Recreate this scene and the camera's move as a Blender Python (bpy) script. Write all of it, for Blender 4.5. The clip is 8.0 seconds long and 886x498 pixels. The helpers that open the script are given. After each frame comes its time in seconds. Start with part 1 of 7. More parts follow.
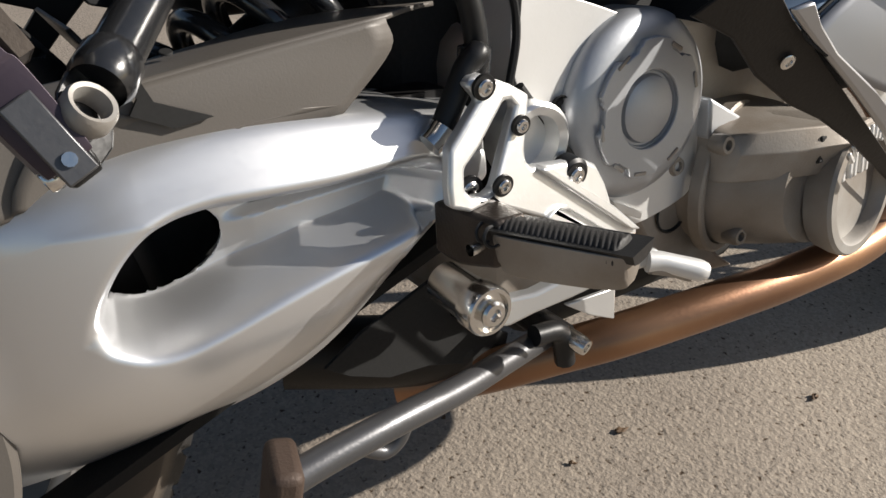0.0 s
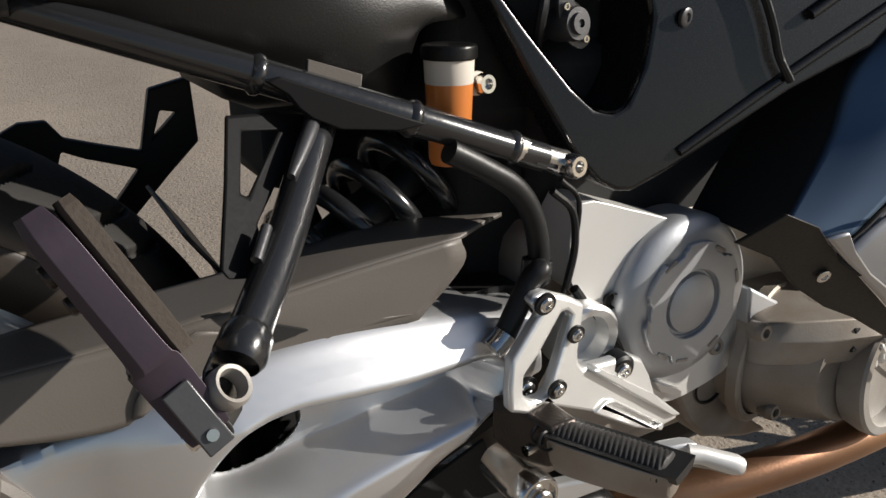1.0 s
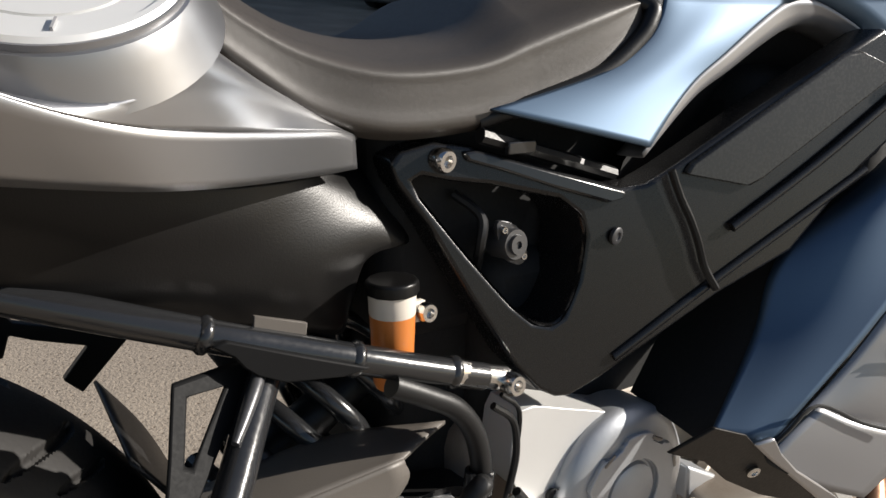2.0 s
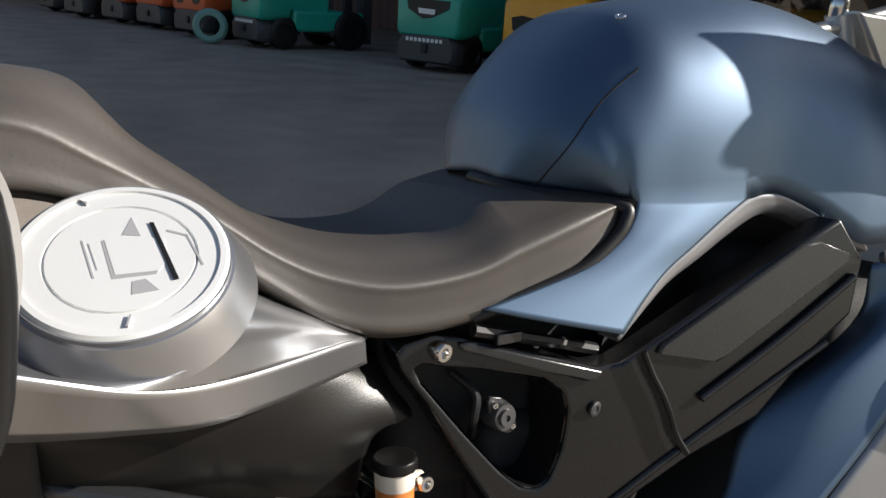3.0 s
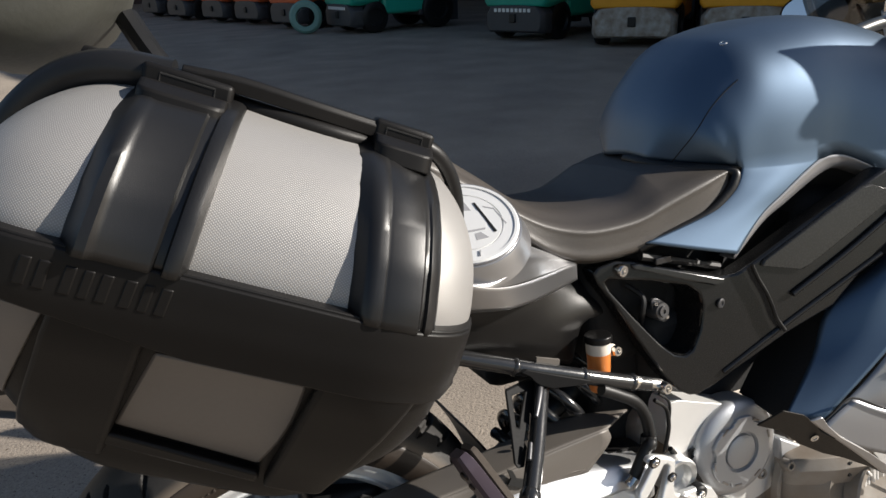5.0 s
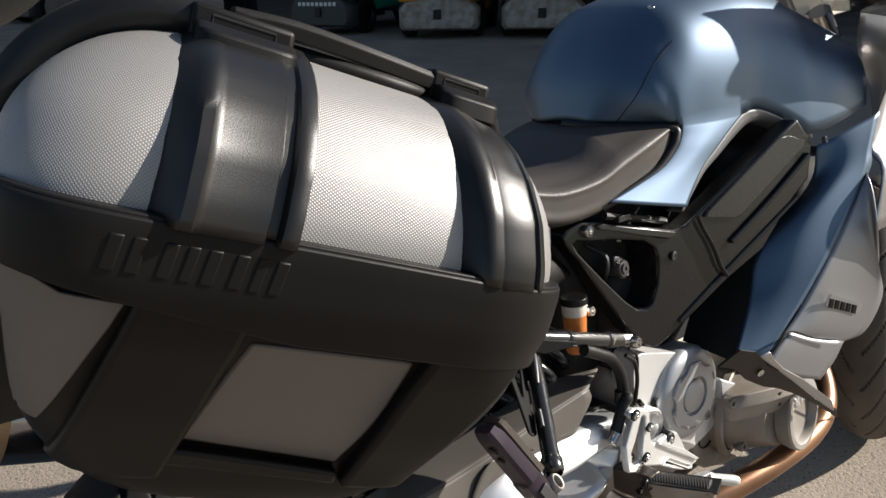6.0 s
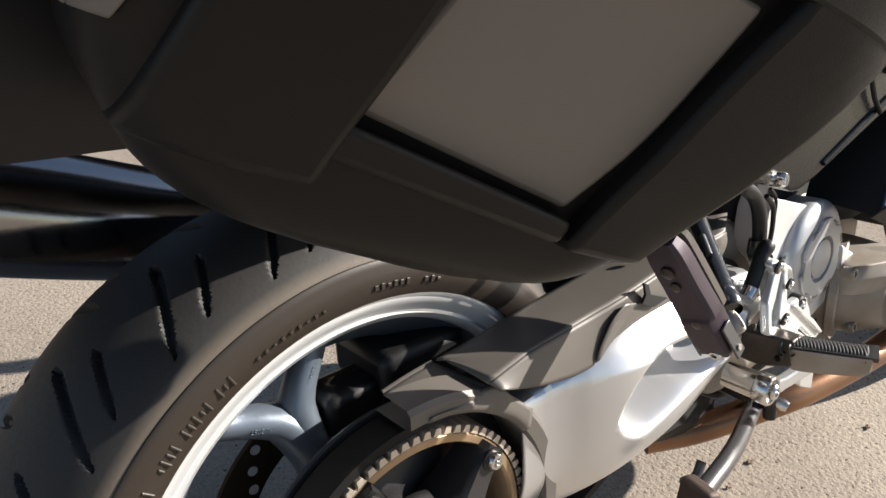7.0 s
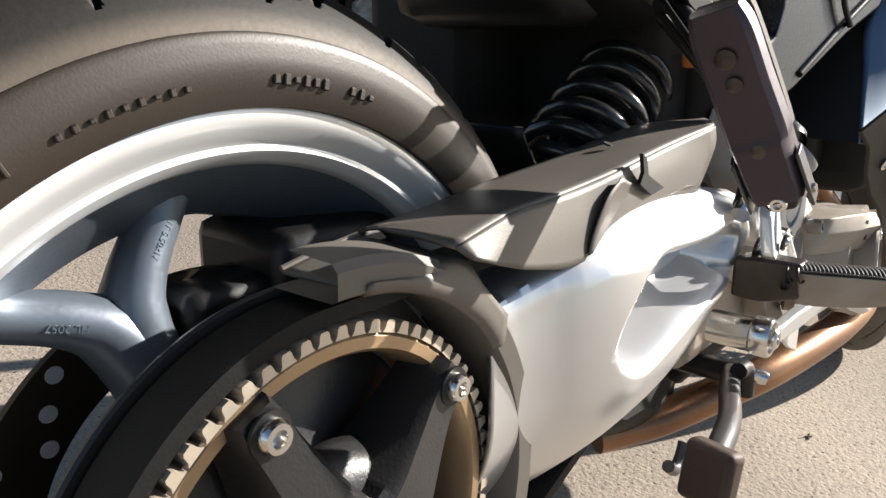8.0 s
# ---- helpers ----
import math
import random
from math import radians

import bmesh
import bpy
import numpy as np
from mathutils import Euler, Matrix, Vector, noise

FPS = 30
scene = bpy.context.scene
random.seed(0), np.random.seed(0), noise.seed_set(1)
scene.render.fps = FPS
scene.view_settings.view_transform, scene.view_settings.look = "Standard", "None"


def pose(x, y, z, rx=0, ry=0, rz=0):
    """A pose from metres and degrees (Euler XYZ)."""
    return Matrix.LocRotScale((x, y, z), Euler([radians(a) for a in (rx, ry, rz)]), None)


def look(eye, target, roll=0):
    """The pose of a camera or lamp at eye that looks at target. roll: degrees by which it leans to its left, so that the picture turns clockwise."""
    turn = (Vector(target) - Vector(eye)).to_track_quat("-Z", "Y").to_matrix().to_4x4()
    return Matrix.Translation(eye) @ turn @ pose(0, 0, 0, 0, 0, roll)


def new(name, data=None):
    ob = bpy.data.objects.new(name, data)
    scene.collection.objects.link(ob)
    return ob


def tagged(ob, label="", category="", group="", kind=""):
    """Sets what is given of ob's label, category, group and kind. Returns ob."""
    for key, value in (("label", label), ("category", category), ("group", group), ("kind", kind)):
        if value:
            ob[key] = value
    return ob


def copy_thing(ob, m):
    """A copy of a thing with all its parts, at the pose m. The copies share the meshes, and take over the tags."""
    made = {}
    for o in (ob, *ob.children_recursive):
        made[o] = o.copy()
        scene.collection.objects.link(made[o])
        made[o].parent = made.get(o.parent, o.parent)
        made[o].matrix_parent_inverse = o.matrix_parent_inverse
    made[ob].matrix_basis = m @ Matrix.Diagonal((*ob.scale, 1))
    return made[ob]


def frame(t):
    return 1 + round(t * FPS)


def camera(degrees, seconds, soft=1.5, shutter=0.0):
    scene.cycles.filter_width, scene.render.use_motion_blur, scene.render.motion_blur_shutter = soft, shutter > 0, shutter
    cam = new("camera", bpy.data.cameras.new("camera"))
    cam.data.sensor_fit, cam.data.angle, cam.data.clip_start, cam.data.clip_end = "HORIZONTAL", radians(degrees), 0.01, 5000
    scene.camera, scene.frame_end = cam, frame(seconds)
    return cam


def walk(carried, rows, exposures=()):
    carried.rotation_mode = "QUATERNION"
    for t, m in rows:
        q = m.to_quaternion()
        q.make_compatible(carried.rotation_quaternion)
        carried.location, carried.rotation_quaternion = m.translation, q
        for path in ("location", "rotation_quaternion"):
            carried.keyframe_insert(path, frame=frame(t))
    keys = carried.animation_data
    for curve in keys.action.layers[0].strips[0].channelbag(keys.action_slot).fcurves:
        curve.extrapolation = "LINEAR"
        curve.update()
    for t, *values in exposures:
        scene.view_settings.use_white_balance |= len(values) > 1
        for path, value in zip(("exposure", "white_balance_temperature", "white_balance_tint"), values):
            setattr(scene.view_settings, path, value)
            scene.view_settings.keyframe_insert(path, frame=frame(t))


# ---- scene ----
cam = camera(60.77, 8.0)
ROWS = [
    (0, 0.1961, -0.5097, 0.6493, 59.12, -1.09, -33.26),
    (0.5, 0.1755, -0.4985, 0.6946, 61.80, -1.86, -30.91),
    (1, 0.1721, -0.4963, 0.7558, 63.63, -2.97, -29.69),
    (1.5, 0.1807, -0.4819, 0.8136, 65.67, -3.64, -31.27),
    (2, 0.1902, -0.4755, 0.8682, 68.38, -4.05, -32.54),
    (2.2, 0.1943, -0.4733, 0.8923, 69.32, -4.27, -32.86),
    (3.3, 0.1651, -0.5723, 1.0372, 72.06, -3.24, -27.60),
    (3.5, 0.1427, -0.6070, 1.0486, 72.10, -2.54, -26.34),
    (4, 0.0747, -0.7146, 1.0727, 72.00, 0.00, -23.77),
    (4.5, -0.0140, -0.8013, 1.1152, 70.12, 1.44, -22.02),
    (4.7, -0.0486, -0.8208, 1.1255, 69.72, 2.33, -21.45),
    (5.8, -0.2512, -0.6957, 1.1029, 68.23, 1.52, -38.04),
    (6, -0.2697, -0.6702, 1.0889, 68.42, 1.73, -39.16),
    (6.5, -0.2913, -0.5500, 1.0155, 66.86, 0.48, -40.20),
    (7, -0.3044, -0.4534, 0.8740, 63.36, -2.00, -41.04),
    (7.5, -0.2947, -0.3827, 0.7250, 63.47, -4.80, -47.57),
    (8, -0.2340, -0.3235, 0.6183, 71.27, -5.75, -50.93),
]
walk(cam, [(t, pose(*p)) for t, *p in ROWS], exposures=((0, 0.5), (0.5, 0.3), (1, 0.25), (1.5, 0.4), (2, 0.6), (3.5, 0.9), (4.5, 0.75), (6, 0.68), (6.5, 0.78), (7, 1.15), (7.5, 1.36), (8, 1.24)))


# ---- world and light ----
SUN = Vector((0.786, -0.401, 0.469)).normalized()
world = bpy.data.worlds.new("sky")
scene.world = world
world.use_nodes = True
wn = world.node_tree
sky = wn.nodes.new("ShaderNodeTexSky")
sky.sky_type = "NISHITA"
sky.sun_disc = False
sky.sun_elevation = math.asin(SUN.z)
sky.sun_rotation = math.atan2(SUN.x, SUN.y)
wn.links.new(sky.outputs[0], wn.nodes["Background"].inputs[0])
wn.nodes["Background"].inputs[1].default_value = 0.062
sun = new("sun", bpy.data.lights.new("sun", "SUN"))
sun.data.energy, sun.data.angle, sun.data.color = 5.0, radians(0.5), (1.0, 0.94, 0.86)
sun.matrix_world = look(SUN * 50, (0, 0, 0))


# ---- materials ----
def material(name, color, rough=0.5, metal=0.0, bump=0.0, scale=60.0, vary=0.15, stain=None, coat=0.0, fine=None, spec=0.5):
    """A surface with broad mottling, a fine grain that also moves the roughness, and a small relief."""
    m = bpy.data.materials.new(name)
    m.use_nodes = True
    nt = m.node_tree
    b = nt.nodes["Principled BSDF"]
    co = nt.nodes.new("ShaderNodeTexCoord")
    big = nt.nodes.new("ShaderNodeTexNoise")
    big.inputs["Scale"].default_value, big.inputs["Detail"].default_value = scale * 0.12, 6
    small = nt.nodes.new("ShaderNodeTexNoise")
    small.inputs["Scale"].default_value, small.inputs["Detail"].default_value = fine or scale * 6, 3
    for n in (big, small):
        nt.links.new(co.outputs["Object"], n.inputs["Vector"])
    ramp = nt.nodes.new("ShaderNodeValToRGB")
    ramp.color_ramp.elements[0].position, ramp.color_ramp.elements[1].position = 0.3, 0.7
    dark = stain or tuple(c * (1 - vary) for c in color)
    ramp.color_ramp.elements[0].color = (*dark, 1)
    ramp.color_ramp.elements[1].color = (*color, 1)
    nt.links.new(big.outputs[0], ramp.inputs[0])
    nt.links.new(ramp.outputs[0], b.inputs["Base Color"])
    rr = nt.nodes.new("ShaderNodeMapRange")
    spread = 0.1 if bump > 0.02 else 0.02
    rr.inputs[3].default_value, rr.inputs[4].default_value = max(rough - spread, 0.02), min(rough + spread, 1)
    nt.links.new(small.outputs[0], rr.inputs[0])
    nt.links.new(rr.outputs[0], b.inputs["Roughness"])
    b.inputs["Metallic"].default_value = metal
    b.inputs["Coat Weight"].default_value = coat
    b.inputs["Coat Roughness"].default_value = 0.12
    b.inputs["Specular IOR Level"].default_value = spec
    if bump:
        bp = nt.nodes.new("ShaderNodeBump")
        bp.inputs["Strength"].default_value, bp.inputs["Distance"].default_value = bump, 0.001
        nt.links.new(small.outputs[0], bp.inputs["Height"])
        nt.links.new(bp.outputs[0], b.inputs["Normal"])
    return m


def pattern(m, kind, scale, depth, strength=0.6, colour_pull=0.0):
    """Adds a regular relief to a material: 'weave' (two crossed waves) or 'cells'."""
    nt = m.node_tree
    b = nt.nodes["Principled BSDF"]
    co = nt.nodes.new("ShaderNodeTexCoord")
    if kind == "diamond":
        turn = nt.nodes.new("ShaderNodeMapping")
        turn.inputs["Rotation"].default_value = (0, 0, radians(45))
        nt.links.new(co.outputs["UV"], turn.inputs["Vector"])
        waves = []
        for direction in ("X", "Y"):
            w = nt.nodes.new("ShaderNodeTexWave")
            w.bands_direction = direction
            w.inputs["Scale"].default_value = scale
            nt.links.new(turn.outputs["Vector"], w.inputs["Vector"])
            waves.append(w)
        mix = nt.nodes.new("ShaderNodeMath")
        mix.operation = "MULTIPLY"
        nt.links.new(waves[0].outputs["Fac"], mix.inputs[0])
        nt.links.new(waves[1].outputs["Fac"], mix.inputs[1])
        height = mix.outputs[0]
    elif kind == "weave":
        parts = []
        turn = nt.nodes.new("ShaderNodeMapping")
        turn.inputs["Rotation"].default_value = (radians(-45), radians(45), 0)
        nt.links.new(co.outputs["Object"], turn.inputs["Vector"])
        for direction in ("X", "Z"):
            w = nt.nodes.new("ShaderNodeTexWave")
            w.bands_direction = direction
            w.inputs["Scale"].default_value = scale
            w.inputs["Distortion"].default_value = 0.0
            nt.links.new(turn.outputs["Vector"], w.inputs["Vector"])
            parts.append(w)
        mix = nt.nodes.new("ShaderNodeMath")
        mix.operation = "MULTIPLY"
        nt.links.new(parts[0].outputs["Fac"], mix.inputs[0])
        nt.links.new(parts[1].outputs["Fac"], mix.inputs[1])
        height = mix.outputs[0]
    else:
        v = nt.nodes.new("ShaderNodeTexVoronoi")
        v.inputs["Scale"].default_value = scale
        nt.links.new(co.outputs["Object"], v.inputs["Vector"])
        height = v.outputs["Distance"]
    bp = nt.nodes.new("ShaderNodeBump")
    bp.inputs["Strength"].default_value, bp.inputs["Distance"].default_value = strength, depth
    nt.links.new(height, bp.inputs["Height"])
    old = b.inputs["Normal"].links
    if old:
        nt.links.new(old[0].from_socket, bp.inputs["Normal"])
    nt.links.new(bp.outputs[0], b.inputs["Normal"])
    if colour_pull:
        src = b.inputs["Base Color"].links[0].from_socket
        mx = nt.nodes.new("ShaderNodeMix")
        mx.data_type, mx.blend_type = "RGBA", "MULTIPLY"
        mx.inputs[0].default_value = colour_pull
        nt.links.new(src, mx.inputs[6])
        nt.links.new(height, mx.inputs[7])
        nt.links.new(mx.outputs[2], b.inputs["Base Color"])
    return m


SILVER = material("satin_silver_paint", (0.74, 0.745, 0.755), 0.36, 0.85, 0.0, 40, 0.05)
CAST = material("cast_aluminium", (0.46, 0.475, 0.50), 0.48, 0.7, 0.07, 60, 0.12)
DULLCAST = material("grimy_cast_aluminium", (0.40, 0.385, 0.36), 0.55, 0.4, 0.15, 80, 0.3, stain=(0.20, 0.155, 0.115))
WHITECAST = material("pale_painted_casing", (0.70, 0.69, 0.67), 0.42, 0.35, 0.05, 60, 0.08)
ALU = material("bright_milled_aluminium", (0.72, 0.72, 0.71), 0.36, 0.65, 0.06, 60, 0.08)
CHROME = material("bright_steel", (0.72, 0.70, 0.67), 0.2, 1.0, 0.05, 80, 0.15)
DARKCHROME = material("dark_polished_steel", (0.34, 0.33, 0.33), 0.15, 1.0, 0.03, 60, 0.2)
BLACK = material("black_plastic", (0.012, 0.012, 0.0125), 0.42, 0.0, 0.06, 70, 0.3, spec=0.36)
BRACKET = material("matt_black_bracket_paint", (0.011, 0.011, 0.0115), 0.6, 0.0, 0.04, 70, 0.3, spec=0.12)
GLOSSBLACK = material("dark_satin_plastic", (0.0080, 0.0076, 0.0075), 0.33, 0.0, 0.12, 60, 0.2, fine=900, spec=0.26)
SATIN = material("satin_black_cover", (0.0105, 0.0102, 0.0105), 0.25, 0.0, 0.06, 60, 0.35, fine=900, spec=0.52)
FILTER = material("worn_grey_filter_panel", (0.034, 0.033, 0.031), 0.27, 0.0, 0.05, 60, 0.3)
OILY = material("oily_cast_alloy", (0.34, 0.315, 0.285), 0.52, 0.4, 0.35, 80, 0.3, stain=(0.19, 0.155, 0.12))
TUBE = material("dark_grey_frame_paint", (0.020, 0.0205, 0.022), 0.21, 0.1, 0.04, 60, 0.25, spec=0.8)
GUARD = material("grey_brown_moulded_guard", (0.122, 0.109, 0.096), 0.5, 0.1, 0.10, 60, 0.18, fine=700)
BLUE = material("metallic_blue_paint", (0.060, 0.116, 0.190), 0.48, 0.92, 0.0, 20, 0.08, coat=1.0, spec=0.5)
BLUE.node_tree.nodes["Principled BSDF"].inputs["Coat Roughness"].default_value = 0.46     # pale flakes under the lacquer spread the highlight
BLUE.node_tree.nodes["Principled BSDF"].inputs["Coat IOR"].default_value = 1.58
GREYPAINT = material("grey_metallic_paint", (0.30, 0.30, 0.31), 0.36, 0.6, 0.0, 40, 0.06)
PALEPAINT = material("silver_grey_metallic_paint", (0.41, 0.41, 0.42), 0.33, 0.9, 0.0, 40, 0.05)
TYRE = material("dusty_tyre_rubber", (0.118, 0.094, 0.072), 0.66, 0.0, 0.15, 50, 0.3, stain=(0.06, 0.049, 0.038))
WALL = material("brown_dusty_tyre_sidewall", (0.027, 0.019, 0.0135), 0.5, 0.0, 0.08, 60, 0.25, fine=700)
RIM = material("silver_wheel_paint", (0.78, 0.79, 0.80), 0.3, 0.5, 0.0, 30, 0.04)
SPOKE = material("blue_grey_wheel_paint", (0.16, 0.19, 0.23), 0.4, 0.5, 0.05, 60, 0.15)
GOLD = material("worn_tan_anodised_ring", (0.46, 0.32, 0.19), 0.42, 0.6, 0.1, 90, 0.3)
BELT = material("black_drive_belt", (0.010, 0.0095, 0.0095), 0.6, 0.0, 0.2, 90, 0.3, spec=0.2)
HUB = material("dark_cast_carrier", (0.030, 0.029, 0.030), 0.36, 0.3, 0.2, 80, 0.3)
DISC = material("brake_disc_steel", (0.075, 0.058, 0.042), 0.35, 0.8, 0.1, 60, 0.4)
COPPER = material("heat_browned_exhaust_steel", (0.36, 0.20, 0.11), 0.36, 0.8, 0.08, 60, 0.35, stain=(0.19, 0.10, 0.06))
BROWN = material("dark_brown_plastic", (0.019, 0.0155, 0.0125), 0.5, 0.0, 0.15, 60, 0.3, spec=0.3)
GRIME = material("grimy_dark_casting", (0.085, 0.070, 0.060), 0.36, 0.6, 0.35, 80, 0.45, stain=(0.035, 0.027, 0.022))
SEAT = pattern(material("brown_black_seat_vinyl", (0.052, 0.0435, 0.036), 0.49, 0.0, 0.1, 50, 0.3, spec=0.72), "weave", 620, 0.0003, 0.22)
FABRIC = pattern(material("silver_textured_case_shell", (0.45, 0.435, 0.42), 0.42, 0.35, 0.0, 40, 0.06), "diamond", 160, 0.0004, 0.4, 0.32)
CASE = material("charcoal_case_plastic", (0.0085, 0.0078, 0.0075), 0.46, 0.0, 0.14, 60, 0.25, fine=1400, spec=0.22)
STRAP = material("satin_charcoal_strap", (0.0105, 0.0102, 0.0104), 0.36, 0.0, 0.10, 60, 0.25, fine=1400, spec=0.50)
PANEL = material("warm_grey_case_panel", (0.165, 0.145, 0.128), 0.5, 0.0, 0.05, 40, 0.1)
PEG = material("purple_grey_anodised_footrest", (0.056, 0.041, 0.055), 0.42, 0.4, 0.06, 60, 0.2)
RUBBER = material("worn_rubber_pad", (0.075, 0.058, 0.045), 0.75, 0.0, 0.3, 80, 0.4)
GRIP = material("worn_black_footrest_rubber", (0.026, 0.0235, 0.022), 0.62, 0.0, 0.25, 90, 0.35, stain=(0.012, 0.011, 0.010))
RUST = material("rusty_steel", (0.070, 0.046, 0.034), 0.6, 0.3, 0.4, 80, 0.5)
STEEL = material("grey_stand_steel", (0.11, 0.11, 0.115), 0.36, 0.6, 0.1, 60, 0.25)
FLUID = material("orange_brake_fluid", (0.62, 0.20, 0.045), 0.3, 0.0, 0.0, 40, 0.1)
MILK = material("milky_plastic", (0.72, 0.66, 0.58), 0.4, 0.0, 0.02, 40, 0.05)
CAP = material("white_silver_fuel_cap", (0.74, 0.74, 0.73), 0.4, 0.3, 0.03, 50, 0.04)
MARK = material("grey_marking", (0.30, 0.30, 0.31), 0.5, 0.0, 0.0, 50, 0.1)
TOOTH = material("cream_worn_pulley_teeth", (0.66, 0.57, 0.46), 0.4, 0.5, 0.1, 90, 0.2)
# near black for gaps and joints, and for shade coloured into covered insides
VOID = material("black_gaps_and_shade", (0.008, 0.008, 0.008), 0.8, 0.0, 0.1, 50, 0.2)
MIRROR = material("mirror_glass", (0.9, 0.9, 0.9), 0.02, 1.0, 0.0, 10, 0.0)
SMOKE = bpy.data.materials.new("dark_tinted_screen")
SMOKE.use_nodes = True
sn = SMOKE.node_tree
clear, gloss, both = sn.nodes.new("ShaderNodeBsdfTransparent"), sn.nodes.new("ShaderNodeBsdfGlossy"), sn.nodes.new("ShaderNodeMixShader")
clear.inputs[0].default_value, gloss.inputs[1].default_value, both.inputs[0].default_value = (0.45, 0.45, 0.44, 1), 0.06, 0.10
sn.links.new(clear.outputs[0], both.inputs[1])
sn.links.new(gloss.outputs[0], both.inputs[2])
sn.links.new(both.outputs[0], sn.nodes["Material Output"].inputs[0])
for mm in (MIRROR,):
    mm.node_tree.nodes["Map Range"].inputs[4].default_value = 0.03


# road-worn rubber: dust lies on the shoulder that never touches the road, the running band is scrubbed dark, and shade
# cast on the crown is coloured in with it
WORN_SHADED = TYRE.copy()
WORN_SHADED.name = "rear_tyre_rubber"
wt = WORN_SHADED.node_tree
wb = wt.nodes["Principled BSDF"]
flat_to, wide = wt.nodes.new("ShaderNodeVectorMath"), wt.nodes.new("ShaderNodeVectorMath")
flat_to.operation, wide.operation = "MULTIPLY_ADD", "LENGTH"
flat_to.inputs[1].default_value, flat_to.inputs[2].default_value = (1, 0, 1), (0, 0, -0.315)
wco, worn, scrub_shade, jit = wt.nodes.new("ShaderNodeTexCoord"), wt.nodes.new("ShaderNodeMapRange"), wt.nodes.new("ShaderNodeMix"), wt.nodes.new("ShaderNodeMath")
jit.operation, jit.inputs[1].default_value = "MULTIPLY_ADD", 0.012
wt.links.new(wco.outputs["Object"], flat_to.inputs[0])
wt.links.new(flat_to.outputs[0], wide.inputs[0])
wt.links.new(wt.nodes["Noise Texture"].outputs[0], jit.inputs[0])
wt.links.new(wide.outputs["Value"], jit.inputs[2])
worn.inputs[1].default_value, worn.inputs[2].default_value = 0.280, 0.289
wt.links.new(jit.outputs[0], worn.inputs[0])
scrub_shade.data_type = "RGBA"
wt.links.new(worn.outputs[0], scrub_shade.inputs[0])
wt.links.new(wb.inputs["Base Color"].links[0].from_socket, scrub_shade.inputs[6])
# crown colour: scrubbed rubber, darkened further for the tail's shadow
scrub_shade.inputs[7].default_value = (0.016, 0.0145, 0.0135, 1)
wt.links.new(scrub_shade.outputs[2], wb.inputs["Base Color"])


# ---- mesh tools ----
def part(name, bm, mat, parent, label="", smooth=True, bevel=0.0, solid=0.0, seg=2, weld=True):
    """Links a bmesh as one mesh object under a thing or a part."""
    if weld:
        bmesh.ops.remove_doubles(bm, verts=bm.verts, dist=1e-6)
    bmesh.ops.recalc_face_normals(bm, faces=bm.faces)
    me = bpy.data.meshes.new(name)
    bm.to_mesh(me)
    bm.free()
    me.materials.append(mat)
    ob = new(name, me)
    ob.parent = parent
    if smooth:
        me.polygons.foreach_set("use_smooth", [True] * len(me.polygons))
        me.set_sharp_from_angle(angle=radians(38))
    if solid:
        md = ob.modifiers.new("thickness", "SOLIDIFY")
        md.thickness, md.offset = solid, 0
    if bevel:
        md = ob.modifiers.new("soft_edges", "BEVEL")
        md.width, md.segments, md.limit_method, md.angle_limit = bevel, seg, "ANGLE", radians(35)
        md.harden_normals = False
    if label:
        tagged(ob, label)
    return ob


def thing(name, label, category, m=None, group="", kind=""):
    ob = new(name)
    ob.empty_display_size = 0.1
    if m is not None:
        ob.matrix_world = m
    return tagged(ob, label, category, group, kind)


def curve(points, n=6, closed=False):
    """A smooth line through the points."""
    p = [Vector(q) for q in points]
    k = len(p)
    out = []
    for i in range(k if closed else k - 1):
        if closed:
            a, b, c, d = p[i - 1], p[i], p[(i + 1) % k], p[(i + 2) % k]
        else:
            b, c = p[i], p[i + 1]
            a = p[i - 1] if i else b * 2 - c
            d = p[i + 2] if i + 2 < k else c * 2 - b
        for s in range(n):
            t = s / n
            out.append(0.5 * (2 * b + (c - a) * t + (2 * a - 5 * b + 4 * c - d) * t * t + (3 * b - a - 3 * c + d) * t ** 3))
    if not closed:
        out.append(p[-1])
    return out


def tube_mesh(points, r, n=6, seg=14, radii=None, flat=1.0, bm=None):
    bm = bm or bmesh.new()
    line = curve(points, n)
    rs = [r] * len(line)
    if radii:
        rs = [v.x for v in curve([(q, 0, 0) for q in radii], n)]
    up = Vector((0, 1, 0.01))
    rings = []
    for i, c in enumerate(line):
        d = (line[min(i + 1, len(line) - 1)] - line[max(i - 1, 0)]).normalized()
        s = d.cross(up)
        if s.length < 0.05:
            s = d.cross(Vector((1, 0, 0)))
        s.normalize()
        u = s.cross(d)
        up = u
        rings.append([bm.verts.new(c + rs[i] * (math.cos(a) * s + math.sin(a) * flat * u)) for a in (2 * math.pi * k / seg for k in range(seg))])
    for a, b in zip(rings, rings[1:]):
        for k in range(seg):
            bm.faces.new((a[k], a[(k + 1) % seg], b[(k + 1) % seg], b[k]))
    bm.faces.new(rings[0])
    bm.faces.new(rings[-1])
    return bm


def frame_to(center, direction, spin=0.0):
    """A pose whose z axis points along the direction."""
    q = Vector(direction).normalized().to_track_quat("Z", "Y")
    return Matrix.Translation(center) @ q.to_matrix().to_4x4() @ Matrix.Rotation(spin, 4, "Z")


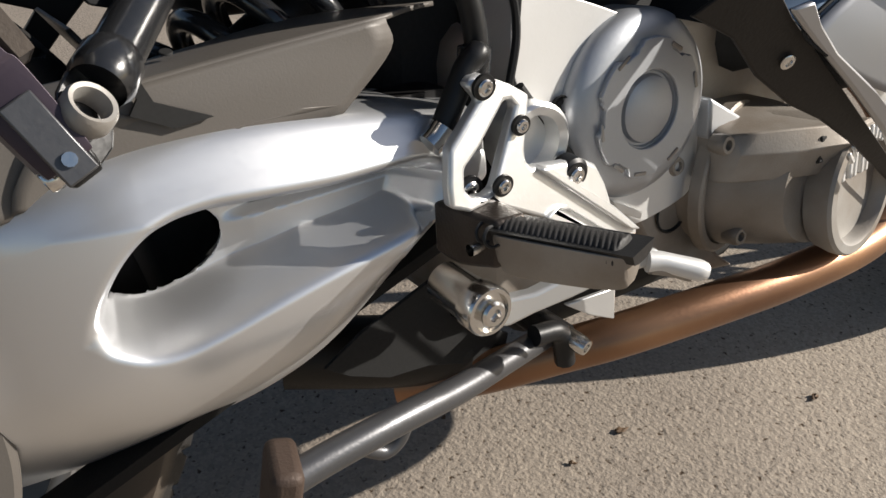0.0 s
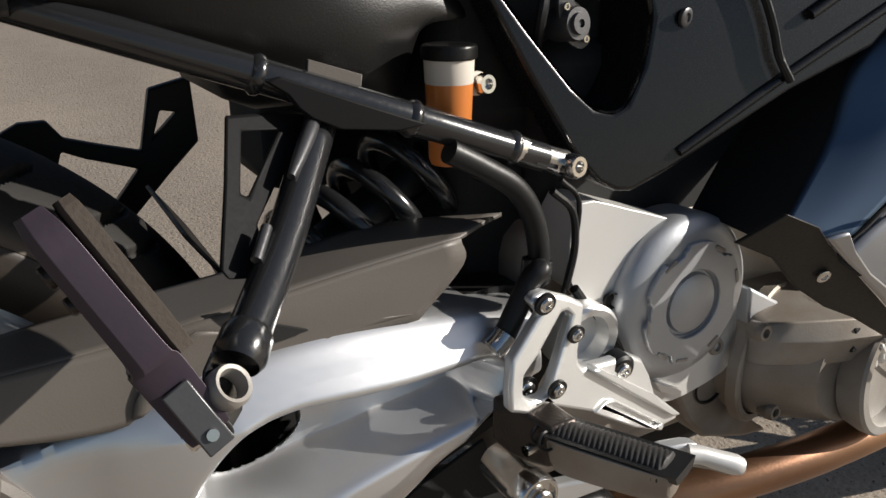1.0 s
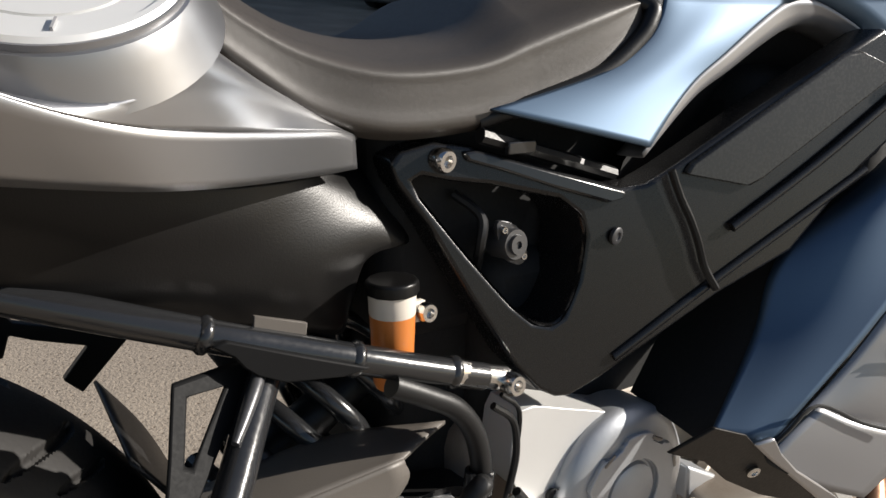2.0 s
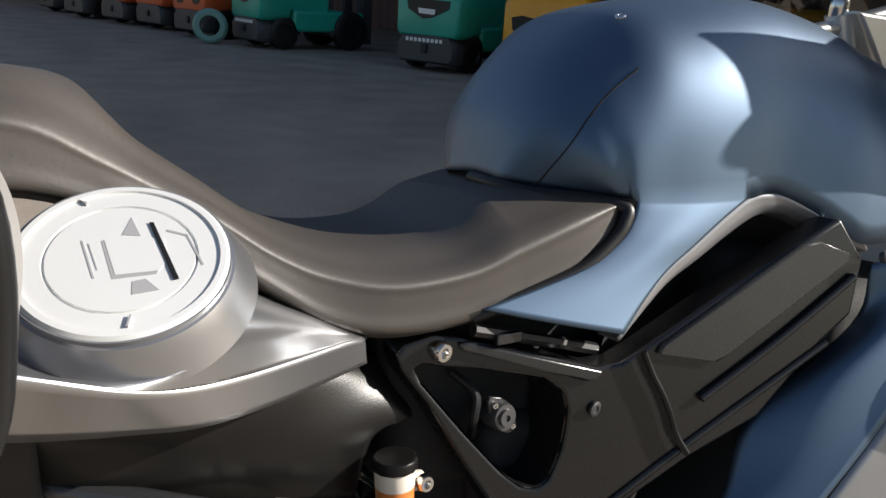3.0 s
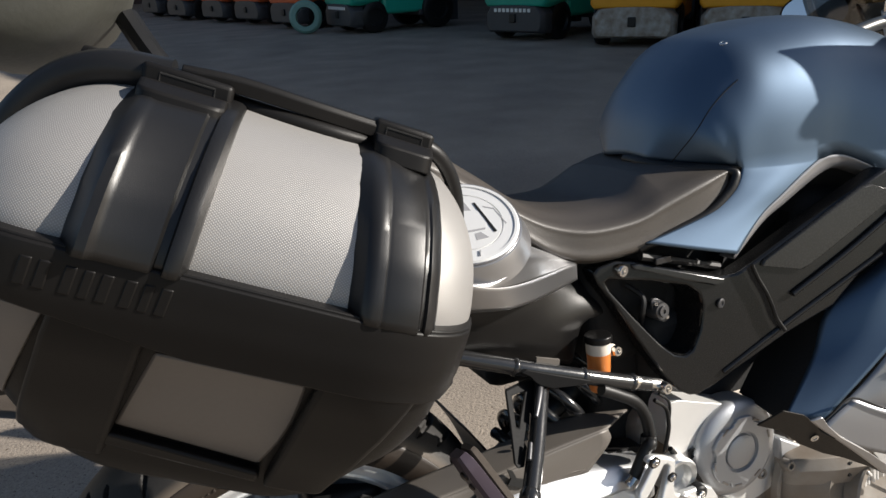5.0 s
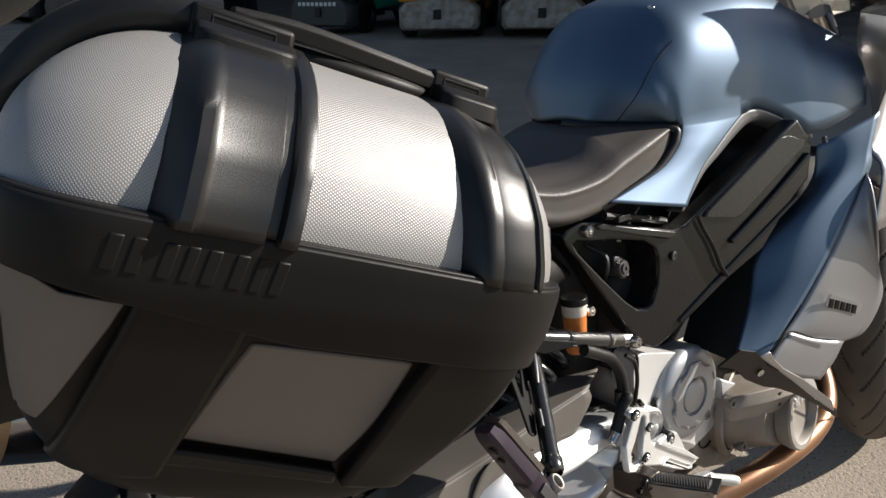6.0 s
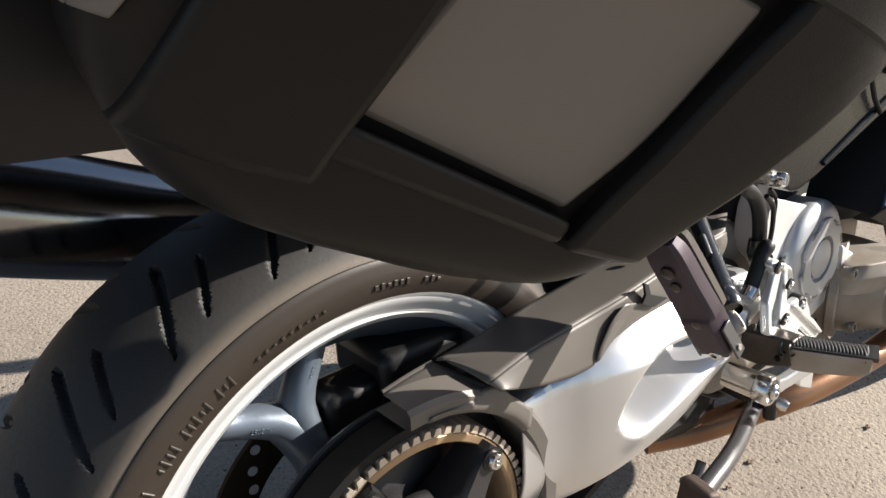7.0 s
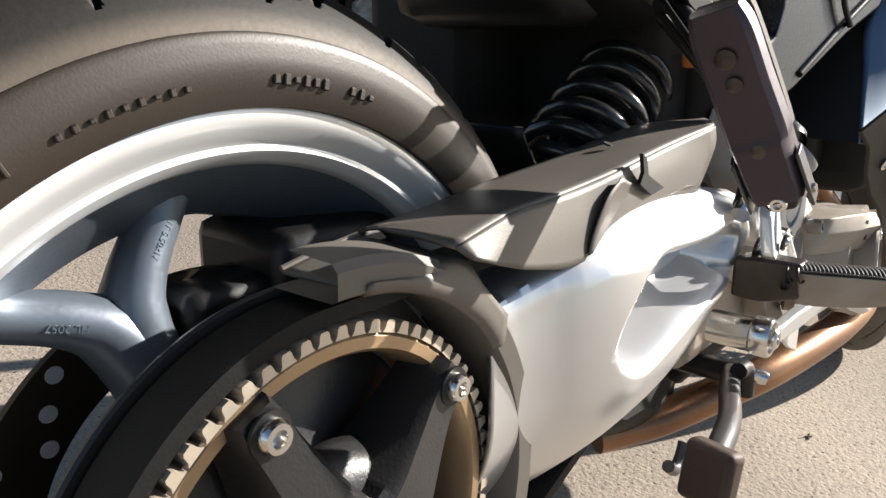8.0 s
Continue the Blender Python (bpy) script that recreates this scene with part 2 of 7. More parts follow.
def lathe_mesh(profile, seg=48, m=None, bm=None, arc=None):
    """Turns (height, radius) pairs about the z axis, then applies the pose m."""
    bm = bm or bmesh.new()
    m = m or Matrix()
    full = arc is None
    a0, a1 = arc or (0, 2 * math.pi)
    rings = []
    for h, r in profile:
        ring = []
        for k in range(seg if full else seg + 1):
            a = a0 + (a1 - a0) * k / seg
            ring.append(bm.verts.new(m @ Vector((r * math.cos(a), r * math.sin(a), h))))
            if r < 1e-7:
                break
        rings.append(ring)
    for a, b in zip(rings, rings[1:]):
        for k in range(seg):
            j = (k + 1) % seg if full else k + 1
            quad = [a[k % len(a)], a[j % len(a)], b[j % len(b)], b[k % len(b)]]
            quad = list(dict.fromkeys(quad))
            if len(quad) > 2:
                bm.faces.new(quad)
    return bm


def plate_mesh(outline, thick, y=None, holes=(), bm=None, round_by=0):
    """A flat plate seen from the side: outline and holes as (x, z), extruded along y. y(x, z) gives its outer face."""
    bm = bm or bmesh.new()
    y = y or (lambda a, b: 0.0)
    edges, front = [], []
    for loop in (outline, *holes):
        loop = [(v.x, v.y) for v in curve([(a, b, 0) for a, b in loop], round_by, True)] if round_by else loop
        vs = [bm.verts.new((a, 0, b)) for a, b in loop]
        front += vs
        edges += [bm.edges.new((vs[i - 1], vs[i])) for i in range(len(vs))]
    geo = bmesh.ops.triangle_fill(bm, use_beauty=True, use_dissolve=False, edges=edges, normal=(0, -1, 0))
    faces = [f for f in geo["geom"] if isinstance(f, bmesh.types.BMFace)]
    ext = bmesh.ops.extrude_face_region(bm, geom=faces)
    back = [v for v in ext["geom"] if isinstance(v, bmesh.types.BMVert)]
    done = set()
    for v in back:
        v.co.y = y(v.co.x, v.co.z) + thick
        done.add(v)
    for v in front:
        if v.is_valid and v not in done:
            v.co.y = y(v.co.x, v.co.z)
    return bm


def tilt(x0, z0, y0, ax=0.0, az=0.0):
    """The outer face of a plate that leans: y0 at (x0, z0), with its slopes along x and z."""
    return lambda x, z: y0 + ax * (x - x0) + az * (z - z0)


def surf_mesh(rows, nu=5, nv=5, bm=None, mirror=False):
    """A smooth sheet through a coarse net of points."""
    bm = bm or bmesh.new()
    fine = [curve(r, nv) for r in rows]
    cols = [curve([f[j] for f in fine], nu) for j in range(len(fine[0]))]
    for sign in ((1, -1) if mirror else (1,)):
        grid = [[bm.verts.new((p.x, p.y * sign, p.z)) for p in col] for col in cols]
        for a, b in zip(grid, grid[1:]):
            for k in range(len(a) - 1):
                try:
                    bm.faces.new((a[k], a[k + 1], b[k + 1], b[k]))
                except ValueError:
                    pass
    return bm


def loft_mesh(loops, n=4, bm=None, cap=True):
    """A skin over closed loops of equal count, smooth from loop to loop."""
    bm = bm or bmesh.new()
    k = len(loops[0])
    lines = [curve([lp[j] for lp in loops], n) for j in range(k)]
    rings = [[bm.verts.new(lines[j][i]) for j in range(k)] for i in range(len(lines[0]))]
    for a, b in zip(rings, rings[1:]):
        for j in range(k):
            bm.faces.new((a[j], a[(j + 1) % k], b[(j + 1) % k], b[j]))
    if cap:
        bm.faces.new(rings[0])
        bm.faces.new(rings[-1])
    return bm


def box_mesh(x0, x1, y0, y1, z0, z1, bm=None, m=None):
    bm = bm or bmesh.new()
    g = bmesh.ops.create_cube(bm, size=1)
    mm = Matrix.Translation(((x0 + x1) / 2, (y0 + y1) / 2, (z0 + z1) / 2)) @ Matrix.Diagonal((x1 - x0, y1 - y0, z1 - z0, 1))
    bmesh.ops.transform(bm, matrix=(m or Matrix()) @ mm, verts=g["verts"])
    return bm


def bolt(center, direction, r, parent, mat=None, h=None, name="bolt", socket=True, label=""):
    """A round-headed screw with a six-lobed socket."""
    h = h or r * 0.7
    m = frame_to(center, direction)
    bm = lathe_mesh([(-h, r * 0.9), (0, r), (h * 0.6, r), (h, r * 0.82), (h, r * 0.5), (h * 0.35, r * 0.42), (h * 0.35, 0)] if socket
                    else [(-h, r), (h * 0.7, r), (h, r * 0.8), (h, 0)], 18, m)
    return part(name, bm, mat or CHROME, parent, label)


# ---- ground, yard and shed ----
def ground_material():
    m = material("tan_gritty_asphalt", (0.38, 0.33, 0.275), 0.85, 0.0, 0.0, 12, 0.2, spec=0.2)
    nt = m.node_tree
    b = nt.nodes["Principled BSDF"]
    co = nt.nodes.new("ShaderNodeTexCoord")
    v = nt.nodes.new("ShaderNodeTexVoronoi")
    v.inputs["Scale"].default_value = 260
    n = nt.nodes.new("ShaderNodeTexNoise")
    n.inputs["Scale"].default_value, n.inputs["Detail"].default_value = 120, 8
    far = nt.nodes.new("ShaderNodeTexNoise")
    far.inputs["Scale"].default_value, far.inputs["Detail"].default_value = 1.3, 7
    for q in (v, n, far):
        nt.links.new(co.outputs["Object"], q.inputs["Vector"])
    speck = nt.nodes.new("ShaderNodeValToRGB")
    speck.color_ramp.elements[0].position, speck.color_ramp.elements[0].color = 0.30, (0.20, 0.15, 0.11, 1)
    speck.color_ramp.elements[1].position, speck.color_ramp.elements[1].color = 0.40, (1, 1, 1, 1)
    nt.links.new(n.outputs[0], speck.inputs[0])
    cell = nt.nodes.new("ShaderNodeValToRGB")
    cell.color_ramp.elements[0].color, cell.color_ramp.elements[1].color = (0.74, 0.72, 0.70, 1), (1.12, 1.1, 1.06, 1)
    nt.links.new(v.outputs["Color"], cell.inputs[0])
    patch = nt.nodes.new("ShaderNodeValToRGB")
    patch.color_ramp.elements[0].position, patch.color_ramp.elements[1].position = 0.35, 0.65
    patch.color_ramp.elements[0].color, patch.color_ramp.elements[1].color = (0.78, 0.78, 0.80, 1), (1, 1, 1, 1)
    nt.links.new(far.outputs[0], patch.inputs[0])
    src = b.inputs["Base Color"].links[0].from_socket
    for q in (speck, cell, patch):
        mx = nt.nodes.new("ShaderNodeMix")
        mx.data_type, mx.blend_type = "RGBA", "MULTIPLY"
        mx.inputs[0].default_value = 1.0
        nt.links.new(src, mx.inputs[6])
        nt.links.new(q.outputs[0], mx.inputs[7])
        src = mx.outputs[2]
    nt.links.new(src, b.inputs["Base Color"])
    b1 = nt.nodes.new("ShaderNodeBump")
    b1.inputs["Strength"].default_value, b1.inputs["Distance"].default_value = 0.9, 0.003
    nt.links.new(n.outputs[0], b1.inputs["Height"])
    b2 = nt.nodes.new("ShaderNodeBump")
    b2.inputs["Strength"].default_value, b2.inputs["Distance"].default_value = 0.45, 0.0012
    nt.links.new(v.outputs["Distance"], b2.inputs["Height"])
    nt.links.new(b1.outputs[0], b2.inputs["Normal"])
    nt.links.new(b2.outputs[0], b.inputs["Normal"])
    return m


bm = bmesh.new()
bmesh.ops.create_grid(bm, x_segments=40, y_segments=40, size=400)
GROUND = ground_material()
ground = part("ground", bm, GROUND, None, smooth=False)
tagged(ground, "gritty tan asphalt yard with dark specks and oily stains", "ground", kind="structure")


# ---- the motorcycle, upright in its own frame: x ahead, y to its left, z up, rear tyre at the origin ----
ROLL = Matrix.Rotation(radians(-6.85), 4, "X")
bike = thing("motorcycle", "silver and blue sport touring motorcycle leaning on its side stand", "motorcycle", ROLL)
AXLE = Vector((0, 0, 0.315))
SIDE = frame_to(AXLE, (0, -1, 0))          # turning about the rear axle, heights towards the right


def tyre_mesh(radius, width, seg, groove, n=120):
    """A tyre whose tread is cut by slanting grooves; groove(angles, across) tells the depth for a ring of angles."""
    half = width / 2
    ang = np.linspace(0, 2 * math.pi, seg, endpoint=False)
    co = []
    for i in range(n + 1):
        a = math.radians(-118 + 236 * i / n)
        flat = abs(a) < math.pi / 2
        across = half * math.sin(a) if flat else math.copysign(half - 0.02 * (abs(a) - math.pi / 2), a)
        drop = 0.062 * (1 - math.cos(a)) if flat else 0.062 + 0.019 * (abs(a) - math.pi / 2) / 0.49
        rr = radius - drop - (groove(ang, across / half) if abs(a) < 1.35 else 0.0)
        co.append(np.stack([rr * np.cos(ang), np.full(seg, across), rr * np.sin(ang)], 1))
    bm = bmesh.new()
    rings = [[bm.verts.new(p) for p in ring] for ring in co]
    for p, q in zip(rings, rings[1:]):
        for k in range(seg):
            bm.faces.new((p[k], p[(k + 1) % seg], q[(k + 1) % seg], q[k]))
    return bm


def groove_rear(t, s):
    """Pairs of long curved cuts from near the crown to the shoulder, leaning with the turning direction."""
    d = np.zeros(t.shape)
    pitch = 2 * math.pi / 20
    for side, off in ((1, 0.0), (-1, 0.5)):
        q = s * side
        bend = -0.16 * (q - 0.45) - 0.14 * (q - 0.45) ** 2
        for shift, lo, hi, w in ((0.0, 0.05, 0.84, 0.0150), (0.36, 0.30, 0.80, 0.0135)):
            if lo < q < hi:
                u = (t / pitch + off + shift + bend / pitch) % 1.0
                u = np.minimum(u, 1 - u) * pitch
                wide = w * min(1, 0.35 + min(q - lo, hi - q) * 7)
                d = np.maximum(d, 0.0062 * np.clip((wide - u) / 0.005, 0, 1))
    return d


wheel = part("rear_wheel", lathe_mesh([(-0.078, 0.232), (-0.076, 0.226), (-0.06, 0.221), (-0.03, 0.208), (0.03, 0.206), (0.055, 0.214), (0.068, 0.220),
                                       (0.077, 0.226), (0.080, 0.2323), (0.0825, 0.2335), (0.083, 0.231), (0.081, 0.2245), (0.074, 0.2175), (0.071, 0.2125), (0.064, 0.206),
                                       (0.05, 0.198), (0.022, 0.172), (-0.010, 0.166), (-0.045, 0.172), (-0.065, 0.200), (-0.078, 0.218), (-0.082, 0.230), (-0.078, 0.232)], 128, SIDE),
             SPOKE, bike, "blue-grey cast rear wheel with a bright silver lip")
part("rim_lip", lathe_mesh([(0.0765, 0.2265), (0.0805, 0.2330), (0.0830, 0.2343), (0.0838, 0.2312), (0.0818, 0.2242), (0.0748, 0.2172), (0.0735, 0.2150), (0.0742, 0.2118), (0.0700, 0.2065), (0.062, 0.2035), (0.058, 0.2045)], 160, SIDE), RIM, wheel, "bright machined rim lip")
tm = tyre_mesh(0.315, 0.182, 1000, groove_rear, 190)
bmesh.ops.translate(tm, vec=AXLE, verts=tm.verts)
part("tyre", tm, WORN_SHADED, wheel, "dusty wide tyre with curved tread grooves", weld=False)
# brown sidewall band with raised marks
part("sidewall", lathe_mesh([(0.0868, 0.2345), (0.0905, 0.243), (0.0922, 0.252), (0.0920, 0.2590), (0.0905, 0.2650), (0.0900, 0.2690), (0.0886, 0.2705), (0.084, 0.2712)], 160, SIDE), WALL, wheel, "brown dusty sidewall")


def arc_marks(r, a0, a1, count, h, w, parent, name="raised_mark", skip=()):
    """Raised bars on the sidewall where the maker's lettering stands."""
    for i in range(count):
        if i in skip:
            continue
        a = radians(a0 + (a1 - a0) * (i + 0.5) / count)
        m = SIDE @ Matrix.Rotation(a, 4, "Z")
        hh = h * (1.0, 0.8, 1.0, 0.55)[(i * 3 + count) % 4]
        bm = box_mesh(r - hh / 2, r + hh / 2, -w / 2, w / 2, 0.086, 0.0932, m=m)
        part(name, bm, WALL, parent, smooth=False, bevel=0.0006, seg=1)


arc_marks(0.2495, 118, 172, 40, 0.0105, 0.0022, wheel, skip=(3, 9, 14, 15, 22, 27))
arc_marks(0.2475, 98, 114, 9, 0.004, 0.003, wheel)
arc_marks(0.2485, 79, 88, 6, 0.006, 0.004, wheel)
arc_marks(0.2485, 71, 76, 3, 0.006, 0.004, wheel)


def spoke_mesh(a):
    """One Y-shaped spoke: a stem from the hub that splits in two short arms towards the rim."""
    bm = bmesh.new()
    for side in (-1, 1):
        pts = []
        for r, da, y in ((0.035, 0.0, -0.030), (0.085, 0.0, -0.031), (0.128, 0.050, -0.029), (0.150, 0.136, -0.027), (0.176, 0.266, -0.022), (0.206, 0.33, -0.016)):
            pts.append(Vector((r * math.cos(a + side * da), y, r * math.sin(a + side * da))) + AXLE)
        tube_mesh(pts, 0.014, 6, 14, radii=(0.024, 0.021, 0.0185, 0.0150, 0.0140, 0.022), flat=1.2, bm=bm)
    return bm


for k in range(5):
    part("spoke", spoke_mesh(radians(111.5 + 72 * k)), SPOKE, wheel, "blue-grey forked spoke")
# size and maker's marks cast on one spoke
def lettering(body, size, a, b, mat, parent):
    """Raised letters from a towards b on a side that faces right."""
    cu = bpy.data.curves.new("lettering", "FONT")
    cu.body, cu.size, cu.extrude = body, size, 0.0009
    ob = bpy.data.objects.new("lettering", cu)
    me = bpy.data.meshes.new_from_object(ob)
    bm = bmesh.new()
    bm.from_mesh(me)
    bpy.data.objects.remove(ob)
    bpy.data.meshes.remove(me)
    bpy.data.curves.remove(cu)
    u = (Vector(b) - Vector(a)).normalized()
    n = Vector((0, -1, 0))
    n = (n - u * n.dot(u)).normalized()
    bmesh.ops.transform(bm, matrix=Matrix.Translation(a) @ Matrix((u, n.cross(u), n)).transposed().to_4x4(), verts=bm.verts)
    return part("cast_lettering", bm, mat, parent, smooth=False)


lettering("MT 5.50x17", 0.0052, (-0.0195, -0.0372, 0.4920), (-0.0365, -0.0424, 0.4695), SPOKE, wheel)
lettering("HL 2057", 0.0058, (-0.0710, -0.0446, 0.4465), (-0.1000, -0.0394, 0.4540), SPOKE, wheel)
# rotor behind the spokes, drilled
bm = bmesh.new()
bm = lathe_mesh([(0.017, 0.100), (0.017, 0.1395), (0.022, 0.1395), (0.022, 0.100), (0.017, 0.100)], 96, SIDE)
disc = part("brake_disc", bm, DISC, bike, "dark drilled brake disc")
for k in range(30):
    for r, o in ((0.109, 0), (0.120, 0.35), (0.131, 0.7)):
        a = 2 * math.pi * (k + o) / 30
        m = SIDE @ Matrix.Rotation(a, 4, "Z") @ Matrix.Translation((r, 0, 0.0222))
        if k % 2 == (r > 0.11 and r < 0.125):
            part("drilled_hole", lathe_mesh([(0, 0.0048), (0.0006, 0.0046), (0.0006, 0)], 12, m), MARK, disc)
# caliper
cal = part("caliper", box_mesh(0.035, 0.135, -0.062, 0.03, 0.425, 0.475), BLACK, bike, "black brake caliper", bevel=0.012)
bm = box_mesh(-0.02, 0.045, -0.05, 0.0, 0.405, 0.45)
part("carrier", bm, BLACK, cal, bevel=0.01)

# ---- drive pulley, belt and carrier ----
pulley = part("belt_pulley", lathe_mesh([(0.1045, 0.120), (0.1045, 0.126), (0.137, 0.126), (0.1395, 0.1235), (0.1395, 0.117), (0.136, 0.1145), (0.118, 0.112), (0.10, 0.112), (0.1045, 0.120)], 128, SIDE),
              GOLD, bike, "worn tan toothed belt pulley")
part("inner_flange", lathe_mesh([(0.10, 0.1465), (0.103, 0.1475), (0.1045, 0.146), (0.1045, 0.121), (0.10, 0.121), (0.10, 0.1465)], 96, SIDE), HUB, pulley, "dark inner flange")
bm = bmesh.new()
TEETH = 70
for k in range(TEETH):
    a = 2 * math.pi * k / TEETH
    m = SIDE @ Matrix.Rotation(a, 4, "Z")
    pts = [(0.1255, -0.0050), (0.1275, -0.0036), (0.1312, -0.0030), (0.1325, -0.0020), (0.1325, 0.0020), (0.1312, 0.0030), (0.1275, 0.0036), (0.1255, 0.0050)]
    lo = [bm.verts.new(m @ Vector((x, y, 0.105))) for x, y in pts]
    hi = [bm.verts.new(m @ Vector((x, y, 0.1405))) for x, y in pts]
    bm.faces.new(hi)
    for i in range(7):
        bm.faces.new((lo[i], lo[i + 1], hi[i + 1], hi[i]))
part("tooth_ring", bm, TOOTH, pulley, "bright worn pulley teeth", smooth=False)
belt = bmesh.new()
run = []
# belt: round the rear pulley, then forward to the small pulley
R1, C1, R2, C2 = 0.1335, Vector((0, 0.315)), 0.052, Vector((0.47, 0.40))
d = (C2 - C1).normalized()
ang = math.atan2(d.y, d.x)
beta = math.acos((R1 - R2) / (C2 - C1).length)
for k in range(61):
    t = ang + beta + (2 * math.pi - 2 * beta) * k / 60
    run.append((C1.x + math.cos(t), C1.y + math.sin(t), t, C1, R1))
for k in range(21):
    t = ang - beta + 2 * beta * k / 20
    run.append((0, 0, t, C2, R2))
loops = []
for _, _, t, c, r in run:
    loops.append([Vector((c.x + (r + dr) * math.cos(t), -y, c.y + (r + dr) * math.sin(t))) for dr, y in ((0, 0.107), (0, 0.138), (0.009, 0.138), (0.009, 0.107))])
loops.append(loops[0])
rings = [[belt.verts.new(p) for p in lp] for lp in loops]
for a, b in zip(rings, rings[1:]):
    for j in range(4):
        belt.faces.new((a[j], a[(j + 1) % 4], b[(j + 1) % 4], b[j]))
part("drive_belt", belt, BELT, bike, "black toothed drive belt")
bt = bmesh.new()
P1, P2 = C1 + R1 * Vector((math.cos(ang + beta), math.sin(ang + beta))), C2 + R2 * Vector((math.cos(ang + beta), math.sin(ang + beta)))
for k in range(16, 34):
    p = P1.lerp(P2, (k + 0.5) / 34)
    box_mesh(-0.0030, 0.0030, -0.138, -0.107, -0.0045, 0.0005, bm=bt, m=Matrix.Translation((p.x, 0, p.y)) @ Matrix.Rotation(-math.atan2(P2.y - P1.y, P2.x - P1.x), 4, "Y"))
part("belt_tooth_run", bt, GOLD, bike, "tan worn teeth along the belt", smooth=False)
carrier = part("pulley_carrier", lathe_mesh([(0.160, 0.0), (0.160, 0.030), (0.152, 0.037), (0.118, 0.044), (0.106, 0.060), (0.103, 0.100), (0.098, 0.112)], 64, SIDE), HUB, bike, "dark cast pulley carrier")
for k in range(5):
    a = radians(44 + 72 * k)
    m = SIDE @ Matrix.Rotation(a, 4, "Z")
    bm = loft_mesh([[m @ Vector((x, w * s, z)) for s, z in ((-1, zl), (-0.92, zh - 0.006), (-0.7, zh), (0.7, zh), (0.92, zh - 0.006), (1, zl))]
                    for x, w, zl, zh in ((0.028, 0.030, 0.110, 0.166), (0.050, 0.023, 0.112, 0.163), (0.075, 0.018, 0.114, 0.157), (0.095, 0.0155, 0.116, 0.1525), (0.112, 0.0150, 0.118, 0.1505), (0.1225, 0.0125, 0.118, 0.1485))], 5)
    part("arm", bm, HUB, carrier)
    web = [[m @ Matrix.Rotation(radians(36 * u), 4, "Z") @ Vector((r, 0, z)) for u in (0.18, 0.5, 1.0, 1.5, 1.82)] for r, z in ((0.030, 0.150), (0.046, 0.146), (0.058, 0.138), (0.064, 0.124))]
    part("web", surf_mesh(web, 3, 3), HUB, carrier, solid=0.003)
    part("washer", lathe_mesh([(0, 0.0118), (0.0015, 0.0115), (0.0015, 0.0)], 24, m @ Matrix.Translation((0.1115, 0, 0.1508))), BLACK, carrier)
    bolt(m @ Vector((0.1115, 0, 0.1522)), (0, -1, 0), 0.0086, carrier, CHROME, 0.006)
nut = part("axle_nut", lathe_mesh([(0.12, 0.0265), (0.168, 0.0265), (0.1735, 0.022), (0.1735, 0.015), (0.165, 0.013), (0.165, 0)], 12, SIDE), ALU, bike, "pale axle nut")
for k in range(6):
    a = 2 * math.pi * k / 6
    part("nut_slot", box_mesh(0.013, 0.02, -0.003, 0.003, 0.1730, 0.1742, m=SIDE @ Matrix.Rotation(a, 4, "Z")), VOID, nut)

# ---- swingarm ----
STATIONS = [  # x, top, bottom, outer face at the foot, how far the upper face stands proud of it
    (0.130, 0.425, 0.215, -0.146, 0.000), (0.165, 0.440, 0.217, -0.152, 0.003), (0.20, 0.455, 0.225, -0.157, 0.019), (0.24, 0.467, 0.237, -0.162, 0.028), (0.28, 0.473, 0.250, -0.166, 0.025),
    (0.32, 0.474, 0.262, -0.168, 0.023), (0.36, 0.471, 0.285, -0.168, 0.022), (0.40, 0.466, 0.322, -0.166, 0.023), (0.44, 0.460, 0.352, -0.162, 0.026), (0.478, 0.452, 0.372, -0.158, 0.028)]
HOLLOW = [(0.2335, 0.3850), (0.2400, 0.3760), (0.2525, 0.3715), (0.2690, 0.3720), (0.2870, 0.3765), (0.3015, 0.3850), (0.3095, 0.3970), (0.3090, 0.4080), (0.2990, 0.4185), (0.2800, 0.4225), (0.2590, 0.4160), (0.2430, 0.4030)]
DISH_TOP = [(0.2166, 0.3775), (0.2262, 0.3987), (0.2397, 0.4176), (0.2553, 0.4308), (0.2711, 0.4368), (0.2866, 0.4389), (0.3022, 0.4392), (0.3348, 0.4372), (0.3703, 0.4356), (0.4089, 0.4361), (0.4400, 0.4350), (0.4560, 0.4200), (0.4480, 0.3960)]
DISH_LOW = [(0.4240, 0.3830), (0.4040, 0.3779), (0.3627, 0.3703), (0.3238, 0.3617), (0.2872, 0.3528), (0.2633, 0.3487), (0.2446, 0.3506), (0.2283, 0.3592), (0.2198, 0.3690)]


def far_from(x, z, line, n=6):
    """Distance of each point from a smooth line in the side view."""
    ring = curve([(a, 0, b) for a, b in line], n)
    d = np.full(x.shape, 9.0)
    for p, q in zip(ring, ring[1:]):
        e, f = q.x - p.x, q.z - p.z
        t = np.clip(((x - p.x) * e + (z - p.z) * f) / (e * e + f * f + 1e-12), 0, 1)
        d = np.minimum(d, np.hypot(x - p.x - t * e, z - p.z - t * f))
    return d


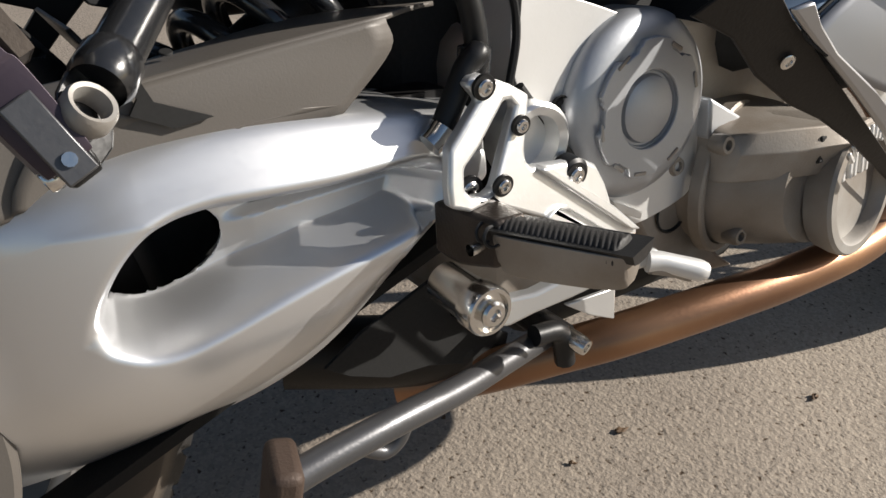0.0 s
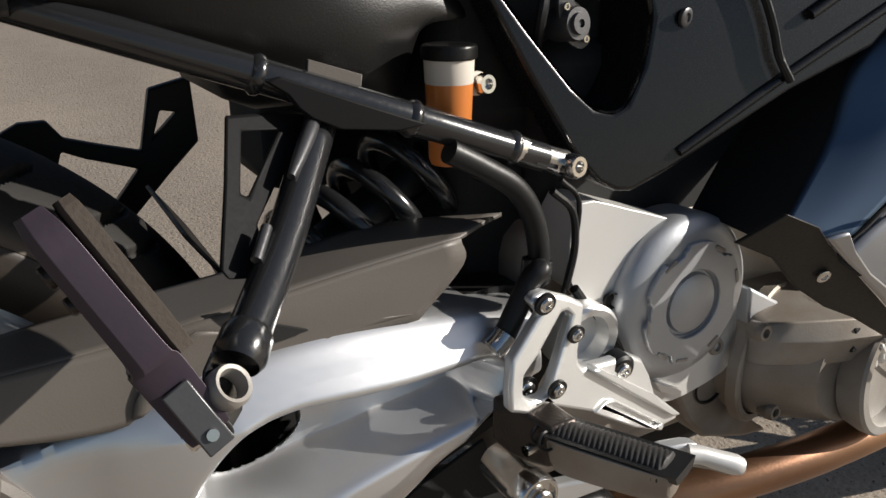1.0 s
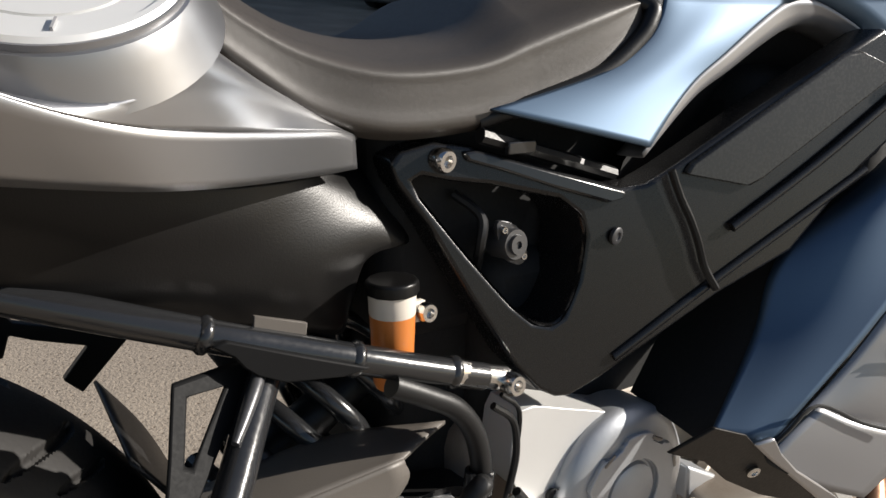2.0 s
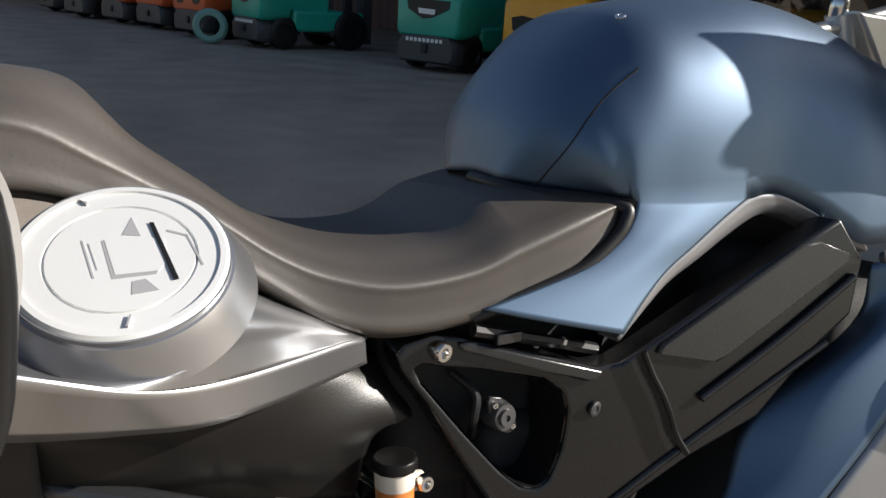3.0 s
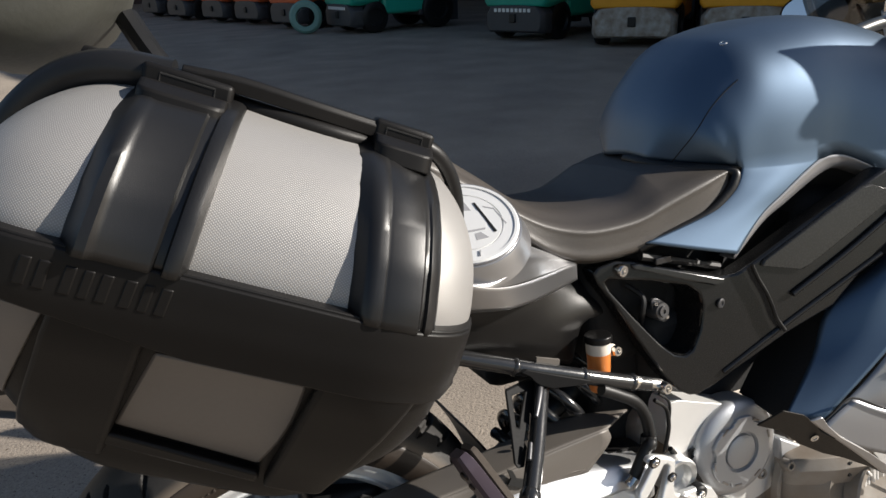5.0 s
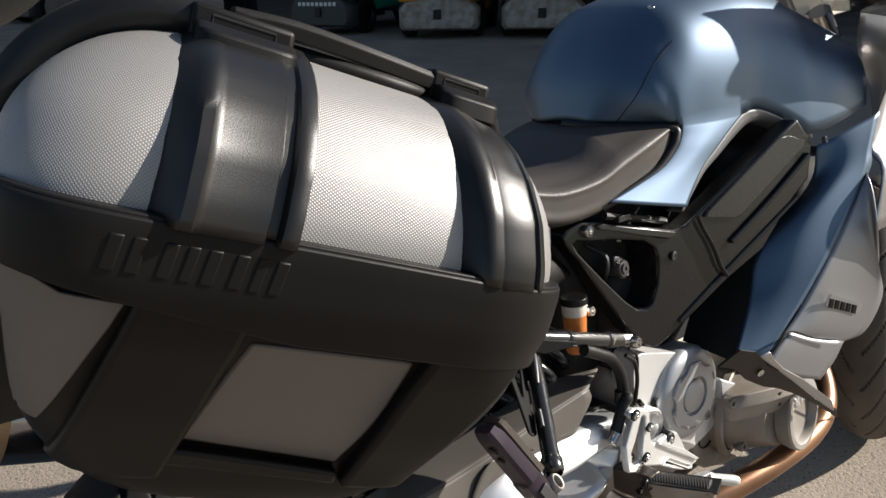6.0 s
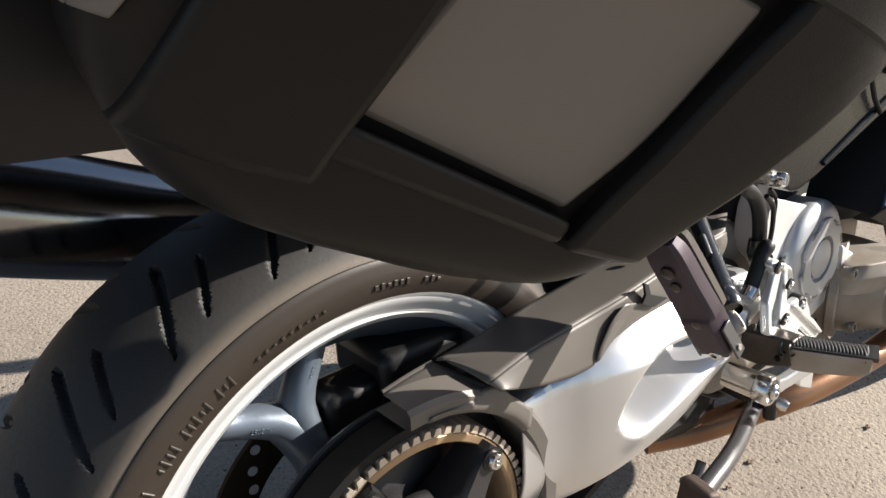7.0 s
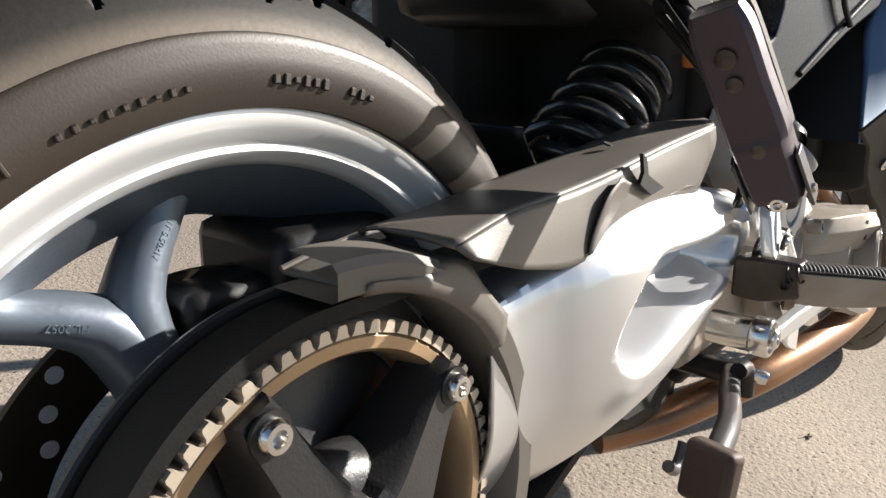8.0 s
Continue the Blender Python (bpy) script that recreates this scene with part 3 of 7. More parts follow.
def dish_depth(x, z):
    """The hollow round the window: a rounded wall under the upper beam and a shelf behind the lower ridge."""
    ring = curve([(a, 0, b) for a, b in DISH_TOP + DISH_LOW], 4, True)
    inside = np.zeros(x.shape, bool)
    for p, q in zip(ring, ring[1:] + ring[:1]):
        inside ^= ((p.z > z) != (q.z > z)) & (x < (q.x - p.x) * (z - p.z) / (q.z - p.z + 1e-12) + p.x)
    up = np.clip(far_from(x, z, DISH_TOP) / (0.022 + 0.004 * np.clip((x - 0.29) / 0.05, 0, 1)), 0, 1)
    low = np.clip(far_from(x, z, DISH_LOW) / (0.023 - 0.006 * np.clip((x - 0.33) / 0.10, 0, 1)), 0, 1)
    deep = 0.054 - 0.006 * np.clip((x - 0.30) / 0.16, 0, 1)
    wall = up * up * (3 - 2 * up)
    slope = low * low * (3 - 2 * low)
    step = 0.004 * np.clip((z - 0.410 - 0.05 * (x - 0.36)) / 0.003, -1, 1) * np.clip((x - 0.31) / 0.02, 0, 1)
    return np.where(inside, (deep + step) * wall * slope, 0)


def swing_mesh():
    bm = bmesh.new()
    xs = [0.125 + i * 0.0016 for i in range(223)]
    NZ = 150
    def lookup(x, col):
        """A smoothed value between the stations."""
        return float(np.mean(np.interp(x + np.linspace(-0.018, 0.018, 9), [q[0] for q in STATIONS], [q[col] for q in STATIONS])))
    rings = []
    for x in xs:
        top, bot, y, e = lookup(x, 1), lookup(x, 2), lookup(x, 3), lookup(x, 4)
        ring = []
        lean = lambda z: 0.5 * max(0.0, z - 0.433)          # the beam's outer side leans in towards its top
        for yy, zz in ((0.10, top - 0.006), (0.068 - e * 0.4, top - 0.001), (0.014 - e + lean(top), top), (0.006 - e + lean(top - 0.004), top - 0.004), (0.003 - e + lean(top - 0.011), top - 0.011), (0.0024 - e + lean(top - 0.019), top - 0.019)):
            ring.append(Vector((x, y + yy, zz)))
        z0, z1 = top - 0.026, bot + 0.024
        zs = np.linspace(z0, z1, NZ + 1)
        for i, (z, dd) in enumerate(zip(zs, dish_depth(np.full(NZ + 1, x), zs))):
            proud = min(1.0, max(0.0, (float(z) - bot - 0.024) / max(0.02, 0.352 - bot)))
            ring.append(Vector((x, y - e * math.sin(proud * math.pi / 2) + lean(float(z)) + float(dd) + 0.0024 * (2 * i / NZ - 1) ** 4 + 4.6 * max(0.0, 0.350 - float(z)) ** 2, float(z))))
        for yy, zz in ((0.005, bot + 0.014), (0.012, bot + 0.006), (0.026, bot), (0.05, bot + 0.002), (0.08, bot + 0.012)):
            ring.append(Vector((x, y + yy + 4.6 * max(0.0, 0.350 - zz) ** 2, zz)))
        rings.append([bm.verts.new(p) for p in ring])
    def inside(x, z):
        hit = False
        for (ax, az), (bx, bz) in zip(HOLLOW, HOLLOW[1:] + HOLLOW[:1]):
            if (az > z) != (bz > z) and x < (bx - ax) * (z - az) / (bz - az) + ax:
                hit = not hit
        return hit
    for a, b in zip(rings, rings[1:]):
        for j in range(len(a) - 1):
            c = (a[j].co + a[j + 1].co + b[j].co + b[j + 1].co) / 4
            if 6 <= j < 6 + NZ and inside(c.x, c.z):
                continue
            bm.faces.new((a[j], a[j + 1], b[j + 1], b[j]))
    # pull the ragged rim of the window onto a clean outline
    ring = curve([(x, 0, z) for x, z in HOLLOW], 8, True)
    for v in bm.verts:
        if v.is_boundary and 0.19 < v.co.x < 0.36 and 0.34 < v.co.z < 0.45 and v.co.y < -0.10:
            q = min(ring, key=lambda p: (p.x - v.co.x) ** 2 + (p.z - v.co.z) ** 2)
            v.co.x, v.co.z = q.x, q.z
    return bm


swing = part("swingarm", swing_mesh(), SILVER, bike, "satin silver single-sided swingarm with an oval window", solid=0.004)
# inner wall of the arm, coloured black for the shade seen through the window
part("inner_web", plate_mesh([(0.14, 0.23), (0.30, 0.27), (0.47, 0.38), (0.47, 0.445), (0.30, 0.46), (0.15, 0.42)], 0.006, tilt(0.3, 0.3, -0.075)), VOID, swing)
# guard ring round the pulley on the arm
part("pulley_housing", lathe_mesh([(0.105, 0.1485), (0.148, 0.1485), (0.1525, 0.151), (0.1535, 0.164), (0.150, 0.1685), (0.12, 0.170)], 72, SIDE, arc=(radians(-66), radians(93))), GUARD, bike, "grey moulded ring round the pulley")


# ---- belt guard: a long folded cover with a separate flap behind it ----
INNER = [(0.0672, -0.1, 0.4797), (0.1092, -0.1, 0.4824), (0.1797, -0.1, 0.491), (0.2851, -0.1, 0.5001), (0.3900, -0.105, 0.5150), (0.4760, -0.138, 0.5185)]
CREASE = [(0.0719, -0.158, 0.4768), (0.1243, -0.158, 0.4869), (0.1681, -0.158, 0.4893), (0.2073, -0.158, 0.4917), (0.2519, -0.162, 0.4979), (0.3333, -0.162, 0.5075), (0.4230, -0.166, 0.5180)]
guard = part("belt_guard", surf_mesh([INNER[:1] + INNER, [tuple((a + b) / 2 + d for a, b, d in zip(p, q, (0, 0, 0.001))) for p, q in zip(INNER[:1] + INNER, CREASE)], CREASE], 5, 6), GUARD, bike, "grey-brown folded belt guard", solid=0.003)
part("side_face", surf_mesh([CREASE, [(0.0763, -0.163, 0.4724), (0.1176, -0.163, 0.4714), (0.1548, -0.163, 0.468), (0.2009, -0.163, 0.4672), (0.2511, -0.166, 0.4773), (0.3382, -0.166, 0.4896), (0.4251, -0.166, 0.4987)],
    [(0.0783, -0.166, 0.4707), (0.1081, -0.166, 0.4599), (0.1416, -0.166, 0.4506), (0.1904, -0.166, 0.4438), (0.2505, -0.168, 0.4533), (0.328, -0.168, 0.4621), (0.3884, -0.168, 0.4661)]], 5, 6), GUARD, guard, "side of the belt guard", solid=0.003)
part("recess", surf_mesh([[(0.2011, -0.169, 0.4482), (0.2058, -0.169, 0.4615), (0.2229, -0.169, 0.4836), (0.2424, -0.169, 0.4946)], [(0.2367, -0.1665, 0.4495), (0.2522, -0.1665, 0.463), (0.273, -0.1665, 0.4763), (0.2862, -0.1665, 0.4829)], [(0.2954, -0.169, 0.4554), (0.3241, -0.169, 0.4695), (0.3637, -0.169, 0.4709), (0.3845, -0.169, 0.4715)]], 5, 5), GUARD, guard, "scoop in the guard", solid=0.001)
# black plate laid on the guard's side, drawn for a notch
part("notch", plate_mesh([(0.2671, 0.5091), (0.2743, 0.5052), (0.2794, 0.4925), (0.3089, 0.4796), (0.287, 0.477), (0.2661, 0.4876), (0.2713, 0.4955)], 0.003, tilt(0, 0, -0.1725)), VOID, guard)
flap = part("rear_flap", surf_mesh([[(0.0105, -0.0906, 0.4641), (0.0365, -0.093, 0.4700), (0.0625, -0.0953, 0.4741)], [(0.0137, -0.116, 0.4628), (0.0430, -0.119, 0.4675), (0.0730, -0.122, 0.4706)], [(0.0168, -0.1422, 0.4614), (0.0490, -0.1465, 0.4650), (0.0835, -0.1515, 0.4670)]], 5, 5), GUARD, guard, "flap of the guard behind the joint", solid=0.003)
part("flap_lip", tube_mesh([(0.0105, -0.0900, 0.4655), (0.0365, -0.0924, 0.4714), (0.0625, -0.0947, 0.4755)], 0.0020, 4, 8), GUARD, flap)
part("skirt", surf_mesh([[(0.0165, -0.1425, 0.4618), (0.0490, -0.1468, 0.4654), (0.0838, -0.1518, 0.4674), (0.1060, -0.153, 0.4454), (0.1302, -0.153, 0.4228)], [(0.155 * math.cos(radians(a)), -0.154, 0.315 + 0.155 * math.sin(radians(a))) for a in (86, 76, 63, 48, 36)],
    [(0.149 * math.cos(radians(a)), -0.150, 0.315 + 0.149 * math.sin(radians(a))) for a in (86, 76, 63, 48, 36)]], 4, 5), GUARD, flap, solid=0.002)
for q in [(0.0967, -0.13, 0.4781), (0.0330, -0.126, 0.4652), (0.0560, -0.126, 0.4680), (0.3003, -0.128, 0.5093)]:
    part("drain_hole", lathe_mesh([(0, 0.0042), (0.0012, 0.0036), (0.0012, 0)], 10, frame_to(q, (0, -0.35, 1))), VOID, guard)


# ---- footrest plate, footrests, brake pedal ----
hanger = part("footrest_plate", plate_mesh([(0.4522, 0.479), (0.4586, 0.4828), (0.4669, 0.483), (0.4905, 0.4725), (0.5066, 0.463), (0.4966, 0.4297), (0.4965, 0.4223), (0.5011, 0.4166), (0.5345, 0.4114), (0.5532, 0.4098), (0.5683, 0.4011), (0.5776, 0.3848), (0.584, 0.3645), (0.6126, 0.3405), (0.6119, 0.3344), (0.5895, 0.3354), (0.5514, 0.3532), (0.5056, 0.3809), (0.477, 0.3951), (0.4581, 0.4045), (0.4423, 0.4034), (0.4268, 0.4103), (0.4277, 0.4246), (0.432, 0.4446), (0.4617, 0.4678)], 0.011,
    tilt(0.48, 0.43, -0.213, 0.18, 0.18), holes=[[(0.4826, 0.4635), (0.4888, 0.463), (0.4928, 0.4586), (0.4647, 0.4124), (0.457, 0.4099), (0.4453, 0.4118), (0.4398, 0.4184), (0.4422, 0.4311), (0.4566, 0.4406)]]),
    ALU, bike, "bright cast aluminium footrest plate", bevel=0.003, seg=3)
part("rib", plate_mesh([(0.5043, 0.4154), (0.5113, 0.4159), (0.5809, 0.368), (0.6111, 0.341), (0.6009, 0.3434), (0.5733, 0.3634)], 0.012, tilt(0.48, 0.43, -0.219, 0.18, 0.18)), ALU, hanger, bevel=0.002)
part("rib", plate_mesh([(0.5068, 0.381), (0.5213, 0.3857), (0.5301, 0.3831), (0.59, 0.3397), (0.5866, 0.3355), (0.5513, 0.3524)], 0.012, tilt(0.48, 0.43, -0.2165, 0.18, 0.18),
    holes=[[(0.5248, 0.3807), (0.532, 0.3793), (0.5832, 0.3428), (0.5775, 0.3429)]]), ALU, hanger, bevel=0.0015)
boss = lathe_mesh([(-0.01, 0.013), (0.002, 0.013), (0.004, 0.0105), (0.0015, 0.010), (0.0015, 0)], 24, frame_to((0.5445, -0.203, 0.3995), (0, -1, -0.1)))
part("socket_ring", boss, BLACK, hanger)
for c, r in (((0.5445, -0.2070, 0.3995), 0.0075), ((0.4635, -0.2115, 0.4765), 0.0062), ((0.490, -0.214, 0.448), 0.0052), ((0.468, -0.2235, 0.415), 0.0056), ((0.4545, -0.205, 0.410), 0.0075)):
    part("washer", lathe_mesh([(-0.002, r * 1.35), (0.0006, r * 1.35), (0.0008, r * 0.9), (0.0, 0)], 20, frame_to(c, (0, -1, -0.15))), BLACK, hanger)
    bolt(c, (0, -1, -0.15), r * 0.9, hanger, CHROME, 0.0028)
# clevis and heel-side joint of the rider's footrest
clevis = part("footrest_joint", loft_mesh([[Vector((x + dx, y, z + dz)) for dx, dz in ((-w, -h), (w, -h), (w, h), (-w, h))] for x, y, z, w, h in
    ((0.447, -0.190, 0.385, 0.012, 0.018), (0.452, -0.215, 0.385, 0.014, 0.020), (0.458, -0.245, 0.387, 0.012, 0.016))], 4), GRIME, bike, "grimy cast footrest joint", bevel=0.003)
part("pin", lathe_mesh([(0, 0.004), (0.05, 0.004), (0.052, 0.003), (0.052, 0)], 12, frame_to((0.432, -0.236, 0.385), (1, 0.1, 0))), CHROME, clevis)
part("spring", tube_mesh([(0.443 + 0.006 * math.cos(k * 0.9), -0.232 - 0.0012 * k, 0.394 + 0.006 * math.sin(k * 0.9)) for k in range(14)], 0.0012, 3, 6), BLACK, clevis)
PEGDIR = Vector((0.048, -0.078, -0.004))
def peg_loop(o, w, lo, hi):
    side = Vector((0.93, 0.36, 0))
    return [o + side * a * w + Vector((0, 0, b)) for a, b in ((-1, hi), (-0.75, lo * 0.6), (-0.35, lo), (0.35, lo), (0.8, lo * 0.5), (1, hi))]
P0 = Vector((0.456, -0.238, 0.392))
peg = part("footrest", loft_mesh([peg_loop(P0 + PEGDIR * t, w, lo, 0.004) for t, w, lo in ((0, 0.013, -0.021), (0.1, 0.016, -0.027), (0.6, 0.016, -0.025), (0.85, 0.015, -0.021), (0.9, 0.013, -0.014))], 5), DULLCAST, clevis, "brown-grey alloy footrest body", bevel=0.002)
bm = bmesh.new()
side = Vector((0.93, 0.36, 0))
rows = []
for k in range(157):
    t = 0.01 + 0.84 * k / 156
    end = min(1.0, math.sqrt(max(0.0, 1 - (abs(2 * k / 156 - 1) ** 14))) + 0.25)
    row = []
    for j in range(21):
        a = radians(-25 + 230 * j / 20)
        rib = 0.5 + 0.5 * math.cos(2 * math.pi * (26 * t + 1.3 * math.cos(a)))
        r = (0.0130 + 0.0011 * rib ** 0.7) * end
        row.append(bm.verts.new(P0 + PEGDIR * t + side * (r * 1.05 * math.cos(a)) + Vector((0, 0, 0.001 + r * 0.72 * math.sin(a)))))
    rows.append(row)
for p, q in zip(rows, rows[1:]):
    for j in range(20):
        bm.faces.new((p[j], p[j + 1], q[j + 1], q[j]))
bm.faces.new(rows[0][::-1])
bm.faces.new(rows[-1])
part("rubber", bm, GRIP, peg, "worn ribbed black rubber pad")
part("rubber_core", loft_mesh([peg_loop(P0 + PEGDIR * t + Vector((0, 0, 0.002)), 0.0160, -0.004, 0.0045) for t in (0.0, 0.5, 0.95)], 3), BLACK, peg)

pivot = part("pedal_pivot", lathe_mesh([(-0.05, 0.016), (-0.012, 0.0165), (-0.01, 0.0185), (0.004, 0.0185), (0.006, 0.017), (0.006, 0.0145), (0.002, 0.0135), (0.002, 0)], 32, frame_to((0.4545, -0.220, 0.3285), (0, -1, 0))), CHROME, bike, "worn bright pedal pivot boss")
bolt((0.4545, -0.226, 0.3285), (0, -1, 0), 0.0095, pivot, CHROME, 0.005)
pedal = part("brake_pedal", plate_mesh([(0.4689, 0.3276), (0.495, 0.3288), (0.5175, 0.3368), (0.5402, 0.3421), (0.5611, 0.347), (0.5783, 0.3474), (0.5871, 0.3453), (0.5837, 0.3337), (0.5664, 0.3316), (0.5485, 0.3279), (0.52, 0.3191), (0.4951, 0.3129), (0.4767, 0.3064), (0.4686, 0.3073), (0.4707, 0.316)], 0.012, tilt(0.46, 0.33, -0.214, -0.3, 0)), ALU, bike, "bright aluminium brake pedal", bevel=0.0025, seg=3)
part("gusset", plate_mesh([(0.5302, 0.3033), (0.5762, 0.3049), (0.5768, 0.2769), (0.5535, 0.2873)], 0.004, tilt(0.5, 0.3, -0.213, -0.1)), ALU, pedal, bevel=0.001)
part("toe_piece", tube_mesh([(0.5766, -0.2491, 0.3388), (0.5858, -0.2542, 0.3374), (0.597, -0.2604, 0.3332), (0.6102, -0.2676, 0.3282), (0.6159, -0.2707, 0.3267)], 0.0066, 4, 14, radii=(0.0085, 0.0075, 0.0078, 0.0082, 0.0065)), WHITECAST, pedal)
part("ribbed_pad", tube_mesh([(0.5814, -0.2487, 0.3353), (0.5981, -0.257, 0.3306), (0.6088, -0.2624, 0.3257)], 0.0085, 4, 10), DULLCAST, pedal)

# ---- centre stand, folded back ----
stand = part("centre_stand", tube_mesh([(0.565, -0.160, 0.240), (0.50, -0.180, 0.247), (0.44, -0.200, 0.256), (0.3816, -0.2167, 0.267), (0.33, -0.226, 0.270), (0.300, -0.231, 0.270)], 0.0105, 5, 18, flat=1.0), STEEL, bike, "folded grey steel centre stand leg")
foot = part("foot", box_mesh(-0.010, 0.010, -0.021, 0.021, -0.024, 0.024, m=Matrix.Translation((0.2925, -0.2335, 0.2690)) @ Matrix.Rotation(radians(-14), 4, "Z") @ Matrix.Rotation(radians(12), 4, "Y")), RUST, stand, "rusty brown stand foot", bevel=0.006, seg=3)
part("lug", tube_mesh([(0.4136, -0.17, 0.2227), (0.4049, -0.17, 0.2081), (0.3921, -0.17, 0.2036), (0.3763, -0.17, 0.2142)], 0.006, 4, 10), STEEL, stand)
part("clamp", tube_mesh([(0.5311, -0.178, 0.2577), (0.5582, -0.178, 0.2513), (0.5653, -0.178, 0.2195)], 0.009, 4, 10), BLACK, stand)
bolt((0.5687, -0.186, 0.2431), (0.2, -1, -0.25), 0.0082, stand, CHROME, 0.012)
part("pivot_tube", tube_mesh([(0.57, 0.12, 0.238), (0.57, -0.17, 0.238)], 0.013, 2, 14), BLACK, stand)

# ---- exhaust ----
exhaust = part("exhaust_pipe", tube_mesh([(0.47, -0.05, 0.165), (0.53, -0.095, 0.176), (0.5905, -0.145, 0.2032), (0.6349, -0.175, 0.2189), (0.7166, -0.20, 0.2301), (0.8202, -0.215, 0.2339), (0.9355, -0.22, 0.240), (1.02, -0.205, 0.256), (1.075, -0.17, 0.29), (1.09, -0.13, 0.34), (1.06, -0.10, 0.39)], 0.0205, 8, 24), COPPER, bike, "heat-browned exhaust pipe")
part("collector", tube_mesh([(0.53, -0.07, 0.195), (0.46, -0.05, 0.205), (0.38, -0.01, 0.215)], 0.034, 5, 18), BROWN, exhaust)
# added black plate standing in for the shade behind the stand
part("dark_backing_plate", plate_mesh([(0.3806, 0.2445), (0.4158, 0.2655), (0.4883, 0.2938), (0.5032, 0.2501), (0.5649, 0.2097), (0.5578, 0.1811), (0.4772, 0.2088), (0.4375, 0.2124), (0.4015, 0.2286)], 0.004, tilt(0, 0, -0.10)), VOID, exhaust, bevel=0.001)
part("silencer", tube_mesh([(0.12, 0.17, 0.47), (0.02, 0.165, 0.545), (-0.10, 0.16, 0.59), (-0.22, 0.16, 0.635), (-0.40, 0.16, 0.70)], 0.058, 6, 28, radii=(0.025, 0.048, 0.056, 0.058, 0.056)), DARKCHROME, exhaust, "dark polished silencer on the far side")
part("silencer_band", tube_mesh([(-0.21, 0.16, 0.631), (-0.222, 0.16, 0.636)], 0.0605, 2, 28), GOLD, exhaust)

# ---- engine ----
engine = part("engine_block", box_mesh(0.50, 0.92, -0.13, 0.16, 0.24, 0.50), DULLCAST, bike, "grimy grey engine block", bevel=0.03, seg=3)
# cylinders and sump coloured black to hold the shade around the engine
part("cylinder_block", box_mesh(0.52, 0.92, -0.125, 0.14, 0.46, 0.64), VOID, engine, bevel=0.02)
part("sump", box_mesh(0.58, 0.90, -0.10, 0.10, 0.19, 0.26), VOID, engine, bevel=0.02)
case = part("side_case", plate_mesh([(0.5287, 0.5255), (0.5785, 0.5131), (0.6377, 0.4928), (0.6734, 0.483), (0.7345, 0.3899), (0.7257, 0.3369), (0.6812, 0.321), (0.6372, 0.3201), (0.6032, 0.3484), (0.5873, 0.3782), (0.5549, 0.4322), (0.5277, 0.4556), (0.5201, 0.4824)], 0.04, tilt(0.6, 0.45, -0.165), round_by=3), WHITECAST, engine, "pale cast engine side cover", bevel=0.006, seg=3)
CL = frame_to((0.6395, -0.165, 0.4255), (0, -1, 0))
clutch = part("clutch_cover", lathe_mesh([(-0.03, 0.074), (0.0, 0.0755), (0.006, 0.0748), (0.011, 0.071), (0.0145, 0.0655), (0.0165, 0.060), (0.0172, 0.053), (0.0175, 0.030), (0.0155, 0.0292), (0.0155, 0.0272), (0.0195, 0.0258), (0.0215, 0.022), (0.0222, 0.0)], 96, CL), CAST, engine, "round silver clutch cover")
bm = bmesh.new()
star = []
for k in range(120):
    a = 2 * math.pi * k / 120
    q = (k % 20) / 20
    r = 0.0552 if q < 0.55 else (0.0485 if 0.62 < q < 0.93 else 0.052)
    star.append((0.6395 + r * math.cos(a + 0.2), 0.4255 + r * math.sin(a + 0.2)))
part("cover_relief", plate_mesh(star, 0.006, tilt(0, 0, -0.1862), holes=[[(0.6395 + 0.031 * math.cos(2 * math.pi * k / 48), 0.4255 + 0.031 * math.sin(2 * math.pi * k / 48)) for k in range(48)]]), CAST, clutch, bevel=0.0007, seg=1)
for k, a in enumerate((18, 62, 128, 190, 232, 262, 305)):
    m = CL @ Matrix.Rotation(radians(a), 4, "Z")
    part("pocket", box_mesh(0.0495, 0.0530, -0.007, 0.007, 0.0205, 0.0222, m=m), DULLCAST, clutch, bevel=0.001, seg=1)
bolt((0.5659, -0.166, 0.4357), (0, -1, 0), 0.008, case, VOID, 0.002)
# generator cover with its stub and lettered face
gen = part("generator_cover", loft_mesh([[c + Vector((r * math.cos(a), 0, r * math.sin(a))) for a in (2 * math.pi * k / 36 for k in range(36))]
    for c, r in ((Vector((0.765, -0.10, 0.330)), 0.064), (Vector((0.778, -0.15, 0.330)), 0.066), (Vector((0.805, -0.190, 0.331)), 0.064), (Vector((0.838, -0.222, 0.332)), 0.062))], 5), OILY, engine, "grimy cast generator cover")
part("flange", lathe_mesh([(-0.008, 0.066), (-0.006, 0.0725), (0.004, 0.0725), (0.006, 0.070), (0.006, 0.064)], 48, frame_to((0.781, -0.158, 0.330), (0.3, -1, 0))), OILY, gen)
GENM = frame_to((0.8664, -0.236, 0.3206), (0.12, -1, 0.08))
part("rim", lathe_mesh([(-0.02, 0.060), (-0.006, 0.064), (0.004, 0.0645), (0.007, 0.062), (0.0075, 0.054), (0.004, 0.0515), (-0.006, 0.050), (-0.007, 0)], 48, GENM), DULLCAST, gen, "worn silver cover face")
for k in range(9):
    a = radians(62 + 9 * k)
    part("fin", box_mesh(0.046, 0.060, -0.0022, 0.0022, -0.004, 0.0095, m=GENM @ Matrix.Rotation(a, 4, "Z")), WHITECAST, gen, bevel=0.001, seg=1)
GE1 = (Vector((1, 0, 0)) - GENM.col[2].xyz * GENM.col[2].x).normalized()
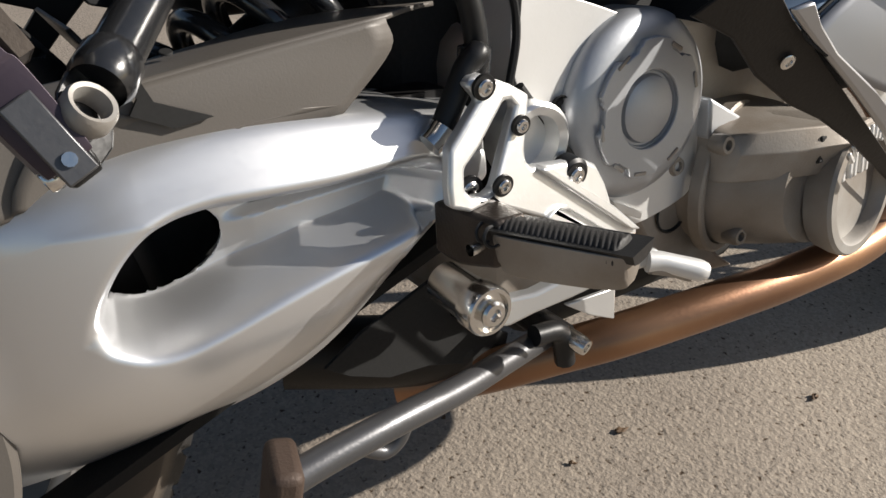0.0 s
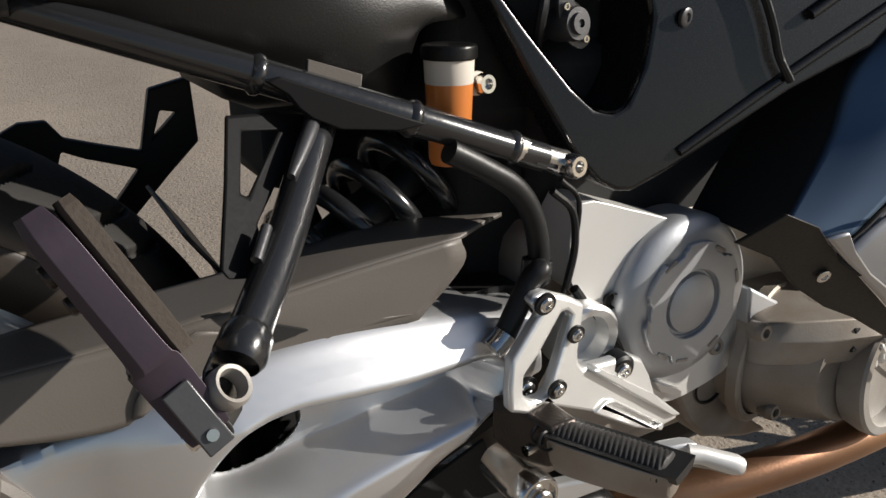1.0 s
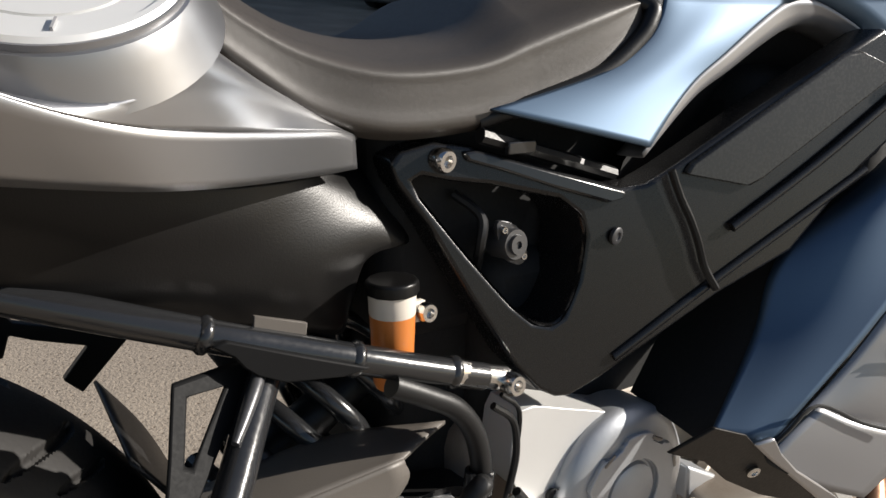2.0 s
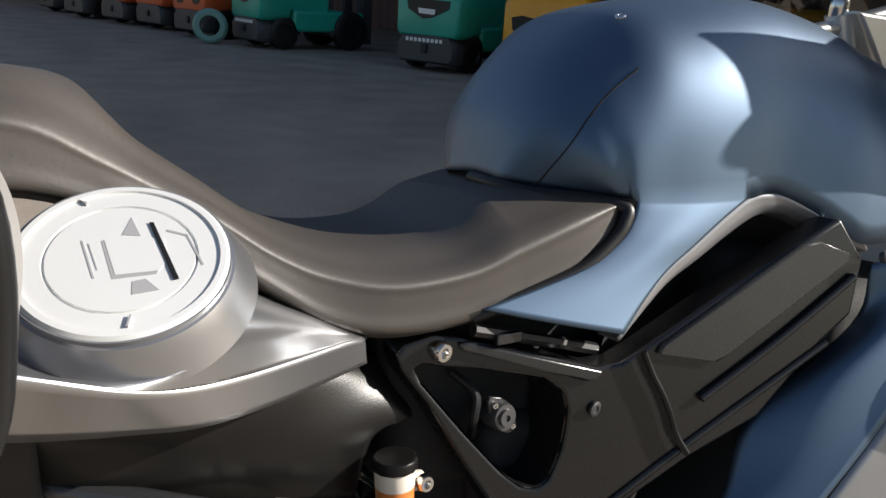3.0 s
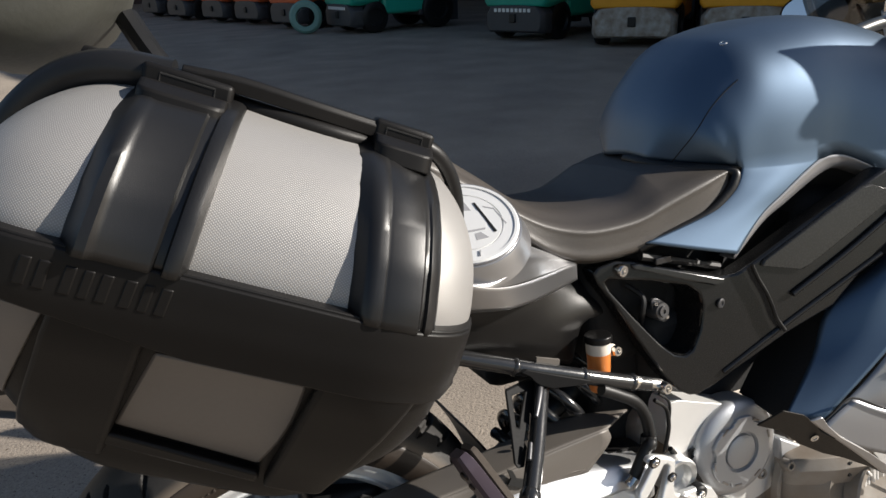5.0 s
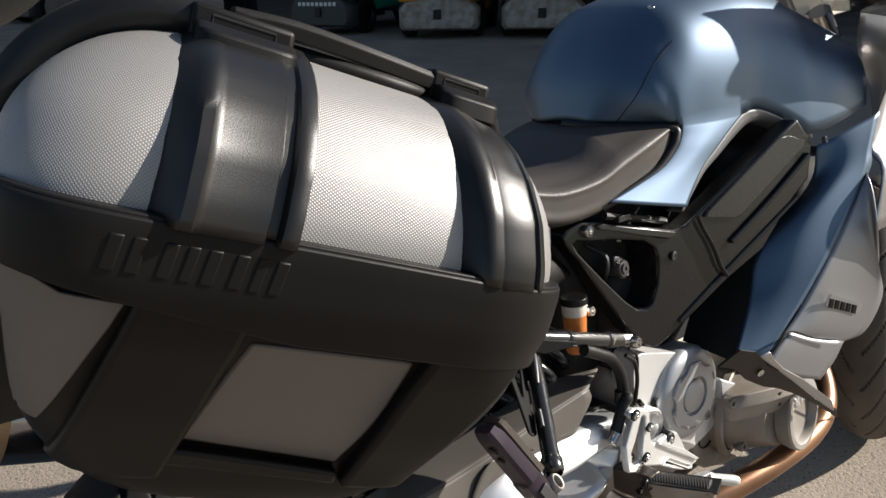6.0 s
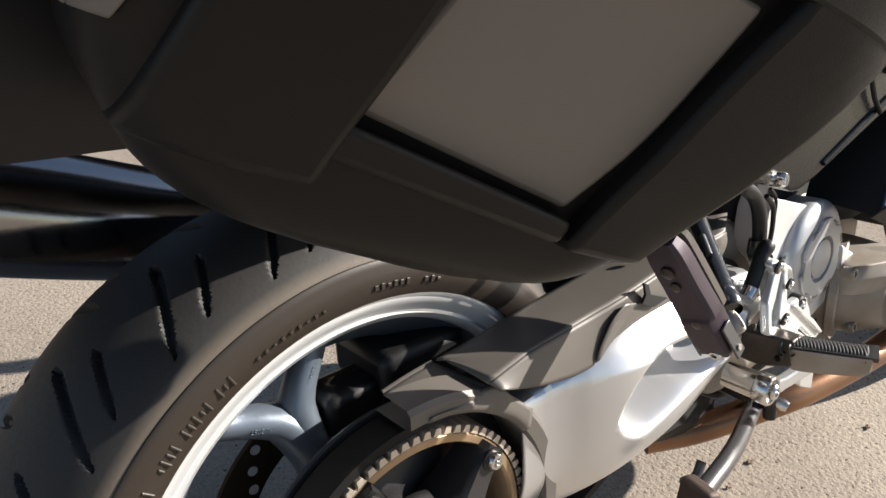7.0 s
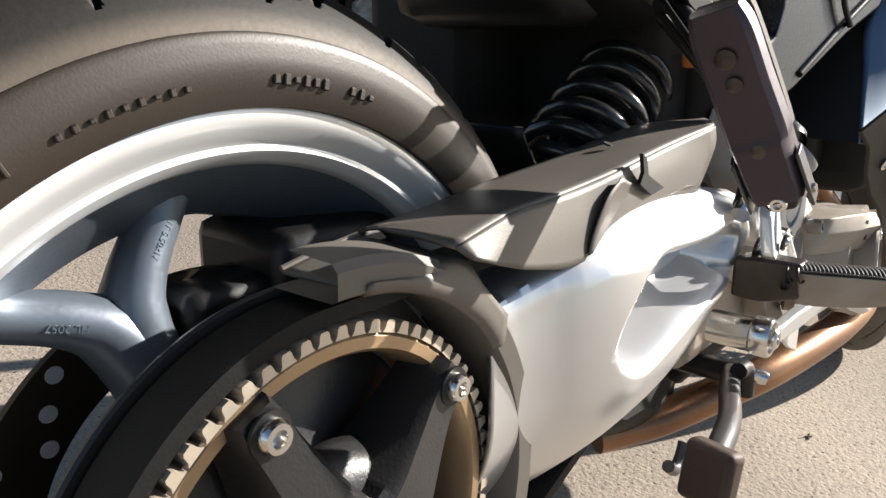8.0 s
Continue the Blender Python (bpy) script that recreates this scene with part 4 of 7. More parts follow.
GENB = Matrix.Translation(GENM.translation) @ Matrix((GE1, GENM.col[2].xyz.cross(GE1), GENM.col[2].xyz)).transposed().to_4x4()
for k in range(3):
    for i in range(2):
        part("raised_letter_block", box_mesh(-0.034 + 0.023 * k + 0.009 * i, -0.028 + 0.023 * k + 0.009 * i, 0.010, 0.033, -0.008, -0.002, m=GENB), WHITECAST, gen, bevel=0.0015)
part("upper_block", loft_mesh([[Vector((x, y, z)) for y, z in ((-0.12, 0.340), (y1, 0.345), (y1 - 0.008, 0.372), (y1, 0.388 - d), (-0.16, 0.396 - d), (-0.12, 0.396 - d))] for x, y1, d in ((0.725, -0.180, 0.006), (0.735, -0.196, 0.0), (0.785, -0.222, -0.002), (0.830, -0.236, 0.0), (0.838, -0.230, 0.004))], 3), DULLCAST, gen, "cast upper housing of the generator", bevel=0.003)
part("recess", box_mesh(0.800, 0.824, -0.2342, -0.2300, 0.357, 0.382), VOID, gen, bevel=0.003)
part("dowel_hole", lathe_mesh([(0, 0.0075), (0.0012, 0.007), (-0.004, 0.0055), (-0.004, 0)], 20, frame_to((0.562, -0.17, 0.4402), (0, -1, 0))), VOID, engine)
part("lug", plate_mesh([(0.7209, 0.4195), (0.7674, 0.3938), (0.7537, 0.3758), (0.7228, 0.3821)], 0.03, tilt(0, 0, -0.178)), CAST, gen, bevel=0.003)
for x, y, z in ((0.722, -0.192, 0.382), (0.758, -0.19, 0.287), (0.70, -0.16, 0.36), (0.83, -0.20, 0.29)):
    bolt((x, y, z), (0, -1, 0.1), 0.009, gen, OILY, 0.008)
# lower case with the gear shaft window
low = part("lower_case", plate_mesh([(0.6407, 0.3685), (0.7462, 0.3712), (0.7663, 0.2641), (0.8159, 0.224), (0.7122, 0.2502), (0.6693, 0.3089), (0.6362, 0.3391)], 0.05, tilt(0.65, 0.3, -0.155), round_by=2), DULLCAST, engine, "grey lower engine case", bevel=0.004)
part("window", lathe_mesh([(0, 0.021), (0.001, 0.019), (-0.006, 0.017), (-0.006, 0)], 24, frame_to((0.7103, -0.157, 0.3123), (0, -1, 0))), VOID, low)
part("cover_strip", plate_mesh([(0.614, 0.3533), (0.65, 0.3339), (0.6485, 0.3276), (0.6212, 0.3415)], 0.01, tilt(0, 0, -0.176)), ALU, engine, bevel=0.001)
# swingarm pivot ring
part("pivot_ring", lathe_mesh([(-0.02, 0.029), (0.004, 0.029), (0.006, 0.026), (0.004, 0.020), (-0.01, 0.019), (-0.01, 0)], 30, frame_to((0.5244, -0.185, 0.4232), (0, -1, 0))), ALU, engine)

# ---- frame tubes, strut and gusset of the rear frame ----
GP = (0.30, 0.60, -0.172, 0.55, 0.75)
subframe = part("rear_frame_tube", tube_mesh([(0.10, -0.10, 0.705), (0.20, -0.130, 0.669), (0.2954, -0.155, 0.6357), (0.340, -0.162, 0.620), (0.3861, -0.168, 0.604), (0.440, -0.170, 0.584), (0.487, -0.170, 0.567)], 0.0102, 6, 20), TUBE, bike, "dark grey tubular rear frame")
lug = part("tube_lug", tube_mesh([(0.462, -0.170, 0.5765), (0.480, -0.170, 0.5705), (0.506, -0.170, 0.5605)], 0.008, 4, 16, radii=(0.0110, 0.0088, 0.0098)), CHROME, subframe, "bright flattened tube end")
part("lug_slot", box_mesh(0.476, 0.495, -0.1795, -0.1775, 0.5625, 0.5655, m=Matrix.Translation((0.485, 0, 0.565)) @ Matrix.Rotation(radians(20), 4, "Y") @ Matrix.Translation((-0.485, 0, -0.565))), VOID, lug)
bolt((0.5055, -0.179, 0.5605), (0.1, -1, 0.1), 0.0088, subframe, CHROME, 0.009)
for c in ((0.2954, -0.155, 0.6357), (0.3861, -0.168, 0.604), (0.4600, -0.170, 0.5772)):
    part("weld_bead", lathe_mesh([(-0.004, 0.0102), (-0.001, 0.0122), (0.002, 0.0120), (0.004, 0.0102)], 20, frame_to(c, (0.93, -0.08, -0.35))), TUBE, subframe)
gus = part("gusset_plate", plate_mesh([(0.2716, 0.6173), (0.3166, 0.6128), (0.3322, 0.6079), (0.3430, 0.6008), (0.3253, 0.5925), (0.3049, 0.5852), (0.2951, 0.5840), (0.2727, 0.5664), (0.2737, 0.5598), (0.2596, 0.5469), (0.2491, 0.5498), (0.2464, 0.5547), (0.2603, 0.5873)], 0.005, tilt(*GP),
    holes=[[(0.2787, 0.6090), (0.3034, 0.6051), (0.2720, 0.5788), (0.2681, 0.5816)]]), BRACKET, subframe, "triangular gusset plate with a cut-out", bevel=0.0014)
part("gusset_wing", plate_mesh([(0.2956, 0.6336), (0.3041, 0.6357), (0.3474, 0.6188), (0.3904, 0.6024), (0.3727, 0.6000), (0.3358, 0.6039), (0.3189, 0.6119), (0.3120, 0.6180), (0.3066, 0.6258)], 0.005, tilt(0.30, 0.62, -0.1735, -0.10, 0.06)), BRACKET, gus, bevel=0.0012)
strut = part("strut", tube_mesh([(0.3315, -0.1560, 0.6060), (0.3080, -0.1880, 0.5835), (0.2823, -0.2218, 0.5582), (0.2420, -0.2725, 0.5262)], 0.0106, 5, 20), TUBE, subframe, "dark strut to the pillion footrest")
part("strut_collar", lathe_mesh([(-0.010, 0.0104), (-0.006, 0.0125), (0.006, 0.0128), (0.010, 0.0108)], 20, frame_to((0.2455, -0.2680, 0.5290), (-0.58, -0.72, -0.46))), TUBE, strut)
part("weld_bead", tube_mesh([(0.3300, -0.1580, 0.6140), (0.3190, -0.1740, 0.6060), (0.3060, -0.1900, 0.5950), (0.2960, -0.2020, 0.5870)], 0.004, 4, 10, radii=(0.003, 0.0046, 0.0040, 0.0024)), STEEL, strut, "rough bright weld")
part("weld_bead", tube_mesh([(0.2740, -0.2240, 0.5690), (0.2690, -0.2310, 0.5640), (0.2630, -0.2390, 0.5580)], 0.003, 4, 10), STEEL, strut)
part("eye", lathe_mesh([(-0.0050, 0.0072), (-0.0055, 0.0090), (-0.003, 0.0102), (0.003, 0.0102), (0.0055, 0.0090), (0.0050, 0.0072), (0, 0.0058), (-0.0050, 0.0072)], 26, frame_to((0.2335, -0.2825, 0.5182), (0.40, -0.62, 0.62))), DULLCAST, strut, "bright worn eye of the strut")
part("fork_plate", plate_mesh([(0.2270, 0.4960), (0.2400, 0.5010), (0.2440, 0.5230), (0.2360, 0.5330), (0.2250, 0.5250), (0.2220, 0.5080)], 0.003, tilt(0.2335, 0.515, -0.2755, 0.5, 0.3), round_by=2), TUBE, strut, bevel=0.0008)
part("far_footrest_bracket", plate_mesh([(0.2897, 0.5847), (0.3294, 0.594), (0.331, 0.5297), (0.2985, 0.4991), (0.261, 0.4609), (0.2451, 0.4781), (0.2709, 0.5086), (0.2246, 0.5246), (0.2058, 0.5334), (0.1984, 0.5118), (0.1533, 0.5181), (0.1506, 0.5504), (0.175, 0.563), (0.1978, 0.5632), (0.2098, 0.5457), (0.2412, 0.5357), (0.2754, 0.526)], 0.012, tilt(0, 0, 0.19),
    holes=[[(0.2978, 0.5635), (0.3128, 0.5604), (0.2886, 0.5379)]]), BLACK, bike, "black pillion footrest bracket of the far side", bevel=0.002)
# ---- pillion footrest, folded up ----
PH, PT = Vector((0.2165, -0.2740, 0.510)), Vector((0.1721, -0.2489, 0.596))
PA = (PT - PH).normalized()
PN = Vector((-1.0, -0.12, -0.35))
PN = (PN - PA * PN.dot(PA)).normalized()
PW = PA.cross(PN)
def block(stations, off=0.0):
    return loft_mesh([[PH + PA * t + PN * (off + b * h) + PW * a * w for a, b in ((-1, -1), (-1.0, 0.5), (-0.8, 1), (0.8, 1), (1.0, 0.5), (1, -1))] for t, w, h in stations], 5)
ppeg = part("pillion_footrest", block(((-0.014, 0.012, 0.008), (-0.010, 0.0145, 0.010), (0.022, 0.0155, 0.011), (0.03, 0.0165, 0.009), (0.06, 0.016, 0.0085), (0.090, 0.016, 0.008), (0.104, 0.013, 0.006))), PEG, bike, "folded purple-grey pillion footrest", bevel=0.002)
part("pad", block(((0.024, 0.0145, 0.0035), (0.03, 0.0158, 0.0045), (0.09, 0.0158, 0.0045), (0.102, 0.013, 0.0035)), -0.0135), RUBBER, ppeg, "worn brown rubber pad", bevel=0.0015)
part("ridge", block(((0.026, 0.0022, 0.004), (0.09, 0.0022, 0.004))), PEG, ppeg)
for t, r in ((0.079, 0.0058), (0.064, 0.0045), (0.022, 0.0048)):
    part("rivet", lathe_mesh([(-0.004, r), (0.002, r), (0.003, r * 0.7), (0.003, 0)], 16, frame_to(PH + PA * t + PN * 0.0085, PN)), GRIME, ppeg)
for sd in (-1, 1):
    part("shackle", box_mesh(-0.020, 0.014, -0.0011, 0.0011, -0.0065, 0.0065, m=Matrix.Translation(PH + PW * 0.0172 * sd) @ Matrix((PA, PW, PN)).transposed().to_4x4()), STEEL, ppeg, bevel=0.0008)
part("hinge_bracket", block(((-0.022, 0.008, 0.006), (-0.016, 0.011, 0.007), (-0.004, 0.011, 0.007)), -0.002), BLACK, ppeg, bevel=0.001)
bolt(PH - PA * 0.014 + PN * 0.007, PN, 0.0052, ppeg, CHROME)
part("pin", tube_mesh([PH - PA * 0.012 - PW * 0.02, PH - PA * 0.012 + PW * 0.02], 0.0028, 2, 10), CHROME, ppeg)

# ---- rear shock, hoses, brake fluid ----
shock = part("rear_shock", tube_mesh([(0.30, -0.065, 0.452), (0.53, -0.055, 0.588)], 0.018, 4, 18), BLACK, bike, "black rear shock absorber")
SA = Vector((0.165, 0.008, 0.098))
S1 = SA.cross(Vector((0, 1, 0))).normalized()
S2 = SA.cross(S1).normalized()
coil = [Vector((0.325, -0.064, 0.466)) + SA * (k / 84) + 0.041 * (math.cos(k * 2 * math.pi / 14) * S1 + math.sin(k * 2 * math.pi / 14) * S2) for k in range(85)]
part("spring", tube_mesh(coil, 0.0080, 2, 12), TUBE, shock, "thick black coil spring")
hose = part("hose", tube_mesh([(0.4093, -0.175, 0.582), (0.4332, -0.175, 0.5686), (0.4612, -0.175, 0.5504), (0.478, -0.175, 0.5249), (0.4843, -0.175, 0.4916), (0.4782, -0.175, 0.4747)] + [(0.4743, -0.19, 0.4925), (0.4653, -0.19, 0.485), (0.456, -0.19, 0.4688), (0.4442, -0.19, 0.4473)], 0.0082, 6, 16), BLACK, bike, "black rubber brake hose")
part("hose_end", tube_mesh([(0.4452, -0.192, 0.4512), (0.4393, -0.192, 0.445), (0.434, -0.192, 0.4413)], 0.0085, 3, 12), CHROME, hose)
part("clamp", lathe_mesh([(-0.009, 0.0082), (-0.008, 0.0112), (0.008, 0.0112), (0.009, 0.0082)], 18, frame_to((0.4812, -0.176, 0.486), (0.1, 0, 1))), TUBE, hose)
for ln, r in (([(0.4958, -0.172, 0.5419), (0.515, -0.172, 0.5242), (0.5193, -0.172, 0.4952), (0.5128, -0.172, 0.4632)], 0.003), ([(0.5032, -0.172, 0.5492), (0.5211, -0.172, 0.5297), (0.517, -0.172, 0.4863), (0.5102, -0.172, 0.4591)], 0.002),
              ([(0.5212, -0.172, 0.4608), (0.5495, -0.172, 0.4243), (0.5836, -0.172, 0.3834), (0.5999, -0.172, 0.3492)], 0.004)):
    part("cable", tube_mesh(ln, r, 5, 8), BLACK, hose)
RC = Vector((0.4265, -0.146, 0.606))
res = part("brake_fluid_reservoir", lathe_mesh([(-0.040, 0.0), (-0.040, 0.0125), (-0.036, 0.0140), (0.014, 0.0160), (0.014, 0)], 32, frame_to(RC, (0, 0, 1))), FLUID, bike, "translucent reservoir of orange brake fluid")
part("clear_band", lathe_mesh([(0.0135, 0.0157), (0.015, 0.0163), (0.0295, 0.0168), (0.0295, 0)], 32, frame_to(RC, (0, 0, 1))), MILK, res, "milky reservoir wall above the fluid")
part("cap", lathe_mesh([(0.0295, 0.0), (0.0295, 0.0188), (0.0375, 0.0188), (0.0392, 0.0175), (0.0395, 0.0)], 12, frame_to(RC, (0, 0, 1))), GLOSSBLACK, res, "black ribbed cap", bevel=0.001)
part("ear", box_mesh(0.437, 0.453, -0.150, -0.141, 0.610, 0.626), MILK, res, bevel=0.003)
bolt((0.450, -0.151, 0.618), (0.1, -1, 0.1), 0.0075, res, CHROME, 0.006)
tabq = [(0.325, 0.6429), (0.3587, 0.6316), (0.357, 0.6202), (0.3231, 0.6307)]
part("frame_tab", plate_mesh(tabq, 0.004, tilt(0, 0, -0.160)), GUARD, subframe, bevel=0.0006)


# ---- frame cover beside the intake ----
FC = (0.55, 0.65, -0.157, -0.26, 0.12)
cover = part("frame_cover", plate_mesh([(0.4402, 0.7192), (0.4466, 0.7274), (0.4708, 0.7334), (0.4971, 0.7293), (0.5698, 0.7069), (0.616, 0.6929), (0.6379, 0.6947), (0.6602, 0.7054), (0.6703, 0.7107), (0.7376, 0.7482), (0.8139, 0.7876), (0.8641, 0.8137), (0.8897, 0.7729), (0.8764, 0.7198), (0.8392, 0.6926), (0.7734, 0.63), (0.7018, 0.5996), (0.5934, 0.542), (0.5689, 0.5315), (0.557, 0.5324), (0.5432, 0.54), (0.5214, 0.5665), (0.4912, 0.6214), (0.465, 0.6722), (0.445, 0.7033)], 0.03, tilt(*FC),
    holes=[[(0.4558, 0.7059), (0.4625, 0.7095), (0.4833, 0.7044), (0.5124, 0.7004), (0.5646, 0.6874), (0.5816, 0.6743), (0.5858, 0.6567), (0.5787, 0.6221), (0.5662, 0.5967), (0.5544, 0.5905), (0.5407, 0.5943), (0.5234, 0.6103), (0.4927, 0.6494), (0.4603, 0.6945)]]),
    SATIN, bike, "dark satin frame cover with a three-cornered opening", bevel=0.005, seg=4)
# back plate whose black colour gives the opening its shade
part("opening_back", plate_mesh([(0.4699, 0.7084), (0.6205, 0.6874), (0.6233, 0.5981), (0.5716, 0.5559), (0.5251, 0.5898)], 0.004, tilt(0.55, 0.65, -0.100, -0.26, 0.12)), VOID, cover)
part("opening_wall", surf_mesh([[(0.4603, -0.1283, 0.6945), (0.4927, -0.1422, 0.6494), (0.5234, -0.1548, 0.6103), (0.5407, -0.1613, 0.5943), (0.5544, -0.1653, 0.5905), (0.5662, -0.1676, 0.5967), (0.5787, -0.1678, 0.6221), (0.5858, -0.1655, 0.6567), (0.5816, -0.1623, 0.6743), (0.5646, -0.1563, 0.6874)],
    [Vector(p) + Vector((0.0, 0.05, 0)) for p in [(0.4623, -0.1289, 0.6944), (0.4948, -0.1428, 0.6492), (0.5235, -0.1546, 0.6124), (0.5408, -0.1609, 0.5974), (0.5522, -0.1643, 0.5939), (0.5626, -0.1663, 0.5994), (0.5754, -0.1669, 0.6225), (0.5821, -0.1645, 0.657), (0.5779, -0.1613, 0.6746), (0.5623, -0.1559, 0.6862)]]], 3, 3), SATIN, cover)
# drain plug inside the opening
plug = part("sensor_plug", lathe_mesh([(-0.02, 0.012), (0.0, 0.0125), (0.003, 0.0115), (0.003, 0.008), (0.006, 0.0075), (0.006, 0.003), (0.004, 0.003), (0.004, 0)], 24, frame_to((0.534, -0.142, 0.653), (0.1, -1, 0.1))), STEEL, cover, "grey steel plug in the opening")
part("flange", plate_mesh([(0.534 + x, 0.653 + z) for x, z in ((-0.014, 0.016), (-0.006, 0.018), (0.008, 0.010), (0.016, -0.010), (0.014, -0.016), (0.006, -0.018), (-0.008, -0.008))], 0.004, tilt(0, 0, -0.139), round_by=3), STEEL, plug, bevel=0.001)
for dx, dz in ((-0.009, 0.012), (0.010, -0.011)):
    bolt((0.534 + dx, -0.141, 0.653 + dz), (0, -1, 0), 0.003, plug, CHROME)
part("hose_loop", tube_mesh([(0.50, -0.11, 0.69), (0.512, -0.13, 0.675), (0.508, -0.135, 0.655), (0.515, -0.12, 0.63)], 0.004, 5, 8), BLACK, cover)
part("trim_strip", plate_mesh([(0.4908, 0.7258), (0.4999, 0.7262), (0.6168, 0.6906), (0.6143, 0.6855), (0.6009, 0.6829), (0.5679, 0.6934), (0.5244, 0.7094), (0.4933, 0.719)], 0.006, tilt(0.55, 0.65, -0.1625, -0.26, 0.12)), TUBE, cover, bevel=0.002)
for px in ([(0.476, -0.1323, 0.7203)][0], [(0.6102, -0.1729, 0.6559)][0]):
    bolt(px, (0.2, -1, -0.1), 0.0092 if px[0] < 0.53 else 0.0072, cover, CHROME if px[0] < 0.53 else STEEL, 0.006 if px[0] < 0.53 else 0.002)
part("filter_panel", plate_mesh([(0.6691, 0.7011), (0.6744, 0.7092), (0.8202, 0.7923), (0.8344, 0.7945), (0.8692, 0.7804), (0.8673, 0.7719), (0.7382, 0.693), (0.7276, 0.6887)], 0.006, tilt(0.55, 0.65, -0.1625, -0.26, 0.12)), FILTER, cover, "smooth grey air filter panel", bevel=0.002)
for ln in ([(0.7118, -0.2014, 0.6555), (0.7945, -0.2171, 0.7044), (0.8753, -0.2316, 0.7578)], [(0.6061, -0.1825, 0.5589), (0.691, -0.1986, 0.6088), (0.7728, -0.2144, 0.6541), (0.8475, -0.2289, 0.6954)]):
    part("ridge", tube_mesh(ln, 0.0042, 4, 10), SATIN, cover)
part("cable_tie", tube_mesh([Vector(p) + Vector((0, -0.005, 0)) for p in [(0.6535, -0.1793, 0.7051), (0.6609, -0.1836, 0.6849), (0.6709, -0.1887, 0.6641), (0.6776, -0.1927, 0.6454), (0.6828, -0.1963, 0.6265), (0.6934, -0.2014, 0.6077)]], 0.0032, 4, 8), GLOSSBLACK, cover)
part("rail", tube_mesh([(0.5023, -0.14, 0.7368), (0.5435, -0.14, 0.725), (0.5889, -0.14, 0.7116), (0.6356, -0.14, 0.6972)], 0.006, 4, 8), BLACK, cover)
part("clip", box_mesh(0.52, 0.545, -0.151, -0.145, 0.723, 0.732), TUBE, cover, bevel=0.001)
# dark inner body that fills the frame, its blocks coloured black for the shade in there
core = part("air_box", box_mesh(0.44, 0.98, -0.105, 0.11, 0.57, 0.80), VOID, bike, "air box coloured black for the shade inside the frame", bevel=0.02)
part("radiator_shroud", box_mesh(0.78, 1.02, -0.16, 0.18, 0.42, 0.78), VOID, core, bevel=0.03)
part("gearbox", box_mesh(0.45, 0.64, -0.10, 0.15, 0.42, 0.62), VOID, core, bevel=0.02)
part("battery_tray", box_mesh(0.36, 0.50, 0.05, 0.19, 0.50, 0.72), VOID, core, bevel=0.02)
part("tail_mudguard", loft_mesh([[Vector((x, y * w, z)) for y, z in ((-1, 0.87), (-1.05, lo + 0.05), (-0.85, lo), (0.85, lo), (1.05, lo + 0.05), (1, 0.87))] for x, w, lo in ((0.14, 0.085, 0.668), (0.05, 0.09, 0.664), (-0.03, 0.09, 0.666), (-0.09, 0.088, 0.682), (-0.13, 0.088, 0.705), (-0.22, 0.086, 0.712), (-0.32, 0.084, 0.722), (-0.44, 0.075, 0.734))], 4), BLACK, core, "black mudguard under the tail")
part("rear_inner", box_mesh(0.29, 0.44, -0.09, 0.10, 0.60, 0.74), BLACK, core, bevel=0.03)

# ---- tail: dark lower panel, silver cover, fuel cap ----
TAILROWS = [
    [(0.1541, -0.183, 0.762), (0.1841, -0.1745, 0.750), (0.2301, -0.1620, 0.735), (0.2897, -0.1460, 0.7235), (0.3464, -0.1300, 0.718), (0.3966, -0.1070, 0.7145), (0.4342, -0.0813, 0.7099), (0.449, -0.0756, 0.6971)],
    [(0.1518, -0.1851, 0.7434), (0.1814, -0.1774, 0.7301), (0.2264, -0.1657, 0.714), (0.2834, -0.1509, 0.702), (0.3364, -0.1371, 0.6974), (0.3871, -0.1180, 0.7018), (0.4304, -0.1030, 0.695), (0.4461, -0.0980, 0.6842)],
    [(0.1479, -0.1742, 0.7247), (0.1783, -0.1691, 0.7089), (0.2246, -0.1604, 0.6939), (0.2819, -0.1491, 0.6804), (0.3344, -0.1383, 0.6729), (0.3797, -0.1287, 0.6693), (0.4271, -0.118, 0.6721), (0.4587, -0.1124, 0.6588)],
    [(0.1444, -0.1625, 0.7084), (0.176, -0.1592, 0.6928), (0.223, -0.1536, 0.674), (0.2807, -0.1454, 0.6575), (0.333, -0.1373, 0.6453), (0.3779, -0.1297, 0.6385), (0.4063, -0.123, 0.6437), (0.4227, -0.1172, 0.656)],
    [(0.1411, -0.1507, 0.6937), (0.174, -0.1478, 0.6783), (0.2119, -0.1442, 0.6622), (0.2654, -0.1381, 0.6444), (0.3229, -0.1314, 0.6264), (0.3703, -0.1257, 0.6121), (0.3966, -0.1227, 0.6037), (0.4037, -0.1194, 0.6138)]]
TAILROWS = [[(x, y + k * max(0.0, min(1.0, (0.37 - x) / 0.2)), z) for x, y, z in row] for row, k in zip(TAILROWS, (0.004, 0.012, 0.018, 0.021, 0.021))]      # tucked in under the cover
tail = part("tail_side_panel", surf_mesh(TAILROWS, 5, 6), GLOSSBLACK, bike, "dark satin tail side panel", solid=0.003)
part("under_edge", surf_mesh([TAILROWS[-1][:7], [(x, -0.05, z - 0.01) for x, y, z in TAILROWS[-1][:7]]], 4, 4), BLACK, tail)
